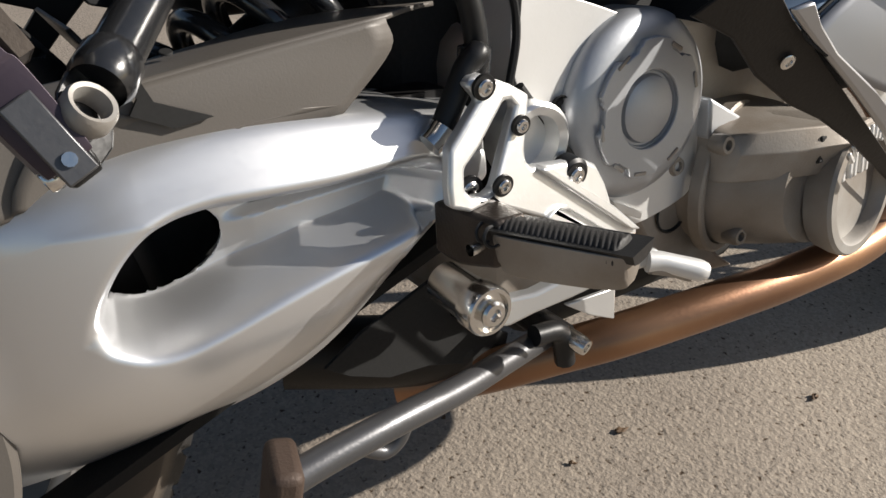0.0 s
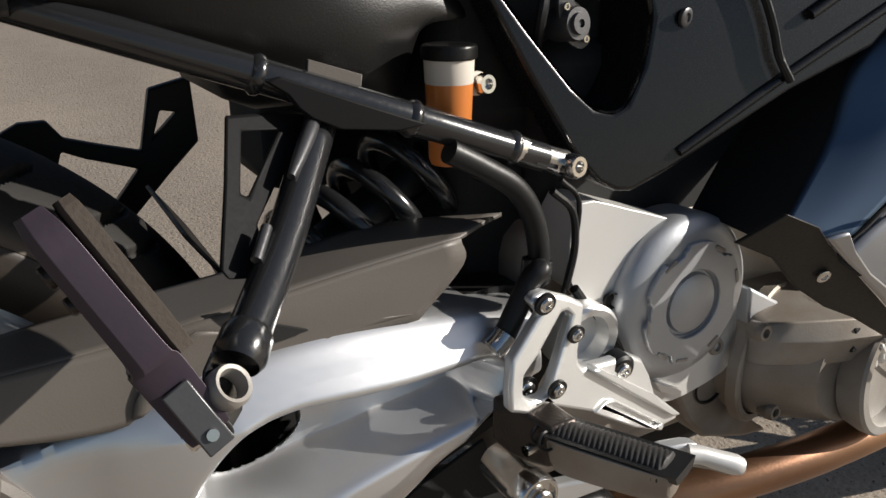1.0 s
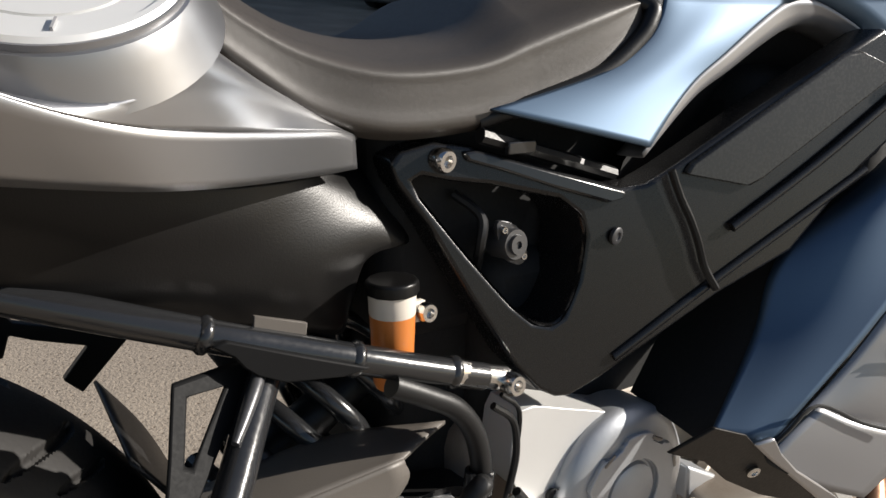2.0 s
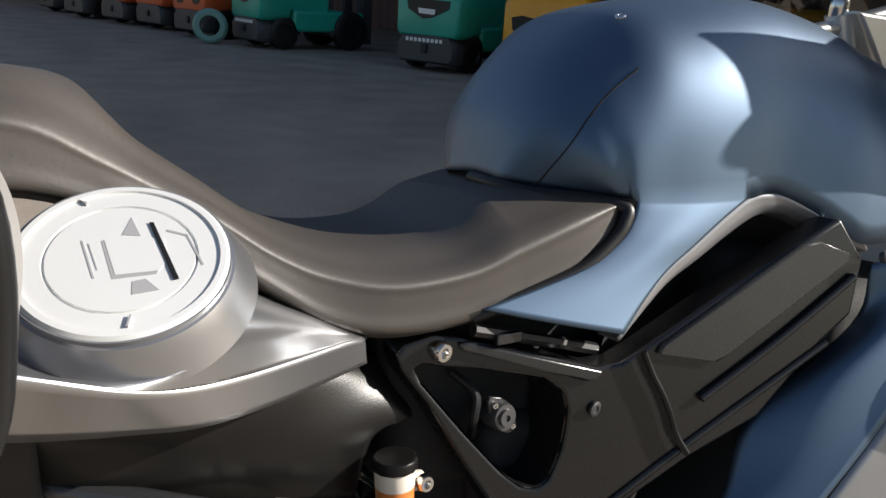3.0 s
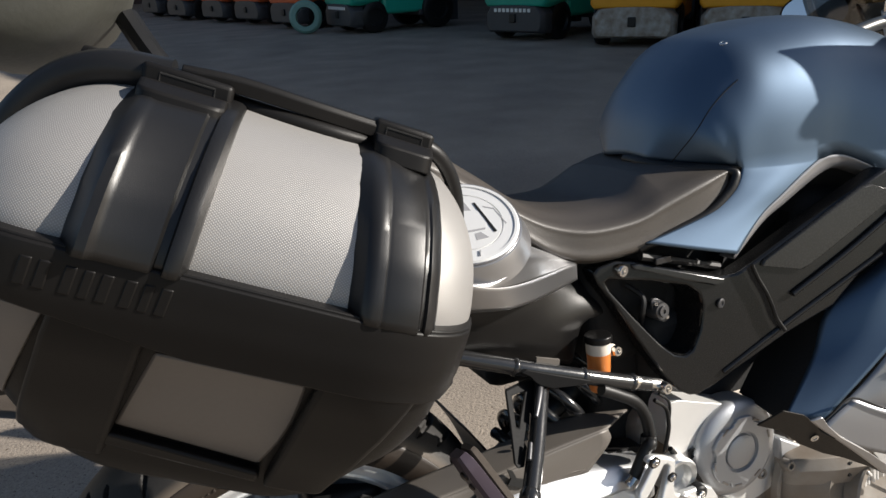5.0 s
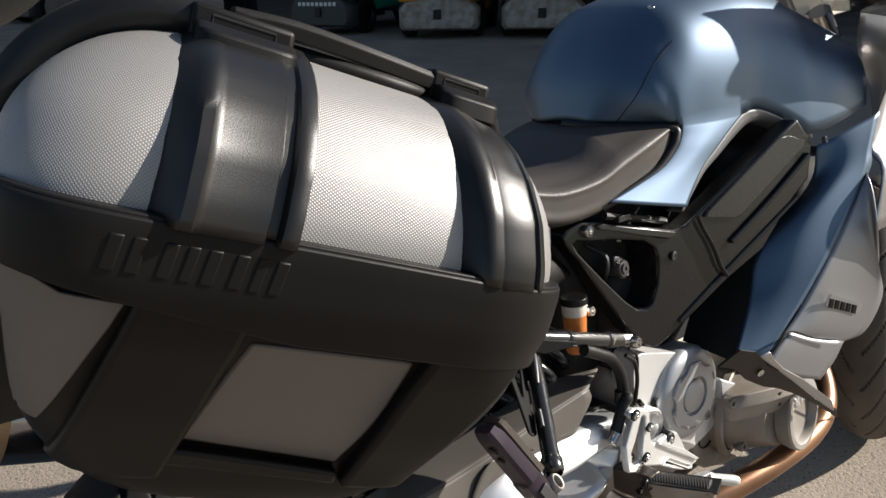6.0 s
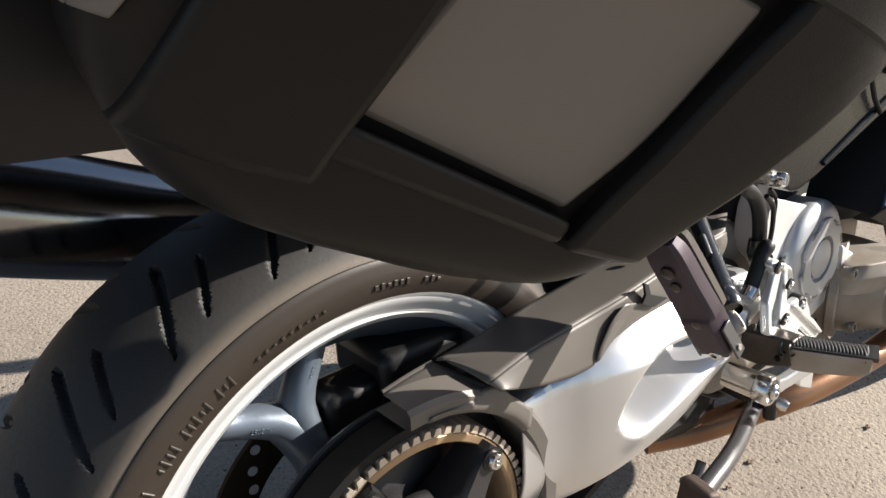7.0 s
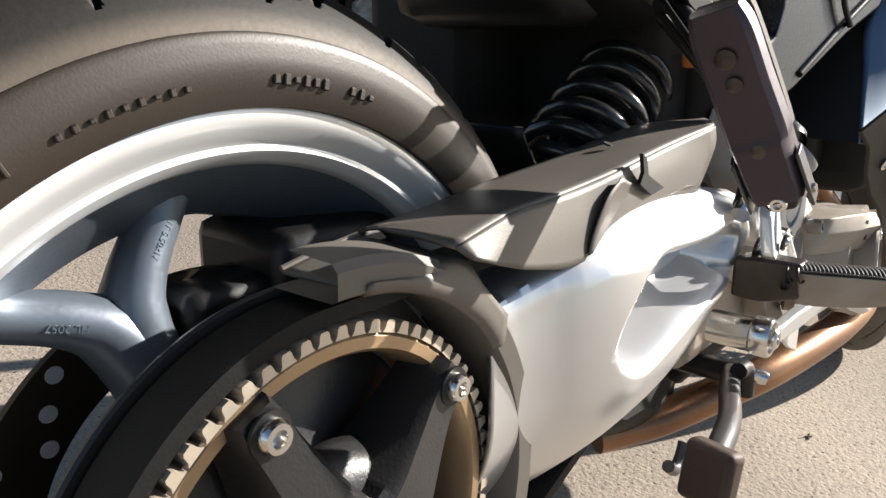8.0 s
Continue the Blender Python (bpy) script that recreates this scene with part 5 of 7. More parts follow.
part("tail_side_rear", surf_mesh([[(x, y - 0.02 * (x - 0.15), z + 0.15 * (0.15 - x) * 0.3) for x in (0.18, 0.15, 0.08, 0.0, -0.07)] for y, z in ((-0.185, 0.765), (-0.172, 0.725), (-0.160, 0.700), (-0.148, 0.676), (-0.10, 0.668))], 3, 3), BLACK, tail, solid=0.002)
CAPC = Vector((0.235, -0.176, 0.832))
CAPN = Vector((-0.12, -0.56, 0.83)).normalized()
CE1 = (Vector((1, 0, 0)) - CAPN * CAPN.x).normalized()
CE2 = CAPN.cross(CE1)
CMB = Matrix.Translation(CAPC) @ Matrix((CE1, CE2, CAPN)).transposed().to_4x4()
CM = CMB
def neck(r, h, angles):
    return [tuple(CMB @ Vector((r * math.cos(radians(q)), r * math.sin(radians(q)), h))) for q in angles]
CREASE = [(0.1405, -0.246, 0.811), (0.1632, -0.246, 0.8009), (0.1876, -0.243, 0.7905), (0.2234, -0.235, 0.7751), (0.2563, -0.223, 0.7657), (0.2951, -0.203, 0.7589), (0.3415, -0.175, 0.7529), (0.3828, -0.148, 0.7478), (0.4099, -0.127, 0.7411)]
SEATLINE = [(0.3527, -0.1467, 0.771), (0.3916, -0.1272, 0.75), (0.4151, -0.1154, 0.7378)]
NECK = neck(0.0715, -0.019, (200, 222, 244, 268, 292, 320)) + SEATLINE
MID = [tuple(0.5 * (p + q) + d for p, q, d in zip(a, b, (0, -0.001, 0.001))) for a, b in zip(CREASE, NECK)]
shell = part("tail_cover", surf_mesh([CREASE, MID, NECK,
    neck(0.050, -0.012, (200, 222, 244, 268, 292, 335)) + [(x - 0.01, y + 0.05, z + 0.004) for x, y, z in SEATLINE]], 6, 6), PALEPAINT, bike, "silver-grey tail cover round the fuel filler", solid=0.002)
part("cover_band", surf_mesh([
    [(0.138, -0.212, 0.757), (0.163, -0.213, 0.751), (0.1906, -0.213, 0.7455), (0.231, -0.2116, 0.7389), (0.267, -0.2085, 0.7335), (0.3076, -0.189, 0.728), (0.3527, -0.161, 0.7231), (0.3862, -0.140, 0.7203), (0.4127, -0.1235, 0.7187)],
    CREASE], 6, 6), PALEPAINT, shell, solid=0.002)
part("filler_neck", lathe_mesh([(-0.024, 0.0775), (-0.020, 0.0752), (-0.016, 0.0730), (-0.009, 0.0692), (-0.003, 0.066), (0.0, 0.0640), (0.001, 0.060)], 64, CM), PALEPAINT, shell)
cap = part("fuel_cap", lathe_mesh([(-0.004, 0.061), (0.004, 0.061), (0.006, 0.059), (0.006, 0.0555), (0.0045, 0.055), (0.0045, 0.043), (0.003, 0.0425), (0.003, 0.0415), (0.0045, 0.041), (0.0045, 0.0)], 72, CM), CAP, shell, "white-silver fuel filler cap")
part("outer_ring", lathe_mesh([(0.0, 0.0622), (0.0040, 0.0622), (0.0040, 0.0611), (0.0, 0.0611)], 72, CM), GREYPAINT, cap)
bolt((0.306, -0.158, 0.799), (0.3, -0.6, 0.7), 0.003, shell, CHROME, 0.002)
for pts, mat, h0 in (
        ([(0.0193, 0.024), (0.0218, 0.0233), (0.0273, -0.0253), (0.0243, -0.0255)], BLACK, 0.0056), ([(-0.0092, 0.0155), (0.0237, 0.0089), (0.0224, -0.0105), (0.0158, -0.0182), (-0.0077, -0.016)], MARK, 0.0047),
        ([(-0.0075, 0.0162), (0.0252, 0.0097), (0.0244, -0.0087), (0.0179, -0.016), (-0.0056, -0.0133)], CAP, 0.0049), ([(0.0102, 0.0313), (0.0026, 0.0176), (0.0127, 0.0143)], MARK, 0.0048),
        ([(0.0025, -0.0205), (0.0097, -0.0203), (0.0155, -0.0307), (0.0006, -0.0302)], MARK, 0.0048), ([(-0.02, 0.0184), (-0.0189, 0.0181), (-0.0166, -0.0129), (-0.0177, -0.0126)], MARK, 0.0048),
        ([(-0.0166, 0.0151), (-0.0158, 0.0149), (-0.014, -0.0071), (-0.0147, -0.0069)], MARK, 0.0048), ([(0.0283, 0.0161), (0.0386, 0.0091), (0.0386, 0.0073), (0.0279, 0.0144)], MARK, 0.0048),
        ([(0.0378, 0.0093), (0.039, 0.009), (0.0431, -0.0179), (0.0418, -0.0181)], MARK, 0.0048), ([(-0.0028, -0.0454), (-0.0017, -0.0457), (-0.0047, -0.053), (-0.0058, -0.0526)], MARK, 0.0064), ([(-0.0166, 0.0526), (-0.0122, 0.0489), (-0.0133, 0.0474)], MARK, 0.0064)):
    bm = bmesh.new()
    lo = [bm.verts.new(CMB @ Vector((x, y, 0.004))) for x, y in pts]
    hi = [bm.verts.new(CMB @ Vector((x, y, h0))) for x, y in pts]
    bm.faces.new(hi)
    for i in range(len(pts)):
        bm.faces.new((lo[i], lo[i - 1], hi[i - 1], hi[i]))
    part("marking", bm, mat, cap, smooth=False)

# ---- seat ----
def seat_row(x, c, s, e, l):
    near = lambda p, q, t: (x, p[0] + (q[0] - p[0]) * t, p[1] + (q[1] - p[1]) * t)
    return [(x, 0, c), (x, s[0] * 0.55, (c + s[1]) / 2 + 0.001), (x, *s), near(s, e, 0.55), near(s, e, 0.82), near(e, l, 0.08), near(e, l, 0.28), near(e, l, 0.65), (x, *l), (x, l[0] + 0.012, l[1] - 0.008)]
seat = part("seat", surf_mesh([seat_row(*r) for r in (
    (0.06, 0.935, (-0.08, 0.935), (-0.125, 0.918), (-0.13, 0.885)), (0.13, 0.946, (-0.08, 0.945), (-0.125, 0.922), (-0.13, 0.88)), (0.19, 0.947, (-0.078, 0.944), (-0.122, 0.915), (-0.125, 0.872)),
    (0.23, 0.936, (-0.078, 0.926), (-0.118, 0.892), (-0.12, 0.858)), (0.262, 0.898, (-0.08, 0.894), (-0.113, 0.872), (-0.118, 0.845)), (0.305, 0.865, (-0.08, 0.862), (-0.11, 0.845), (-0.117, 0.815)),
    (0.345, 0.835, (-0.08, 0.832), (-0.115, 0.815), (-0.122, 0.785)), (0.385, 0.812, (-0.08, 0.811), (-0.122, 0.795), (-0.128, 0.757)), (0.435, 0.801, (-0.085, 0.801), (-0.133, 0.784), (-0.136, 0.744)),
    (0.50, 0.804, (-0.09, 0.804), (-0.139, 0.788), (-0.140, 0.746)), (0.545, 0.832, (-0.085, 0.829), (-0.141, 0.803), (-0.142, 0.754)), (0.56, 0.838, (-0.085, 0.834), (-0.142, 0.808), (-0.143, 0.758)), (0.61, 0.845, (-0.09, 0.843), (-0.145, 0.824), (-0.146, 0.776)),
    (0.645, 0.838, (-0.09, 0.840), (-0.143, 0.832), (-0.145, 0.806)), (0.656, 0.838, (-0.09, 0.838), (-0.140, 0.830), (-0.142, 0.818)))], 5, 4, mirror=True), SEAT, bike, "brown-black textured vinyl seat")

# ---- tank cover ----
def crown_line(xc, zc, edge, n=3.0, k=10):
    """One rib of the tank: flat over the top, rolling into an upright side that ends at the edge."""
    xe, ye, ze = edge
    out = []
    for i in range(k + 1):
        a = math.pi / 2 * i / k
        c, q = max(math.cos(a), 0.0), math.sin(a)
        out.append((xc + (xe - xc) * (1 - c) ** 1.2, ye * q ** (2 / n), ze + (zc - ze) * c ** (2 / n)))
    return out


ARCH = [(0.7846, -0.1744, 0.8321), (0.7552, -0.1729, 0.8154), (0.7188, -0.1719, 0.7921), (0.6868, -0.1709, 0.772), (0.6577, -0.1721, 0.7467), (0.63, -0.1742, 0.7192)]
EDGE = [(0.668, -0.150, 0.834), (0.662, -0.1517, 0.8177), (0.6475, -0.1536, 0.801), (0.6133, -0.1522, 0.7803), (0.5628, -0.1458, 0.7647), (0.5068, -0.1379, 0.7501)]
RIBS = [(0.604, 0.905, (0.659, -0.137, 0.837), 2.3), (0.632, 0.950, (0.664, -0.144, 0.836), 2.45), (0.668, 0.985, (0.668, -0.150, 0.834), 2.6), (0.702, 1.008, (0.697, -0.157, 0.832), 3),
        (0.748, 1.021, (0.735, -0.166, 0.831), 3), (0.800, 1.029, (0.7846, -0.1744, 0.8321), 3), (0.842, 1.031, (0.8053, -0.1779, 0.8357), 3), (0.880, 1.028, (0.8251, -0.183, 0.833), 3),
        (0.920, 1.020, (0.8564, -0.1946, 0.8174), 3), (0.955, 1.009, (0.8871, -0.2077, 0.7963), 3), (0.985, 0.997, (0.9128, -0.2173, 0.783), 2.9), (1.020, 0.978, (0.970, -0.231, 0.792), 2.8), (1.055, 0.955, (1.045, -0.240, 0.810), 2.7)]
REAR = [(0.588 + 0.071 * max(0.0, (i - 3) / 7) ** 1.4, -0.134 * (i / 10) ** 0.9, 0.850 - 0.012 * i / 10) for i in range(11)]
ribs = [REAR] + [crown_line(*r) for r in RIBS]
NR = 7
lines = [curve([r[j] for r in ribs], NR) for j in range(11)]      # along the tank
bm = bmesh.new()
across = [curve([ln[i] for ln in lines], 3) for i in range(len(lines[0]))]
for sign in (1, -1):
    grid = [[bm.verts.new((p.x, p.y * sign, p.z)) for p in row] for row in across]
    for a, b in zip(grid, grid[1:]):
        for k in range(len(a) - 1):
            bm.faces.new((a[k], a[k + 1], b[k + 1], b[k]))
# the knee panel hangs from the side without a joint
brow = [across[i][-1] for i in range(3 * NR, 6 * NR + 1)]
left, right = curve(EDGE, 6), curve(ARCH, 6)
for sign in (1, -1):
    grid = []
    for k in range(len(left)):
        t = k / (len(left) - 1)
        row = []
        for i, p in enumerate(brow):
            q = i / (len(brow) - 1)
            v = left[k].lerp(right[k], q) + (1 - t) * (p - left[0].lerp(right[0], q))
            flare = max(0.0, (t - 0.4) / 0.6) ** 1.7
            row.append(bm.verts.new((v.x, sign * (v.y - 0.007 * flare - 0.004 * math.sin(math.pi * q) * math.sin(math.pi * min(1, 2 * t) / 2)), v.z + 0.005 * flare)))
        grid.append(row)
    for a, b in zip(grid, grid[1:]):
        for i in range(len(a) - 1):
            bm.faces.new((a[i], a[i + 1], b[i + 1], b[i]))
bmesh.ops.remove_doubles(bm, verts=bm.verts, dist=4e-4)
tank = part("tank_cover", bm, BLUE, bike, "metallic blue tank cover with a soft crown and knee panels", solid=0.003)
RIMLINE = ARCH[::-1] + [(0.8053, -0.1779, 0.8357), (0.8251, -0.183, 0.833), (0.8564, -0.1946, 0.8174), (0.8871, -0.2077, 0.7963), (0.9128, -0.2173, 0.783)]
LIPW = (0.003, 0.006, 0.008, 0.010, 0.012, 0.014, 0.014, 0.014, 0.012, 0.009, 0.006)
part("arch_lip", surf_mesh([RIMLINE, [(x + w, y + 0.003, z - w * 1.3) for (x, y, z), w in zip(RIMLINE, LIPW)], [(x + w * 1.25, y + 0.030, z - w * 1.7) for (x, y, z), w in zip(RIMLINE, LIPW)]], 4, 6), GREYPAINT, tank, "grey underside lip of the arch", solid=0.002)
part("seam_trim", tube_mesh([(0.586, 0.0, 0.844), (0.588, -0.045, 0.841), (0.602, -0.090, 0.837), (0.640, -0.124, 0.833), (0.660, -0.143, 0.828), (0.656, -0.148, 0.816), (0.641, -0.149, 0.799), (0.608, -0.148, 0.777), (0.558, -0.142, 0.761), (0.503, -0.134, 0.746)], 0.0072, 6, 10), BLACK, tank)
JOINT = [across[i][17] + Vector((-0.0006, -0.0006, 0.0004)) for i in range(0, 25, 3)]
part("panel_joint", tube_mesh(JOINT, 0.0012, 5, 6), VOID, tank)
bolt((0.700, -0.080, 0.998), (-0.25, -0.3, 1), 0.0062, tank, CHROME, 0.003)
# black sheet standing in for the shade under the arch
part("intake_shade", surf_mesh([[(x + 0.012, y + 0.03, z - 0.012) for x, y, z in RIMLINE], [(x + 0.04, y + 0.09, z - 0.12) for x, y, z in RIMLINE]], 4, 5), VOID, tank)
bolt((0.899, -0.245, 0.777), (0.2, -1, 0.2), 0.006, tank, STEEL, 0.003)
part("slot", tube_mesh([(0.9451, -0.215, 0.8356), (0.9704, -0.215, 0.8204), (0.987, -0.215, 0.8044)], 0.005, 3, 8), VOID, tank)

# ---- side fairing ----
fair = part("side_fairing", surf_mesh([
    [(0.902, -0.232, 0.7667), (0.9418, -0.255, 0.7838), (1.0004, -0.28, 0.8053)],
    [(0.8914, -0.225, 0.7035), (0.9121, -0.258, 0.7291), (0.9668, -0.285, 0.7544)],
    [(0.7795, -0.206, 0.6275), (0.8396, -0.252, 0.6641), (0.9488, -0.288, 0.7135)],
    [(0.7358, -0.216, 0.5597), (0.7753, -0.248, 0.5727), (0.8265, -0.278, 0.5889)],
    [(0.6609, -0.236, 0.4891), (0.6784, -0.249, 0.4864), (0.6991, -0.262, 0.4834)]], 6, 6), BLUE, bike, "blue and silver side fairing", solid=0.003)
INNER = [(0.7795, -0.206, 0.6275), (0.7358, -0.216, 0.5597), (0.6609, -0.236, 0.4891)]
# return face coloured black for the shade behind the fairing's edge
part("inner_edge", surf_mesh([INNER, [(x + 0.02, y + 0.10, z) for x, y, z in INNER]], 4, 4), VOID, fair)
part("silver_panel", surf_mesh([
    [(0.9502, -0.288, 0.7186), (0.9324, -0.305, 0.6935), (0.916, -0.32, 0.6457)],
    [(0.8987, -0.284, 0.6585), (0.9183, -0.302, 0.6244), (0.9374, -0.318, 0.5758)],
    [(0.8267, -0.278, 0.5862), (0.8776, -0.298, 0.5521), (0.9527, -0.318, 0.5192)],
    [(0.7725, -0.268, 0.5297), (0.8115, -0.288, 0.5058), (0.9168, -0.31, 0.4708)],
    [(0.6991, -0.262, 0.4834), (0.7897, -0.278, 0.478), (0.8666, -0.298, 0.4657)]], 6, 6), GREYPAINT, fair, "silver-grey lower fairing panel", solid=0.003)
lamp = part("lamp_cover", surf_mesh([
    [(0.7499, -0.274, 0.5159), (0.7948, -0.288, 0.493), (0.8613, -0.302, 0.4696)],
    [(0.7203, -0.271, 0.5001), (0.7675, -0.285, 0.4741), (0.8343, -0.3, 0.4443)],
    [(0.6977, -0.268, 0.4839), (0.7428, -0.281, 0.4496), (0.8027, -0.295, 0.424)]], 5, 5), GREYPAINT, fair, "grey lamp cover let into the fairing", solid=0.003)
part("joint", tube_mesh([(0.8194, -0.302, 0.4863), (0.7863, -0.292, 0.4989), (0.742, -0.278, 0.5206), (0.7111, -0.275, 0.5063), (0.6906, -0.271, 0.4874), (0.7135, -0.277, 0.4688)], 0.0016, 4, 6), VOID, lamp)
BP = (0.8381, 0.5343, -0.294, -0.4145, -0.3399)
part("badge", plate_mesh([(0.8265, 0.5366), (0.8278, 0.5561), (0.8964, 0.5237), (0.8947, 0.5056)], 0.004, tilt(*BP)), CAP, fair, smooth=False)
for pts in [[(0.8266, 0.5501), (0.8336, 0.5469), (0.8378, 0.5304), (0.8307, 0.5337)], [(0.8384, 0.5447), (0.8456, 0.5415), (0.8498, 0.5251), (0.8426, 0.5284)], [(0.8504, 0.5392), (0.8576, 0.536), (0.8619, 0.5197), (0.8546, 0.523)], [(0.8625, 0.5337), (0.8698, 0.5304), (0.8741, 0.5142), (0.8667, 0.5176)], [(0.8747, 0.5281), (0.8821, 0.5248), (0.8864, 0.5087), (0.879, 0.5121)]]:
    part("badge_bar", plate_mesh(pts, 0.003, tilt(*(0.8381, 0.5343, -0.2965, -0.4145, -0.3399))), BLACK, fair, smooth=False)
UNDER = (0.63, 0.51, -0.257, -0.30, -0.5)
belly = part("belly_panel", plate_mesh([(0.6050, 0.5050), (0.6300, 0.5280), (0.6650, 0.5130), (0.6828, 0.4975), (0.7144, 0.4743), (0.7917, 0.4174), (0.8879, 0.3457), (0.9726, 0.285), (0.9995, 0.2528), (0.9106, 0.3172), (0.8229, 0.3753), (0.7724, 0.4048), (0.7321, 0.4234), (0.6838, 0.4536), (0.6459, 0.486)], 0.004, tilt(*UNDER)), BROWN, fair, "dark brown underside of the fairing", bevel=0.001)
bolt((0.6988, -0.2569, 0.4636), (-0.3, -1, -0.4), 0.006, belly, CHROME, 0.002)
part("beak_strip", plate_mesh([(0.6714, 0.5045), (0.6871, 0.5084), (0.6976, 0.4936), (0.7214, 0.4699), (0.762, 0.441), (0.8442, 0.371), (0.8554, 0.3474), (0.7991, 0.3936), (0.7464, 0.4401), (0.7005, 0.4785), (0.6895, 0.488)], 0.005, tilt(0.63, 0.51, -0.262, -0.30, -0.2)), PALEPAINT, fair, "pale strip along the fairing's lower edge", bevel=0.002)
part("beak_fin", plate_mesh([(0.7714, 0.4461), (0.7923, 0.4449), (0.819, 0.4153), (0.8582, 0.3554), (0.8404, 0.3668)], 0.006, tilt(0.7, 0.45, -0.277)), ALU, fair, bevel=0.001)
# block filling the hollow behind the fairing, its shade put into the colour
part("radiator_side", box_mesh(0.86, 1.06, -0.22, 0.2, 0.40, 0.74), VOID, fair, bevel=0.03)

# ---- steering head, bars, mirror, screen ----
bars = part("handlebar", tube_mesh([(1.0043, -0.02, 0.9862), (1.0659, -0.02, 1.0004), (1.1242, -0.02, 1.0104), (1.2344, -0.02, 1.0333)], 0.011, 5, 16), SILVER, bike, "silver handlebar")
post = part("bar_clamp", tube_mesh([(1.1251, -0.02, 1.0267), (1.1396, -0.02, 0.9768), (1.1667, -0.02, 0.9033)], 0.018, 4, 16), ALU, bike, "bright bar clamp")
bolt((1.1221, -0.02, 1.0333), (0, -0.2, 1), 0.013, post, CHROME, 0.012)
part("top_yoke", plate_mesh([(1.1172, 1.0288), (1.3798, 1.0174), (1.4104, 0.9491), (1.2911, 0.9411), (1.1807, 0.9546)], 0.05, tilt(0, 0, -0.05)), ALU, bike, "cast aluminium top yoke", bevel=0.006)
part("fork_leg", tube_mesh([(1.2305, -0.07, 0.9582), (1.2803, -0.07, 0.8962), (1.3615, -0.07, 0.7926)], 0.02, 3, 18), CHROME, bike, "bright fork leg")
mir = part("mirror_shell", lathe_mesh([(-0.03, 0.02), (-0.02, 0.05), (-0.004, 0.066), (0.0, 0.068)], 40, frame_to((1.30, 0.29, 1.035), (-0.75, -0.62, 0.12)) @ Matrix.Diagonal((1, 0.62, 1, 1))), BLACK, bike, "black mirror of the far side")
part("mirror_glass", lathe_mesh([(0.0, 0.064), (0.0005, 0.0)], 40, frame_to((1.30, 0.29, 1.035), (-0.75, -0.62, 0.12)) @ Matrix.Diagonal((1, 0.62, 1, 1))), MIRROR, mir)
part("mirror_stem", tube_mesh([(1.31, 0.27, 1.01), (1.33, 0.22, 0.98), (1.28, 0.16, 0.95)], 0.007, 4, 10), BLACK, mir)
grip = part("handlebar_grip", tube_mesh([(1.13, -0.20, 1.015), (1.12, -0.25, 1.015), (1.105, -0.31, 1.01), (1.095, -0.345, 1.005)], 0.017, 4, 16), BLACK, bars, "black rubber grip")
part("brake_lever", tube_mesh([(1.15, -0.22, 1.02), (1.155, -0.28, 1.018), (1.14, -0.35, 1.01)], 0.007, 4, 10), BLACK, grip)
near = part("mirror_shell", lathe_mesh([(-0.03, 0.03), (-0.02, 0.06), (-0.004, 0.082), (0.0, 0.084)], 40, frame_to((1.23, -0.350, 1.105), (-0.85, 0.45, 0.15)) @ Matrix.Diagonal((1, 0.62, 1, 1))), BLACK, bike, "black mirror of the near side")
part("mirror_glass", lathe_mesh([(0.0, 0.080), (0.0005, 0.0)], 40, frame_to((1.23, -0.350, 1.105), (-0.85, 0.45, 0.15)) @ Matrix.Diagonal((1, 0.62, 1, 1))), MIRROR, near)
part("mirror_stem", tube_mesh([(1.245, -0.335, 1.07), (1.22, -0.30, 1.03), (1.15, -0.25, 1.02)], 0.007, 4, 10), BLACK, near)
screen = part("windscreen", surf_mesh([
    [(1.20, -0.25, 0.93), (1.27, -0.12, 0.95), (1.30, 0.0, 0.96), (1.27, 0.10, 0.95), (1.20, 0.17, 0.93)],
    [(1.13, -0.23, 1.04), (1.18, -0.11, 1.06), (1.20, 0.0, 1.07), (1.18, 0.09, 1.06), (1.12, 0.15, 1.03)],
    [(1.05, -0.18, 1.13), (1.07, -0.08, 1.15), (1.09, 0.0, 1.16), (1.07, 0.06, 1.15), (1.03, 0.10, 1.11)]], 5, 5), SMOKE, bike, "dark tinted windscreen", solid=0.003)
# the first row's rear points are pulled out, unseen, to shade the tank
nose = part("nose_fairing", surf_mesh([
    [(1.04, -0.325, 1.00), (1.16, -0.30, 1.01), (1.28, -0.20, 0.98), (1.34, -0.10, 0.95)],
    [(1.06, -0.245, 0.76), (1.15, -0.22, 0.80), (1.25, -0.18, 0.86), (1.33, -0.10, 0.88)],
    [(1.05, -0.270, 0.70), (1.16, -0.25, 0.72), (1.28, -0.20, 0.76), (1.40, -0.10, 0.78)],
    [(1.02, -0.272, 0.60), (1.16, -0.26, 0.60), (1.30, -0.21, 0.62), (1.43, -0.10, 0.64)]], 5, 5, mirror=True), PALEPAINT, bike, "silver nose fairing", solid=0.003)

# sheet added out of view to throw shade on the tank's front
part("tank_shade_wing", surf_mesh([[(1.062, -0.316, 1.150), (1.10, -0.312, 1.135), (1.16, -0.298, 1.10)], [(1.048, -0.322, 1.06), (1.10, -0.316, 1.05), (1.16, -0.300, 1.04)], [(1.042, -0.324, 0.99), (1.10, -0.318, 0.99), (1.16, -0.300, 0.995)]], 4, 4), PALEPAINT, nose, "added unseen wing beside the grip that shades the tank", solid=0.004)

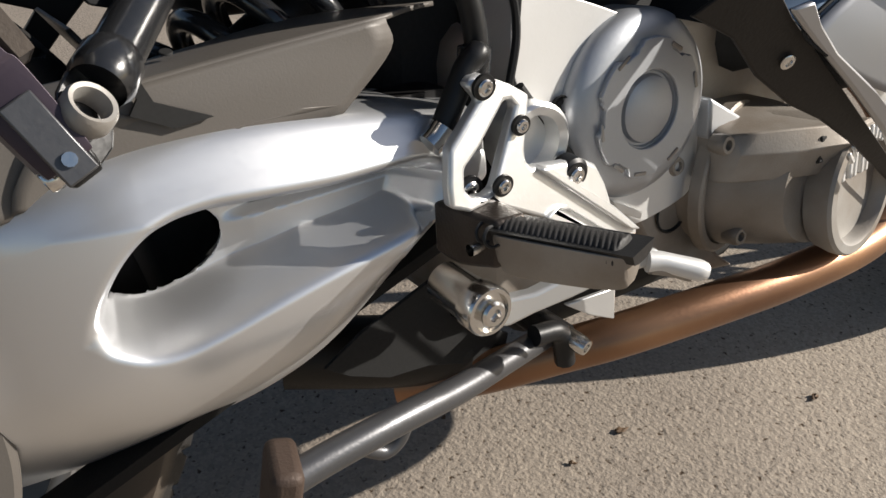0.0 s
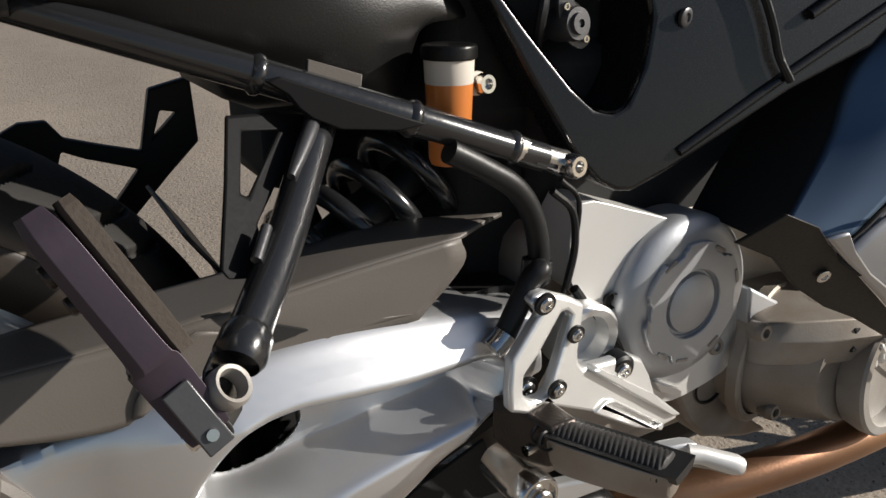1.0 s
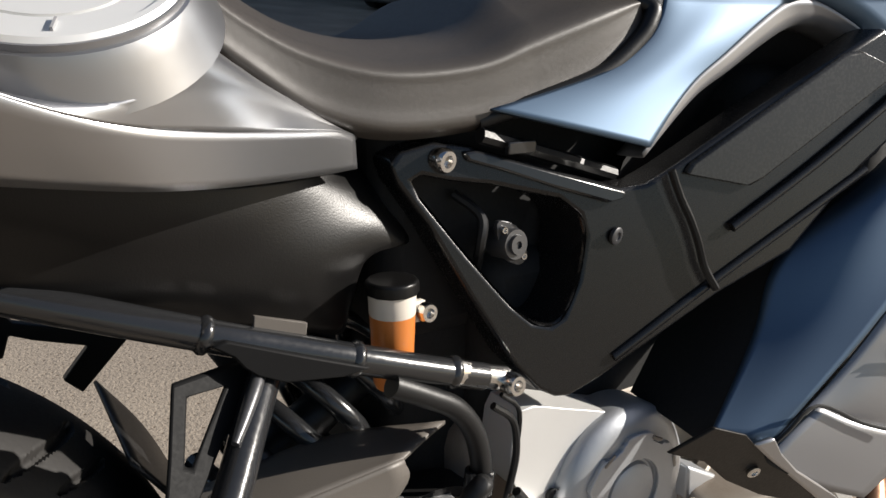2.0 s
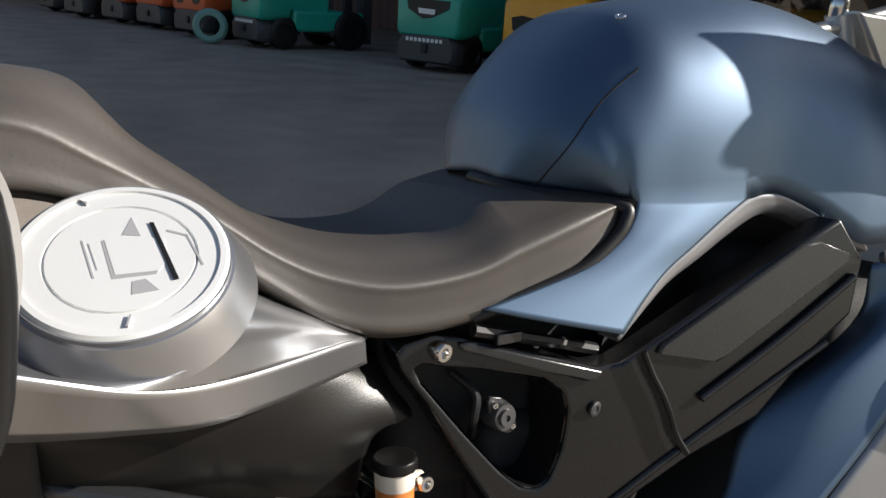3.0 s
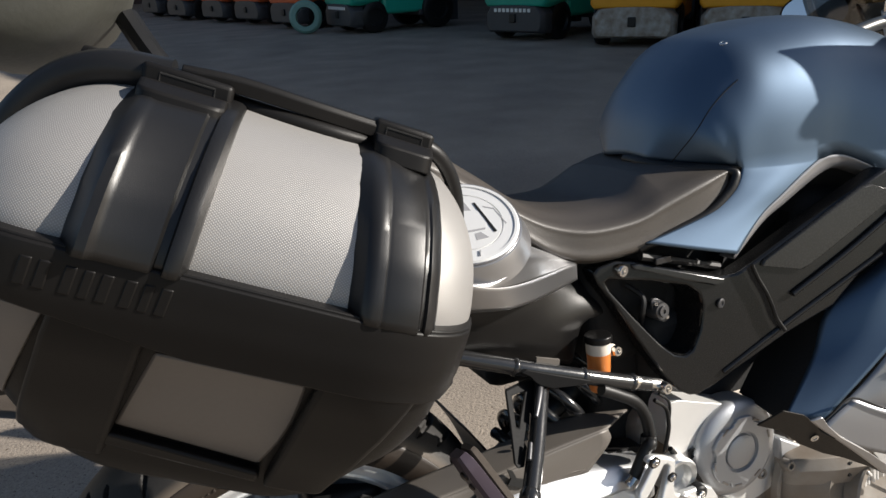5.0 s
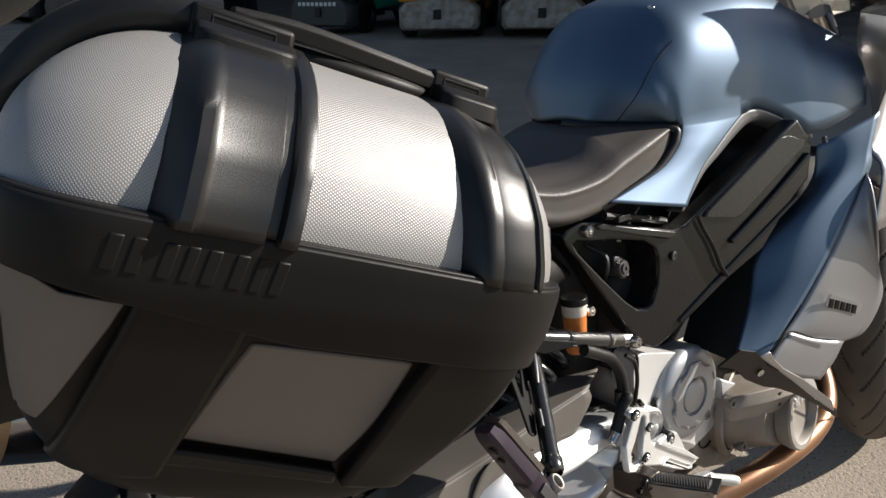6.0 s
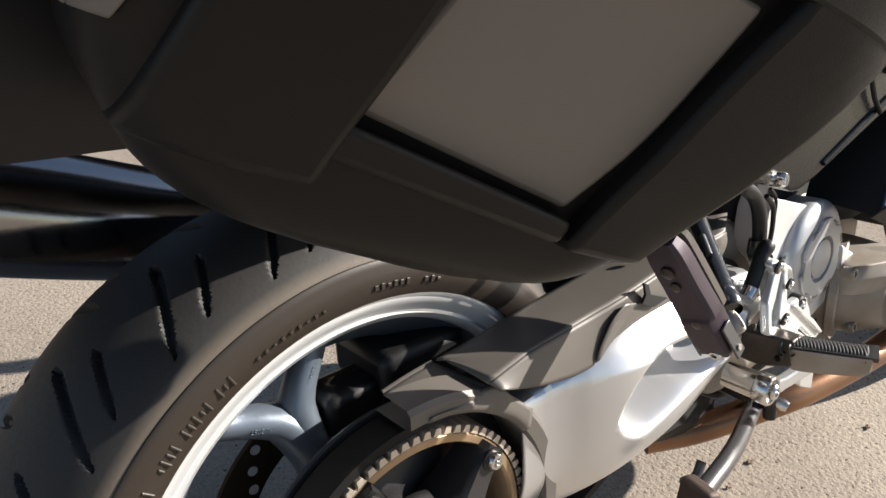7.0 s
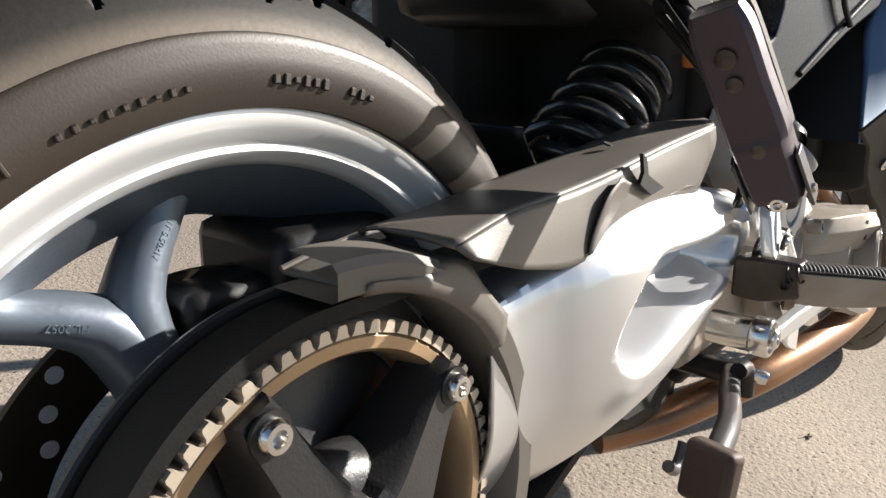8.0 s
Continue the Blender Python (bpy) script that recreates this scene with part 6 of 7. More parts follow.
# ---- front wheel, turned a little to the left ----
FW = Matrix.Translation((1.455, -0.125, 0.300)) @ Matrix.Rotation(radians(14), 4, "Z")
def groove_front(t, s):
    pitch, q = 2 * math.pi / 22, abs(s)
    if not 0.12 < q < 0.9:
        return 0.0
    u = (t / pitch + (0.5 if s > 0 else 0) + (0.22 * q + 0.2 * q * q) / pitch) % 1.0
    return 0.005 * np.clip((0.014 - np.minimum(u, 1 - u) * pitch) / 0.005, 0, 1)
tm = tyre_mesh(0.300, 0.122, 520, groove_front, 60)
bmesh.ops.transform(tm, matrix=FW, verts=tm.verts)
fwheel = part("front_wheel", lathe_mesh([(-0.05, 0.222), (-0.03, 0.205), (0.03, 0.205), (0.05, 0.222), (0.052, 0.215), (0.03, 0.198), (-0.03, 0.198), (-0.052, 0.215), (-0.05, 0.222)], 64, FW @ Matrix.Rotation(radians(90), 4, "X")), RIM, bike, "front wheel")
part("tyre", tm, TYRE, fwheel, "dusty front tyre", weld=False)
bm = bmesh.new()
def sector(r0, r1, a0, a1):
    q = [FW @ Vector((r * math.cos(a), y, r * math.sin(a))) for y in (-0.078, -0.073) for r, a in ((r0, a0), (r1, a0), (r1, a1), (r0, a1))]
    v = [bm.verts.new(p) for p in q]
    for f in ((0, 1, 2, 3), (7, 6, 5, 4), (0, 4, 5, 1), (1, 5, 6, 2), (2, 6, 7, 3), (3, 7, 4, 0)):
        bm.faces.new([v[j] for j in f])
for k in range(96):
    a0, a1 = 2 * math.pi * k / 96, 2 * math.pi * (k + 1) / 96
    for r0, r1, row in ((0.112, 0.120, -1), (0.120, 0.127, 0), (0.127, 0.133, -1), (0.133, 0.140, 2), (0.140, 0.146, -1), (0.146, 0.153, 1), (0.153, 0.160, -1)):
        if row < 0 or k % 4 != row:
            sector(r0, r1, a0, a1)
part("brake_disc", bm, DISC, fwheel, "drilled front brake disc", smooth=False, weld=False)
for k in range(5):
    a = radians(30 + 72 * k)
    part("spoke", tube_mesh([FW @ Vector((0.03 * math.cos(a), 0, 0.03 * math.sin(a))), FW @ Vector((0.205 * math.cos(a), 0, 0.205 * math.sin(a)))], 0.014, 3, 10), SPOKE, fwheel)
# side stand on the far side and rear mudguard
part("side_stand", tube_mesh([(0.62, 0.14, 0.24), (0.56, 0.23, 0.10), (0.53, 0.262, -0.027)], 0.011, 4, 12), STEEL, bike, "steel side stand")
part("inner_mudguard", surf_mesh([[(0.33 * math.cos(radians(a)), y, 0.315 + 0.335 * math.sin(radians(a))) for a in (4, 15, 27, 38)] for y in (-0.075, -0.03, 0.03, 0.075)], 4, 5), BLACK, bike, "black inner mudguard", solid=0.003)


# ---- hard case on the right, with a textured lid ----
CX, CY = Vector((0.9213, -0.2127, -0.3256)), Vector((0.2250, 0.9744, 0.0))
CZ = CX.cross(CY)
CASEM = ROLL @ Matrix.Translation((-0.03, -0.41, 0.83)) @ Matrix((CX, CY, CZ)).transposed().to_4x4() @ Matrix(((1, 0, 0, 0), (0, 1, 0, 0), (-0.07, 0, 1, 0), (0, 0, 0, 1)))
pannier = thing("pannier", "charcoal hard pannier with a silver textured lid", "pannier")
LEVELS = [  # z, rear end, front end, outer face
    (-0.186, -0.075, 0.030, 0.115), (-0.178, -0.135, 0.055, 0.096), (-0.165, -0.165, 0.076, 0.086), (-0.150, -0.180, 0.090, 0.079), (-0.130, -0.195, 0.103, 0.069), (-0.100, -0.206, 0.124, 0.050), (-0.060, -0.217, 0.142, 0.029), (-0.030, -0.226, 0.152, 0.011),
    (0.0, -0.232, 0.158, 0.002), (0.03, -0.234, 0.160, 0.0), (0.05, -0.231, 0.159, 0.002), (0.08, -0.222, 0.155, 0.012), (0.105, -0.205, 0.147, 0.028), (0.125, -0.182, 0.134, 0.047), (0.140, -0.155, 0.115, 0.071), (0.150, -0.115, 0.08, 0.105)]


def level(z):
    for a, b in zip(LEVELS, LEVELS[1:]):
        if z <= b[0] or b is LEVELS[-1]:
            t = max(0, min(1, (z - a[0]) / (b[0] - a[0])))
            return [p + (q - p) * t for p, q in zip(a, b)][1:]


def shell_y(x, z):
    """Depth of the outer face, rolling in at both ends."""
    xl, xr, y = level(z)
    low = max(0.0, min(1.0, (-0.02 - z) / 0.05))
    for edge, r in ((x - xl, 0.075 - 0.025 * low), (xr - x, 0.10 - 0.055 * low)):
        if edge < r:
            e = max(0.0, 1 - edge / r)
            y += r * 0.8 * (1 - math.sqrt(max(0.0, 1 - e ** 2.3)))
    return y


def case_loop(z, off=0.0):
    xl, xr, yo = level(z)
    pts = []
    for i in range(41):
        t = i / 40
        s = 0.5 - 0.5 * math.cos(math.pi * t)
        x = xl + (xr - xl) * s
        y = min(shell_y(x, z), 0.21)
        pts.append(Vector((x * (1 + off * 2), y - off, z)))
    return pts + [Vector((xr, 0.215, z)), Vector((xl, 0.215, z))]


def case_part(name, bm, mat, parent, label="", **k):
    bmesh.ops.transform(bm, matrix=CASEM, verts=bm.verts)
    return part(name, bm, mat, parent, label, **k)


def wrap(x0, x1, z0, z1, off, nx=10, nz=10, lip=0.006, skew=None):
    """A raised sheet that follows the shell between two heights; x0 and x1 may change with the height."""
    bm = bmesh.new()
    grid = []
    for j in range(nz + 1):
        t = j / nz
        row = []
        for i in range(nx + 1):
            s = i / nx
            za = z0(s) if callable(z0) else z0
            zb = z1(s) if callable(z1) else z1
            z = za + (zb - za) * t
            a = x0(t) if callable(x0) else x0
            b = x1(t) if callable(x1) else x1
            x = a + (b - a) * s
            row.append(Vector((x, shell_y(x, z) - off, z)))
        grid.append(row)
    n, m = len(grid), len(grid[0])
    front = [[bm.verts.new(p) for p in r] for r in grid]
    for j in range(n - 1):
        for i in range(m - 1):
            bm.faces.new((front[j][i], front[j][i + 1], front[j + 1][i + 1], front[j + 1][i]))
    rim = [front[0][i] for i in range(m)] + [front[j][-1] for j in range(1, n)] + [front[-1][i] for i in range(m - 2, -1, -1)] + [front[j][0] for j in range(n - 2, 0, -1)]
    back = [bm.verts.new(v.co + Vector((0, lip + off, 0))) for v in rim]
    for k in range(len(rim)):
        q = (k + 1) % len(rim)
        bm.faces.new((rim[k], rim[q], back[q], back[k]))
    return bm


case_part("lower_shell", loft_mesh([case_loop(z) for z in (-0.186, -0.178, -0.165, -0.15, -0.13, -0.10, -0.06, -0.03, 0.0, 0.03)], 3), CASE, pannier, "charcoal plastic lower shell", bevel=0.0)
lid = case_part("lid", loft_mesh([case_loop(z) for z in (0.026, 0.05, 0.08, 0.105, 0.125, 0.14, 0.15)], 4), FABRIC, pannier, "silver textured lid")
# the lid's texture runs along its length and over its curve
back = CASEM.inverted()
uv = lid.data.uv_layers.new(name="cloth")
for lp in lid.data.loops:
    q = back @ lid.data.vertices[lp.vertex_index].co
    over = level(q.z)[2]
    roll = (q.y - over) * (1 if q.x > 0 else -1)
    uv.data[lp.index].uv = (q.x + roll, q.z + over)
belt_band = case_part("belt_band", wrap(-0.2335, 0.1595, lambda s: -0.003 - 0.023 * min(1, s * 2.2), 0.036, 0.016, 40, 8), CASE, pannier, "broad charcoal bumper band", bevel=0.0016, seg=2)
case_part("band_lip", wrap(-0.2335, 0.1595, 0.034, 0.038, 0.0135, 40, 2), CASE, pannier, bevel=0.001)
# straps moulded over the lid, each a channel between two ribs
def profile_wrap(profile, z0, z1, slant, nz=18):
    """A moulded strap over the lid: each (x, height over the shell) of the profile runs from z0 to z1, leaning by slant."""
    bm = bmesh.new()
    rows = []
    for j in range(nz + 1):
        t = j / nz
        row = []
        for x, off in profile:
            xx = x + slant * t
            z = z0 + (z1 - z0) * t
            row.append(bm.verts.new((xx, shell_y(xx, z) - off * (1 - 0.7 * t ** 3), z + off * 0.2 * t * t)))
        rows.append(row)
    for p, q in zip(rows, rows[1:]):
        for i in range(len(profile) - 1):
            bm.faces.new((p[i], p[i + 1], q[i + 1], q[i]))
    return bm


for prof, slant in (([(-0.152, -0.003), (-0.149, 0.001), (-0.140, 0.017), (-0.136, 0.022), (-0.130, 0.0225), (-0.128, 0.0205), (-0.124, 0.0185), (-0.090, 0.0185), (-0.088, 0.0135), (-0.082, 0.0135), (-0.080, 0.0200), (-0.076, 0.0215), (-0.071, 0.0200), (-0.068, 0.010), (-0.067, -0.003)], 0.014),
                    ([(0.046, -0.003), (0.049, 0.001), (0.056, 0.012), (0.060, 0.0165), (0.065, 0.0175), (0.070, 0.0170), (0.071, 0.0155), (0.073, 0.0155), (0.075, 0.0165), (0.099, 0.0160), (0.101, 0.0125), (0.104, 0.0125), (0.106, 0.0155), (0.111, 0.0145), (0.115, 0.007), (0.117, -0.003)], -0.008)):
    case_part("strap", profile_wrap(prof, 0.034, 0.148, slant), STRAP, pannier, "charcoal strap moulded proud of the lid", solid=0.0015)
# lower panels
case_part("panel", wrap(lambda t: -0.106 + 0.026 * t, lambda t: 0.012 + 0.020 * t + 0.006 * math.sin(math.pi * t), lambda s: -0.117 - 0.016 * s, -0.031, 0.0022, 12, 10, 0.004), PANEL, pannier, "warm grey lower panel", bevel=0.003)
case_part("panel", wrap(lambda t: -0.2035 - 0.016 * t, lambda t: -0.190 + 0.036 * t, -0.112, lambda s: -0.001 - 0.014 * min(1, 2 * s), 0.0050, 14, 12, 0.004), PANEL, pannier, "warm grey lower panel", bevel=0.003)
case_part("lower_rail", wrap(lambda t: -0.114, lambda t: 0.014, lambda s: -0.137 - 0.013 * s, lambda s: -0.121 - 0.016 * s, 0.013, 10, 3), CASE, pannier, bevel=0.004)
case_part("side_rail", wrap(lambda t: 0.018 + 0.022 * t, lambda t: 0.070 + 0.050 * t, -0.152, -0.016, 0.0154, 6, 8), CASE, pannier, bevel=0.005, seg=3)
case_part("centre_bar", wrap(lambda t: -0.184 + 0.036 * t, lambda t: -0.112 + 0.029 * t, -0.150, -0.003, 0.0154, 8, 10), CASE, pannier, bevel=0.005, seg=3)
# the embossed mark on the band, as slanting bars of its size
for x0, x1 in ((-0.172, -0.164), (-0.160, -0.152), (-0.144, -0.136), (-0.132, -0.125), (-0.121, -0.113), (-0.106, -0.098), (-0.094, -0.087), (-0.083, -0.075)):
    case_part("raised_bar", wrap(lambda t, q=x0: q + 0.004 * t, lambda t, q=x1: q + 0.004 * t, 0.005, 0.026, 0.0169, 2, 3, 0.003), CASE, belt_band, bevel=0.0012)
# top seam, grab rail and two latches
case_part("seal", tube_mesh([Vector((x, min(shell_y(x, 0.146), 0.2) + 0.012, 0.150)) for x in (-0.19, -0.12, -0.04, 0.04, 0.10)], 0.007, 5, 10), CASE, pannier)
case_part("seal_front", tube_mesh([Vector((0.080, 0.125, 0.163)), Vector((0.115, 0.135, 0.155)), Vector((0.143, 0.155, 0.122)), Vector((0.160, 0.17, 0.06)), Vector((0.163, 0.175, 0.0)), Vector((0.13, 0.18, -0.08))], 0.0075, 5, 10), BLACK, pannier)
case_part("seal_rear", tube_mesh([Vector((-0.11, 0.10, 0.156)), Vector((-0.16, 0.105, 0.148)), Vector((-0.20, 0.115, 0.122)), Vector((-0.228, 0.122, 0.08)), Vector((-0.241, 0.128, 0.03)), Vector((-0.238, 0.135, -0.02)), Vector((-0.215, 0.15, -0.10))], 0.014, 5, 10), BLACK, pannier)
rail = case_part("grab_rail", loft_mesh([[Vector((x, y + a, z + b)) for a, b in ((-0.006, -0.006), (-0.007, 0.004), (-0.004, 0.008), (0.010, 0.008), (0.012, -0.006))] for x, y, z in ((-0.105, 0.098, 0.160), (-0.06, 0.100, 0.164), (0.0, 0.104, 0.163), (0.06, 0.118, 0.162), (0.09, 0.130, 0.164))], 4), CASE, pannier, "dark grab rail", bevel=0.001)
for x, y, z, w in ((-0.098, 0.080, 0.153, 0.034), (0.076, 0.104, 0.163, 0.026)):
    latch = case_part("latch", box_mesh(x - w, x + w, y + 0.004, y + 0.032, z - 0.016, z + 0.010), CASE, pannier, "moulded latch block", bevel=0.004, seg=3)
    case_part("latch_window", tube_mesh([Vector((x + a * w, y + 0.0045, z + b)) for a, b in ((-0.6, -0.010), (-0.6, 0.004), (0.6, 0.004), (0.6, -0.010))], 0.0012, 1, 6), VOID, latch)
    case_part("latch_tongue", loft_mesh([[Vector((x + a, y + b * k, z + c)) for b, c in ((-0.024, -0.022), (-0.022, -0.008), (-0.010, -0.002), (0.006, -0.002), (0.006, -0.022))] for a, k in ((-w * 0.95, 0.7), (-w * 0.7, 1.0), (0, 1.05), (w * 0.7, 1.0), (w * 0.95, 0.7))], 4), CASE, latch, bevel=0.002)


# ---- fork-lift trucks in a row before an open shed ----
def paint(name, c):
    return material(name, c, 0.42, 0.0, 0.05, 8, 0.25, stain=tuple(v * 0.6 for v in c), coat=0.2)


ORANGE, GREEN, YELLOW = paint("orange_truck_paint", (0.74, 0.13, 0.03)), paint("green_truck_paint", (0.015, 0.40, 0.28)), paint("yellow_truck_paint", (0.92, 0.41, 0.02))
DARKGREY = material("charcoal_truck_paint", (0.05, 0.05, 0.055), 0.5, 0.0, 0.1, 8, 0.3)
WHITE = material("white_plate", (0.75, 0.75, 0.72), 0.5, 0.0, 0.02, 10, 0.05)
GREENRIM = material("pale_green_wheel", (0.16, 0.30, 0.26), 0.5, 0.0, 0.1, 8, 0.3)


def truck(name, label, body, skirt, m, rim=None, grille=True):
    """A counterweight truck, tail towards -y in its own frame, 1.15 m wide."""
    t = thing(name, label, "forklift", m, "fork-lift trucks in the yard")
    def sec(y, w, z0, z1, crown):
        return [Vector((x * w, y, z)) for x, z in ((-0.46, z0), (-0.5, z0 + 0.06), (-0.5, z1 - 0.12), (-0.42, z1 - 0.02), (-0.2, z1 + crown), (0.2, z1 + crown), (0.42, z1 - 0.02), (0.5, z1 - 0.12), (0.5, z0 + 0.06), (0.46, z0))]
    part("counterweight", loft_mesh([sec(0.0, 0.98, 0.50, 1.02, 0.0), sec(0.04, 1.08, 0.48, 1.10, 0.0), sec(0.20, 1.14, 0.47, 1.16, 0.0), sec(0.55, 1.15, 0.52, 1.18, 0.0)], 3), body, t, "curved painted counterweight", bevel=0.01)
    part("rear_bumper", loft_mesh([sec(-0.01, 0.94, 0.14, 0.50, 0.0), sec(0.10, 1.06, 0.11, 0.50, 0.0), sec(0.32, 1.08, 0.11, 0.50, 0.0)], 3), skirt, t, "dark lower counterweight", bevel=0.01)
    part("hood", box_mesh(-0.5, 0.5, 0.5, 1.35, 0.62, 1.14), body, t, "engine hood", bevel=0.05, seg=3)
    part("chassis", box_mesh(-0.55, 0.55, 0.62, 2.05, 0.30, 0.66), body, t, bevel=0.06, seg=3)
    part("step", box_mesh(-0.56, 0.56, 1.35, 1.75, 0.24, 0.34), DARKGREY, t, bevel=0.02)
    if grille:
        part("vent", plate_mesh([(-0.36, 0.99), (0.40, 0.97), (0.38, 0.86), (0.10, 0.74), (-0.06, 0.72), (-0.32, 0.84)], 0.02, tilt(0, 0, -0.012)), BLACK, t, "dark moulded grille", bevel=0.004)
        part("plate", plate_mesh([(-0.14, 0.86), (0.16, 0.85), (0.15, 0.78), (-0.12, 0.79)], 0.01, tilt(0, 0, -0.022)), WHITE, t, bevel=0.002)
        for k in range(9):
            part("letter_bar", plate_mesh([(-0.33 + 0.074 * k, 0.455), (-0.285 + 0.074 * k, 0.455), (-0.285 + 0.074 * k, 0.405), (-0.33 + 0.074 * k, 0.405)], 0.02, tilt(0, 0, -0.022)), WHITE, t, smooth=False)
        part("sticker", plate_mesh([(0.30, 0.64), (0.46, 0.64), (0.46, 0.58), (0.30, 0.58)], 0.01, tilt(0, 0, 0.012)), WHITE, t, smooth=False)
    else:
        for sx_ in (-1, 1):
            part("lamp_recess", plate_mesh([(sx_ * 0.14, 0.84), (sx_ * 0.30, 0.87), (sx_ * 0.44, 0.84), (sx_ * 0.42, 0.70), (sx_ * 0.34, 0.61), (sx_ * 0.20, 0.60), (sx_ * 0.14, 0.66)], 0.02, tilt(0, 0, -0.006)), BLACK, t, bevel=0.004)
    part("tow_pin", box_mesh(-0.05, 0.05, -0.04, 0.05, 0.26, 0.38), BLACK, t, bevel=0.01)
    for x, y, r, w in ((-0.46, 0.45, 0.27, 0.19), (0.46, 0.45, 0.27, 0.19), (-0.49, 1.75, 0.34, 0.24), (0.49, 1.75, 0.34, 0.24)):
        wm = frame_to((x, y, r), (1, 0, 0))
        wh = part("wheel", lathe_mesh([(-w / 2, r * 0.55), (-w / 2, r * 0.85), (-w * 0.4, r * 0.97), (-w * 0.2, r), (w * 0.2, r), (w * 0.4, r * 0.97), (w / 2, r * 0.85), (w / 2, r * 0.55), (w * 0.3, r * 0.5), (w * 0.3, 0)], 32, wm), BLACK, t, "solid black tyre")
        part("rim", lathe_mesh([(-w * 0.42, r * 0.56), (-w * 0.3, r * 0.5), (-w * 0.25, 0)], 24, wm), rim or DARKGREY, wh)
    for x in (-0.46, 0.46):
        part("guard_post", tube_mesh([(x, 0.55, 1.15), (x, 0.62, 1.6), (x, 0.85, 2.05), (x, 1.7, 2.08)], 0.035, 4, 8), DARKGREY, t)
        part("guard_post", tube_mesh([(x, 2.0, 0.6), (x, 1.85, 1.4), (x, 1.7, 2.08)], 0.035, 4, 8), DARKGREY, t)
        part("mast_rail", box_mesh(x * 0.7 - 0.06, x * 0.7 + 0.06, 2.15, 2.32, 0.1, 2.2), DARKGREY, t)
    part("seat", loft_mesh([[Vector((x, y, z)) for x, z in ((-0.24, z0), (0.24, z0), (0.24, z1), (-0.24, z1))] for y, z0, z1 in ((0.85, 1.14, 1.65), (0.98, 1.14, 1.6), (1.02, 1.14, 1.26), (1.4, 1.14, 1.24))], 3), BLACK, t, bevel=0.02)
    for k in range(5):
        part("roof_bar", box_mesh(-0.45, 0.45, 0.95 + 0.17 * k, 1.0 + 0.17 * k, 2.06, 2.1), DARKGREY, t)
    return t


def spot(x, y, turn):
    return Matrix.Translation((x, y, 0)) @ Matrix.Rotation(radians(turn), 4, "Z")


row = [("green", 5.45, 9.2, -65), ("green", 3.87, 12.7, -80), ("yellow", 6.1, 7.3, -48), ("yellow", 6.95, 6.25, -50), ("yellow", 8.4, 5.3, -45)]
made = {}
for colour, x, y, turn in row:
    if colour not in made:
        made[colour] = truck("forklift", "green fork-lift truck parked tail outwards" if colour == "green" else "scuffed yellow fork-lift truck parked tail outwards", GREEN if colour == "green" else YELLOW, DARKGREY if colour == "green" else DULLCAST, spot(x, y, turn), GREENRIM, colour == "green")
    else:
        copy_thing(made[colour], spot(x, y, turn))
for k, (x, y) in enumerate(((3.32, 14.5), (2.95, 16.5), (2.45, 18.0), (1.85, 19.9), (1.40, 22.4))):
    if "orange" not in made:
        made["orange"] = truck("forklift", "orange fork-lift truck parked tail outwards", ORANGE, DARKGREY, spot(x, y, -70), DARKGREY, False)
    else:
        copy_thing(made["orange"], spot(x, y, -70))
wheel_loose = part("spare_wheel", lathe_mesh([(-0.1, 0.17), (-0.1, 0.25), (-0.06, 0.29), (0.06, 0.29), (0.1, 0.25), (0.1, 0.17), (-0.1, 0.17)], 32, frame_to((3.40, 13.15, 0.29), (-0.35, -0.9, 0.12))), GREENRIM, None, "")
tagged(wheel_loose, "pale green loose wheel leaning by the trucks", "wheel")

# shed behind the row: dark corrugated walls, posts and a deep roof
SHEDWALL = material("dark_red_brown_cladding", (0.10, 0.055, 0.05), 0.6, 0.1, 0.1, 4, 0.35)
SH = Matrix.Translation((8.9, 4.0, 0)) @ Matrix.Rotation(radians(16), 4, "Z")   # its front runs along local y
bm = bmesh.new()
n = 220
lo = [bm.verts.new(SH @ Vector((6.0 + 0.03 * (k % 2), -7.8 + 37.8 * k / n, 0))) for k in range(n + 1)]
hi = [bm.verts.new(SH @ Vector((6.0 + 0.03 * (k % 2), -7.8 + 37.8 * k / n, 9.75))) for k in range(n + 1)]
for k in range(n):
    bm.faces.new((lo[k], lo[k + 1], hi[k + 1], hi[k]))
def slope(bm):
    """Lifts what stands over the eaves' height with the rising roof, then sets it in its place."""
    for v in bm.verts:
        if v.co.z > 1:
            v.co.z += 0.61 * (v.co.x + 0.4)
    bmesh.ops.transform(bm, matrix=SH, verts=bm.verts)
    return bm


wall = part("wall_shed", bm, SHEDWALL, None, smooth=False, solid=0.02)
tagged(wall, "dark corrugated shed wall behind the trucks", "wall", kind="structure")
tagged(part("wall_shed_end", slope(box_mesh(-0.4, 6.1, -7.9, -7.75, 0, 5.38)), SHEDWALL, None, smooth=False), "dark clad end wall of the shed", "wall", kind="structure")
bm = slope(box_mesh(-0.4, 6.1, -8, 30, 5.4, 5.55))
tagged(part("roof_shed", bm, SHEDWALL, None, smooth=False), "deep shed roof over the trucks", "roof", kind="structure")
bm = box_mesh(-0.4, -0.2, -7.7, 30, 4.9, 5.39, m=SH)
tagged(part("fascia_shed", bm, SHEDWALL, None, smooth=False), "dark fascia along the shed roof", "fascia", kind="structure")
post0 = None
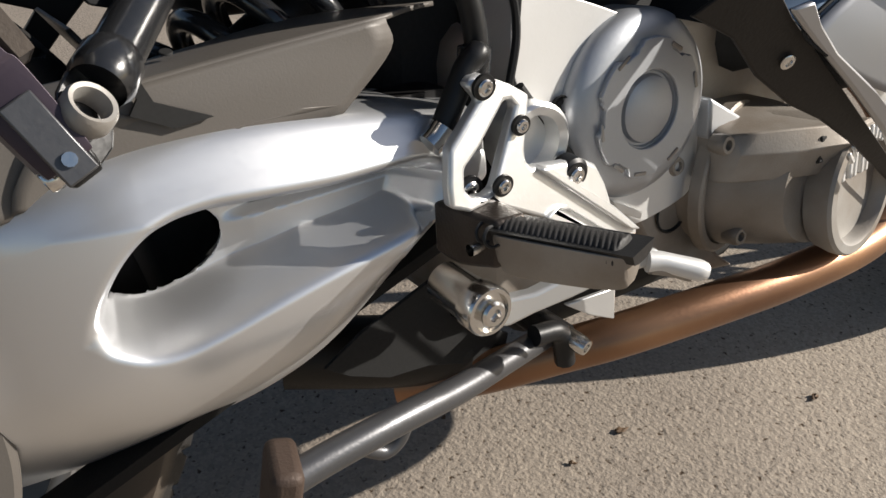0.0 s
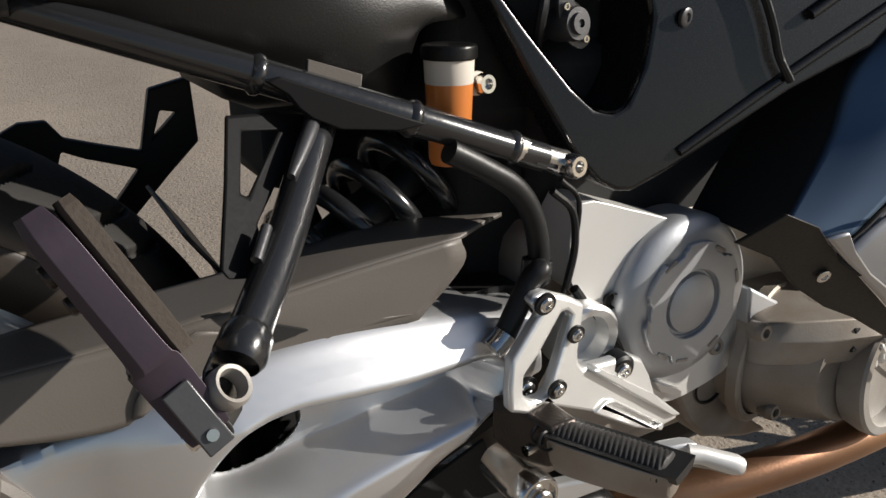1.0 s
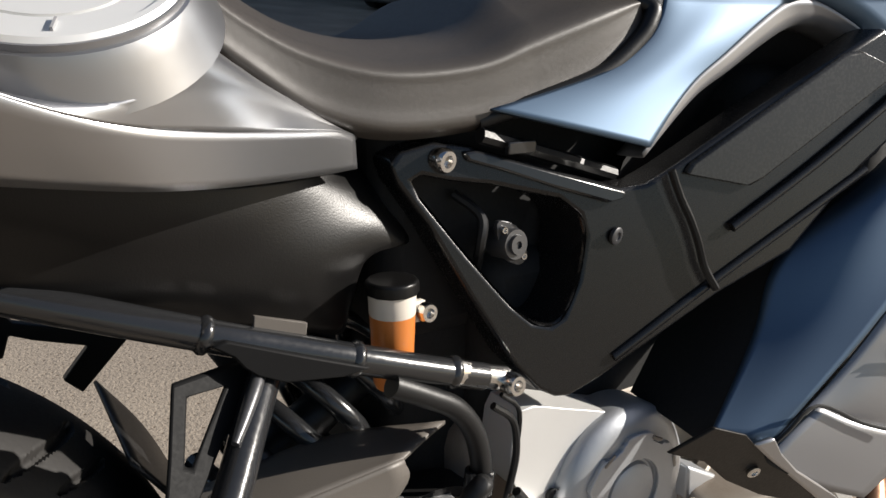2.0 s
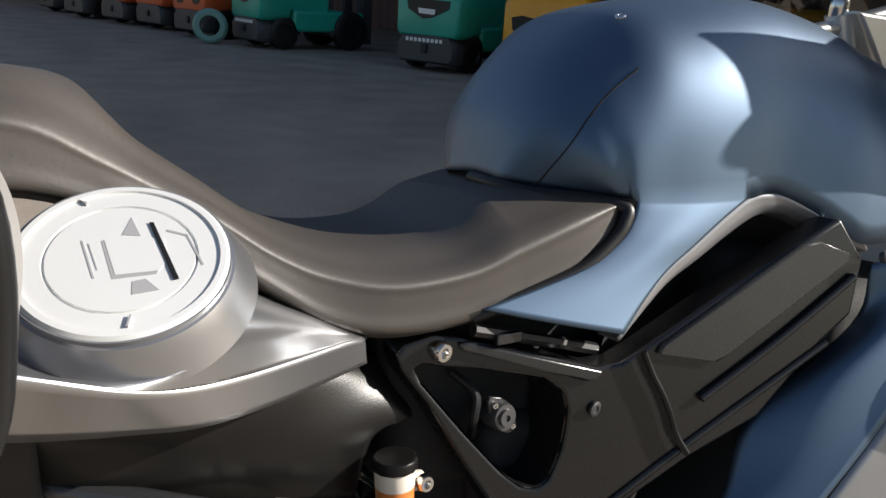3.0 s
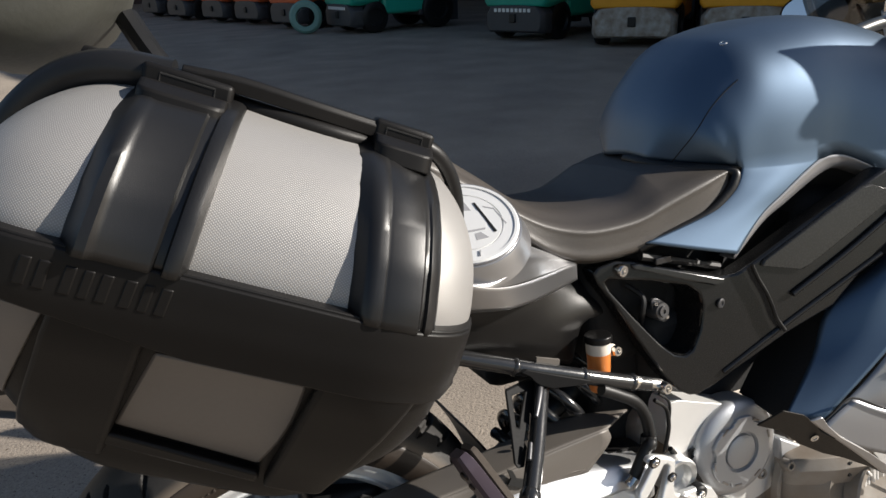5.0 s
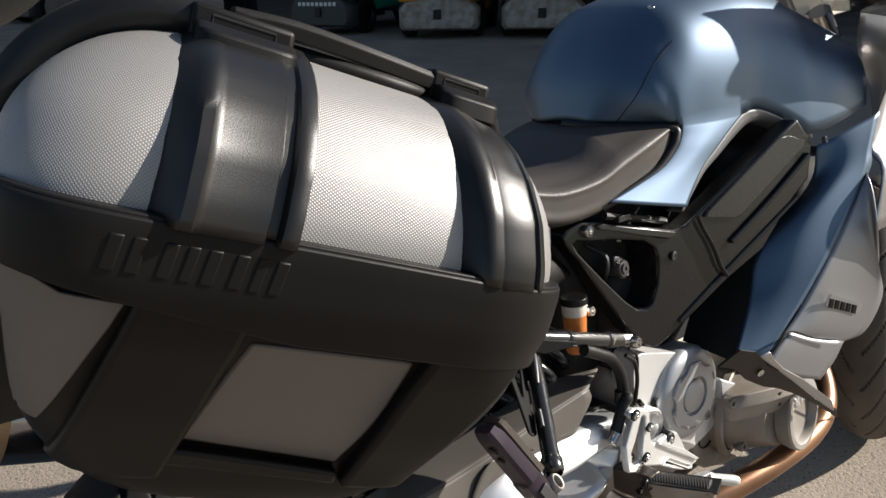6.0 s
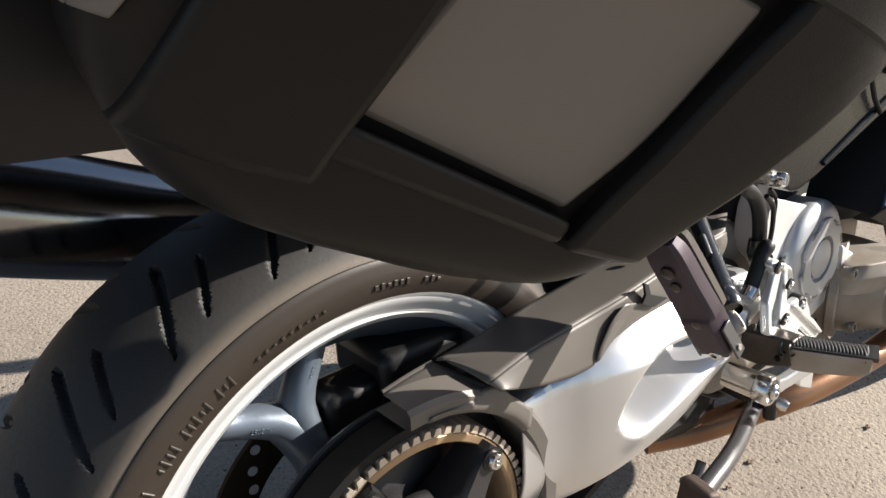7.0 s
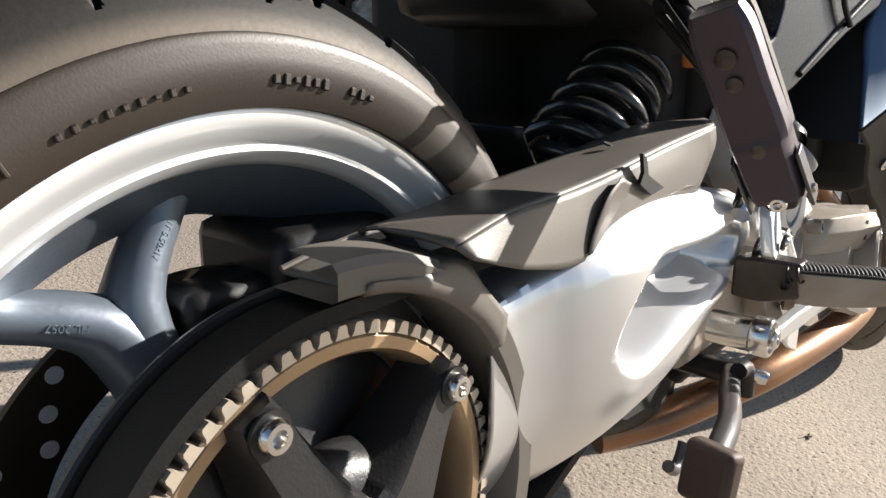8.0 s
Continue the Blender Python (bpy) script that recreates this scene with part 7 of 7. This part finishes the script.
for y in (-4, 2, 7.3, 13.4, 19.4, 25.5):
    p = SH @ Vector((-0.1, y, 0))
    bm = box_mesh(-0.06, 0.06, -0.06, 0.06, 0, 5.5)
    ob = part("shed_post", bm, SHEDWALL, None, smooth=False)
    ob.matrix_world = Matrix.Translation(p)
    tagged(ob, "dark steel post of the open shed", "post", group="shed posts", kind="structure")
bm = box_mesh(-6, 6, 33.8, 34.0, 0, 6.5)
tagged(part("wall_far", bm, SHEDWALL, None, smooth=False), "dark far boundary wall of the yard", "wall", kind="structure")
bm = box_mesh(-26, -6, 30, 40, 0, 6.5)
tagged(part("wall_side", bm, material("pale_far_building", (0.45, 0.42, 0.38), 0.8, 0.0, 0.1, 2, 0.2), None, smooth=False), "pale building at the end of the yard", "building", kind="structure")

# ---- bag on the tail rack ----
BAG = material("olive_black_bag_cloth", (0.055, 0.055, 0.045), 0.6, 0.0, 0.3, 30, 0.25)
bag = thing("tail_bag", "olive-black roll bag strapped across the tail rack", "bag")
bm = loft_mesh([[ROLL @ Vector((-0.172 + r * math.cos(a), y, 1.160 + r * 0.98 * math.sin(a))) for a in (2 * math.pi * k / 24 for k in range(24))] for y, r in ((-0.16, 0.05), (-0.15, 0.09), (-0.11, 0.112), (0.0, 0.122), (0.20, 0.122), (0.30, 0.08))], 4)
part("roll", bm, BAG, bag, "olive-black cloth roll")
part("strap", tube_mesh([ROLL @ Vector(p) for p in ((-0.075, -0.06, 1.085), (-0.06, -0.08, 1.05), (-0.04, -0.10, 1.01), (-0.03, -0.11, 0.975))], 0.012, 4, 8), BLACK, bag)
rack = part("luggage_rack", tube_mesh([(-0.02, -0.10, 0.975), (-0.14, -0.11, 0.985), (-0.30, -0.11, 0.995), (-0.42, -0.10, 1.0), (-0.44, 0.0, 1.0), (-0.42, 0.10, 1.0), (-0.14, 0.11, 0.985)], 0.012, 6, 12), SILVER, bike, "silver luggage rack")
part("tail_shell", loft_mesh([[Vector((x, y * w, z + h)) for y, h in ((-1, -0.05), (-1, 0.0), (-0.7, 0.035), (0, 0.045), (0.7, 0.035), (1, 0.0), (1, -0.05))] for x, w, z in ((0.12, 0.13, 0.885), (-0.05, 0.14, 0.91), (-0.25, 0.12, 0.925), (-0.42, 0.08, 0.93))], 4), GREYPAINT, bike, "grey tail shell", bevel=0.003)

# ---- dry leaves on the ground ----
LEAF = material("dry_brown_leaf", (0.13, 0.075, 0.035), 0.7, 0.0, 0.2, 60, 0.4)
for i, (x, y) in enumerate([(0.749, -0.077), (0.665, -0.085), (0.582, 0.054), (1.003, -0.166), (0.685, -0.176), (0.577, -0.117)]):
    rng = random.Random(40 + i)
    a0, size = rng.uniform(0, 6.28), rng.uniform(0.0025, 0.006)
    bm = bmesh.new()
    rim = [bm.verts.new((size * (1.5 * math.cos(a)) * (1 - 0.3 * math.cos(3 * a)), size * 0.8 * math.sin(a), 0.0015 + 0.003 * math.cos(2 * a) ** 2)) for a in (2 * math.pi * k / 12 for k in range(12))]
    mid = bm.verts.new((0, 0, 0.0006))
    for k in range(12):
        bm.faces.new((rim[k], rim[(k + 1) % 12], mid))
    leaf = part("dry_leaf", bm, LEAF, None, solid=0.0005)
    leaf.matrix_world = Matrix.Translation((x, y, 0.0005)) @ Matrix.Rotation(a0, 4, "Z")
    tagged(leaf, "small curled brown leaf lying on asphalt", "leaf", group="leaf litter")
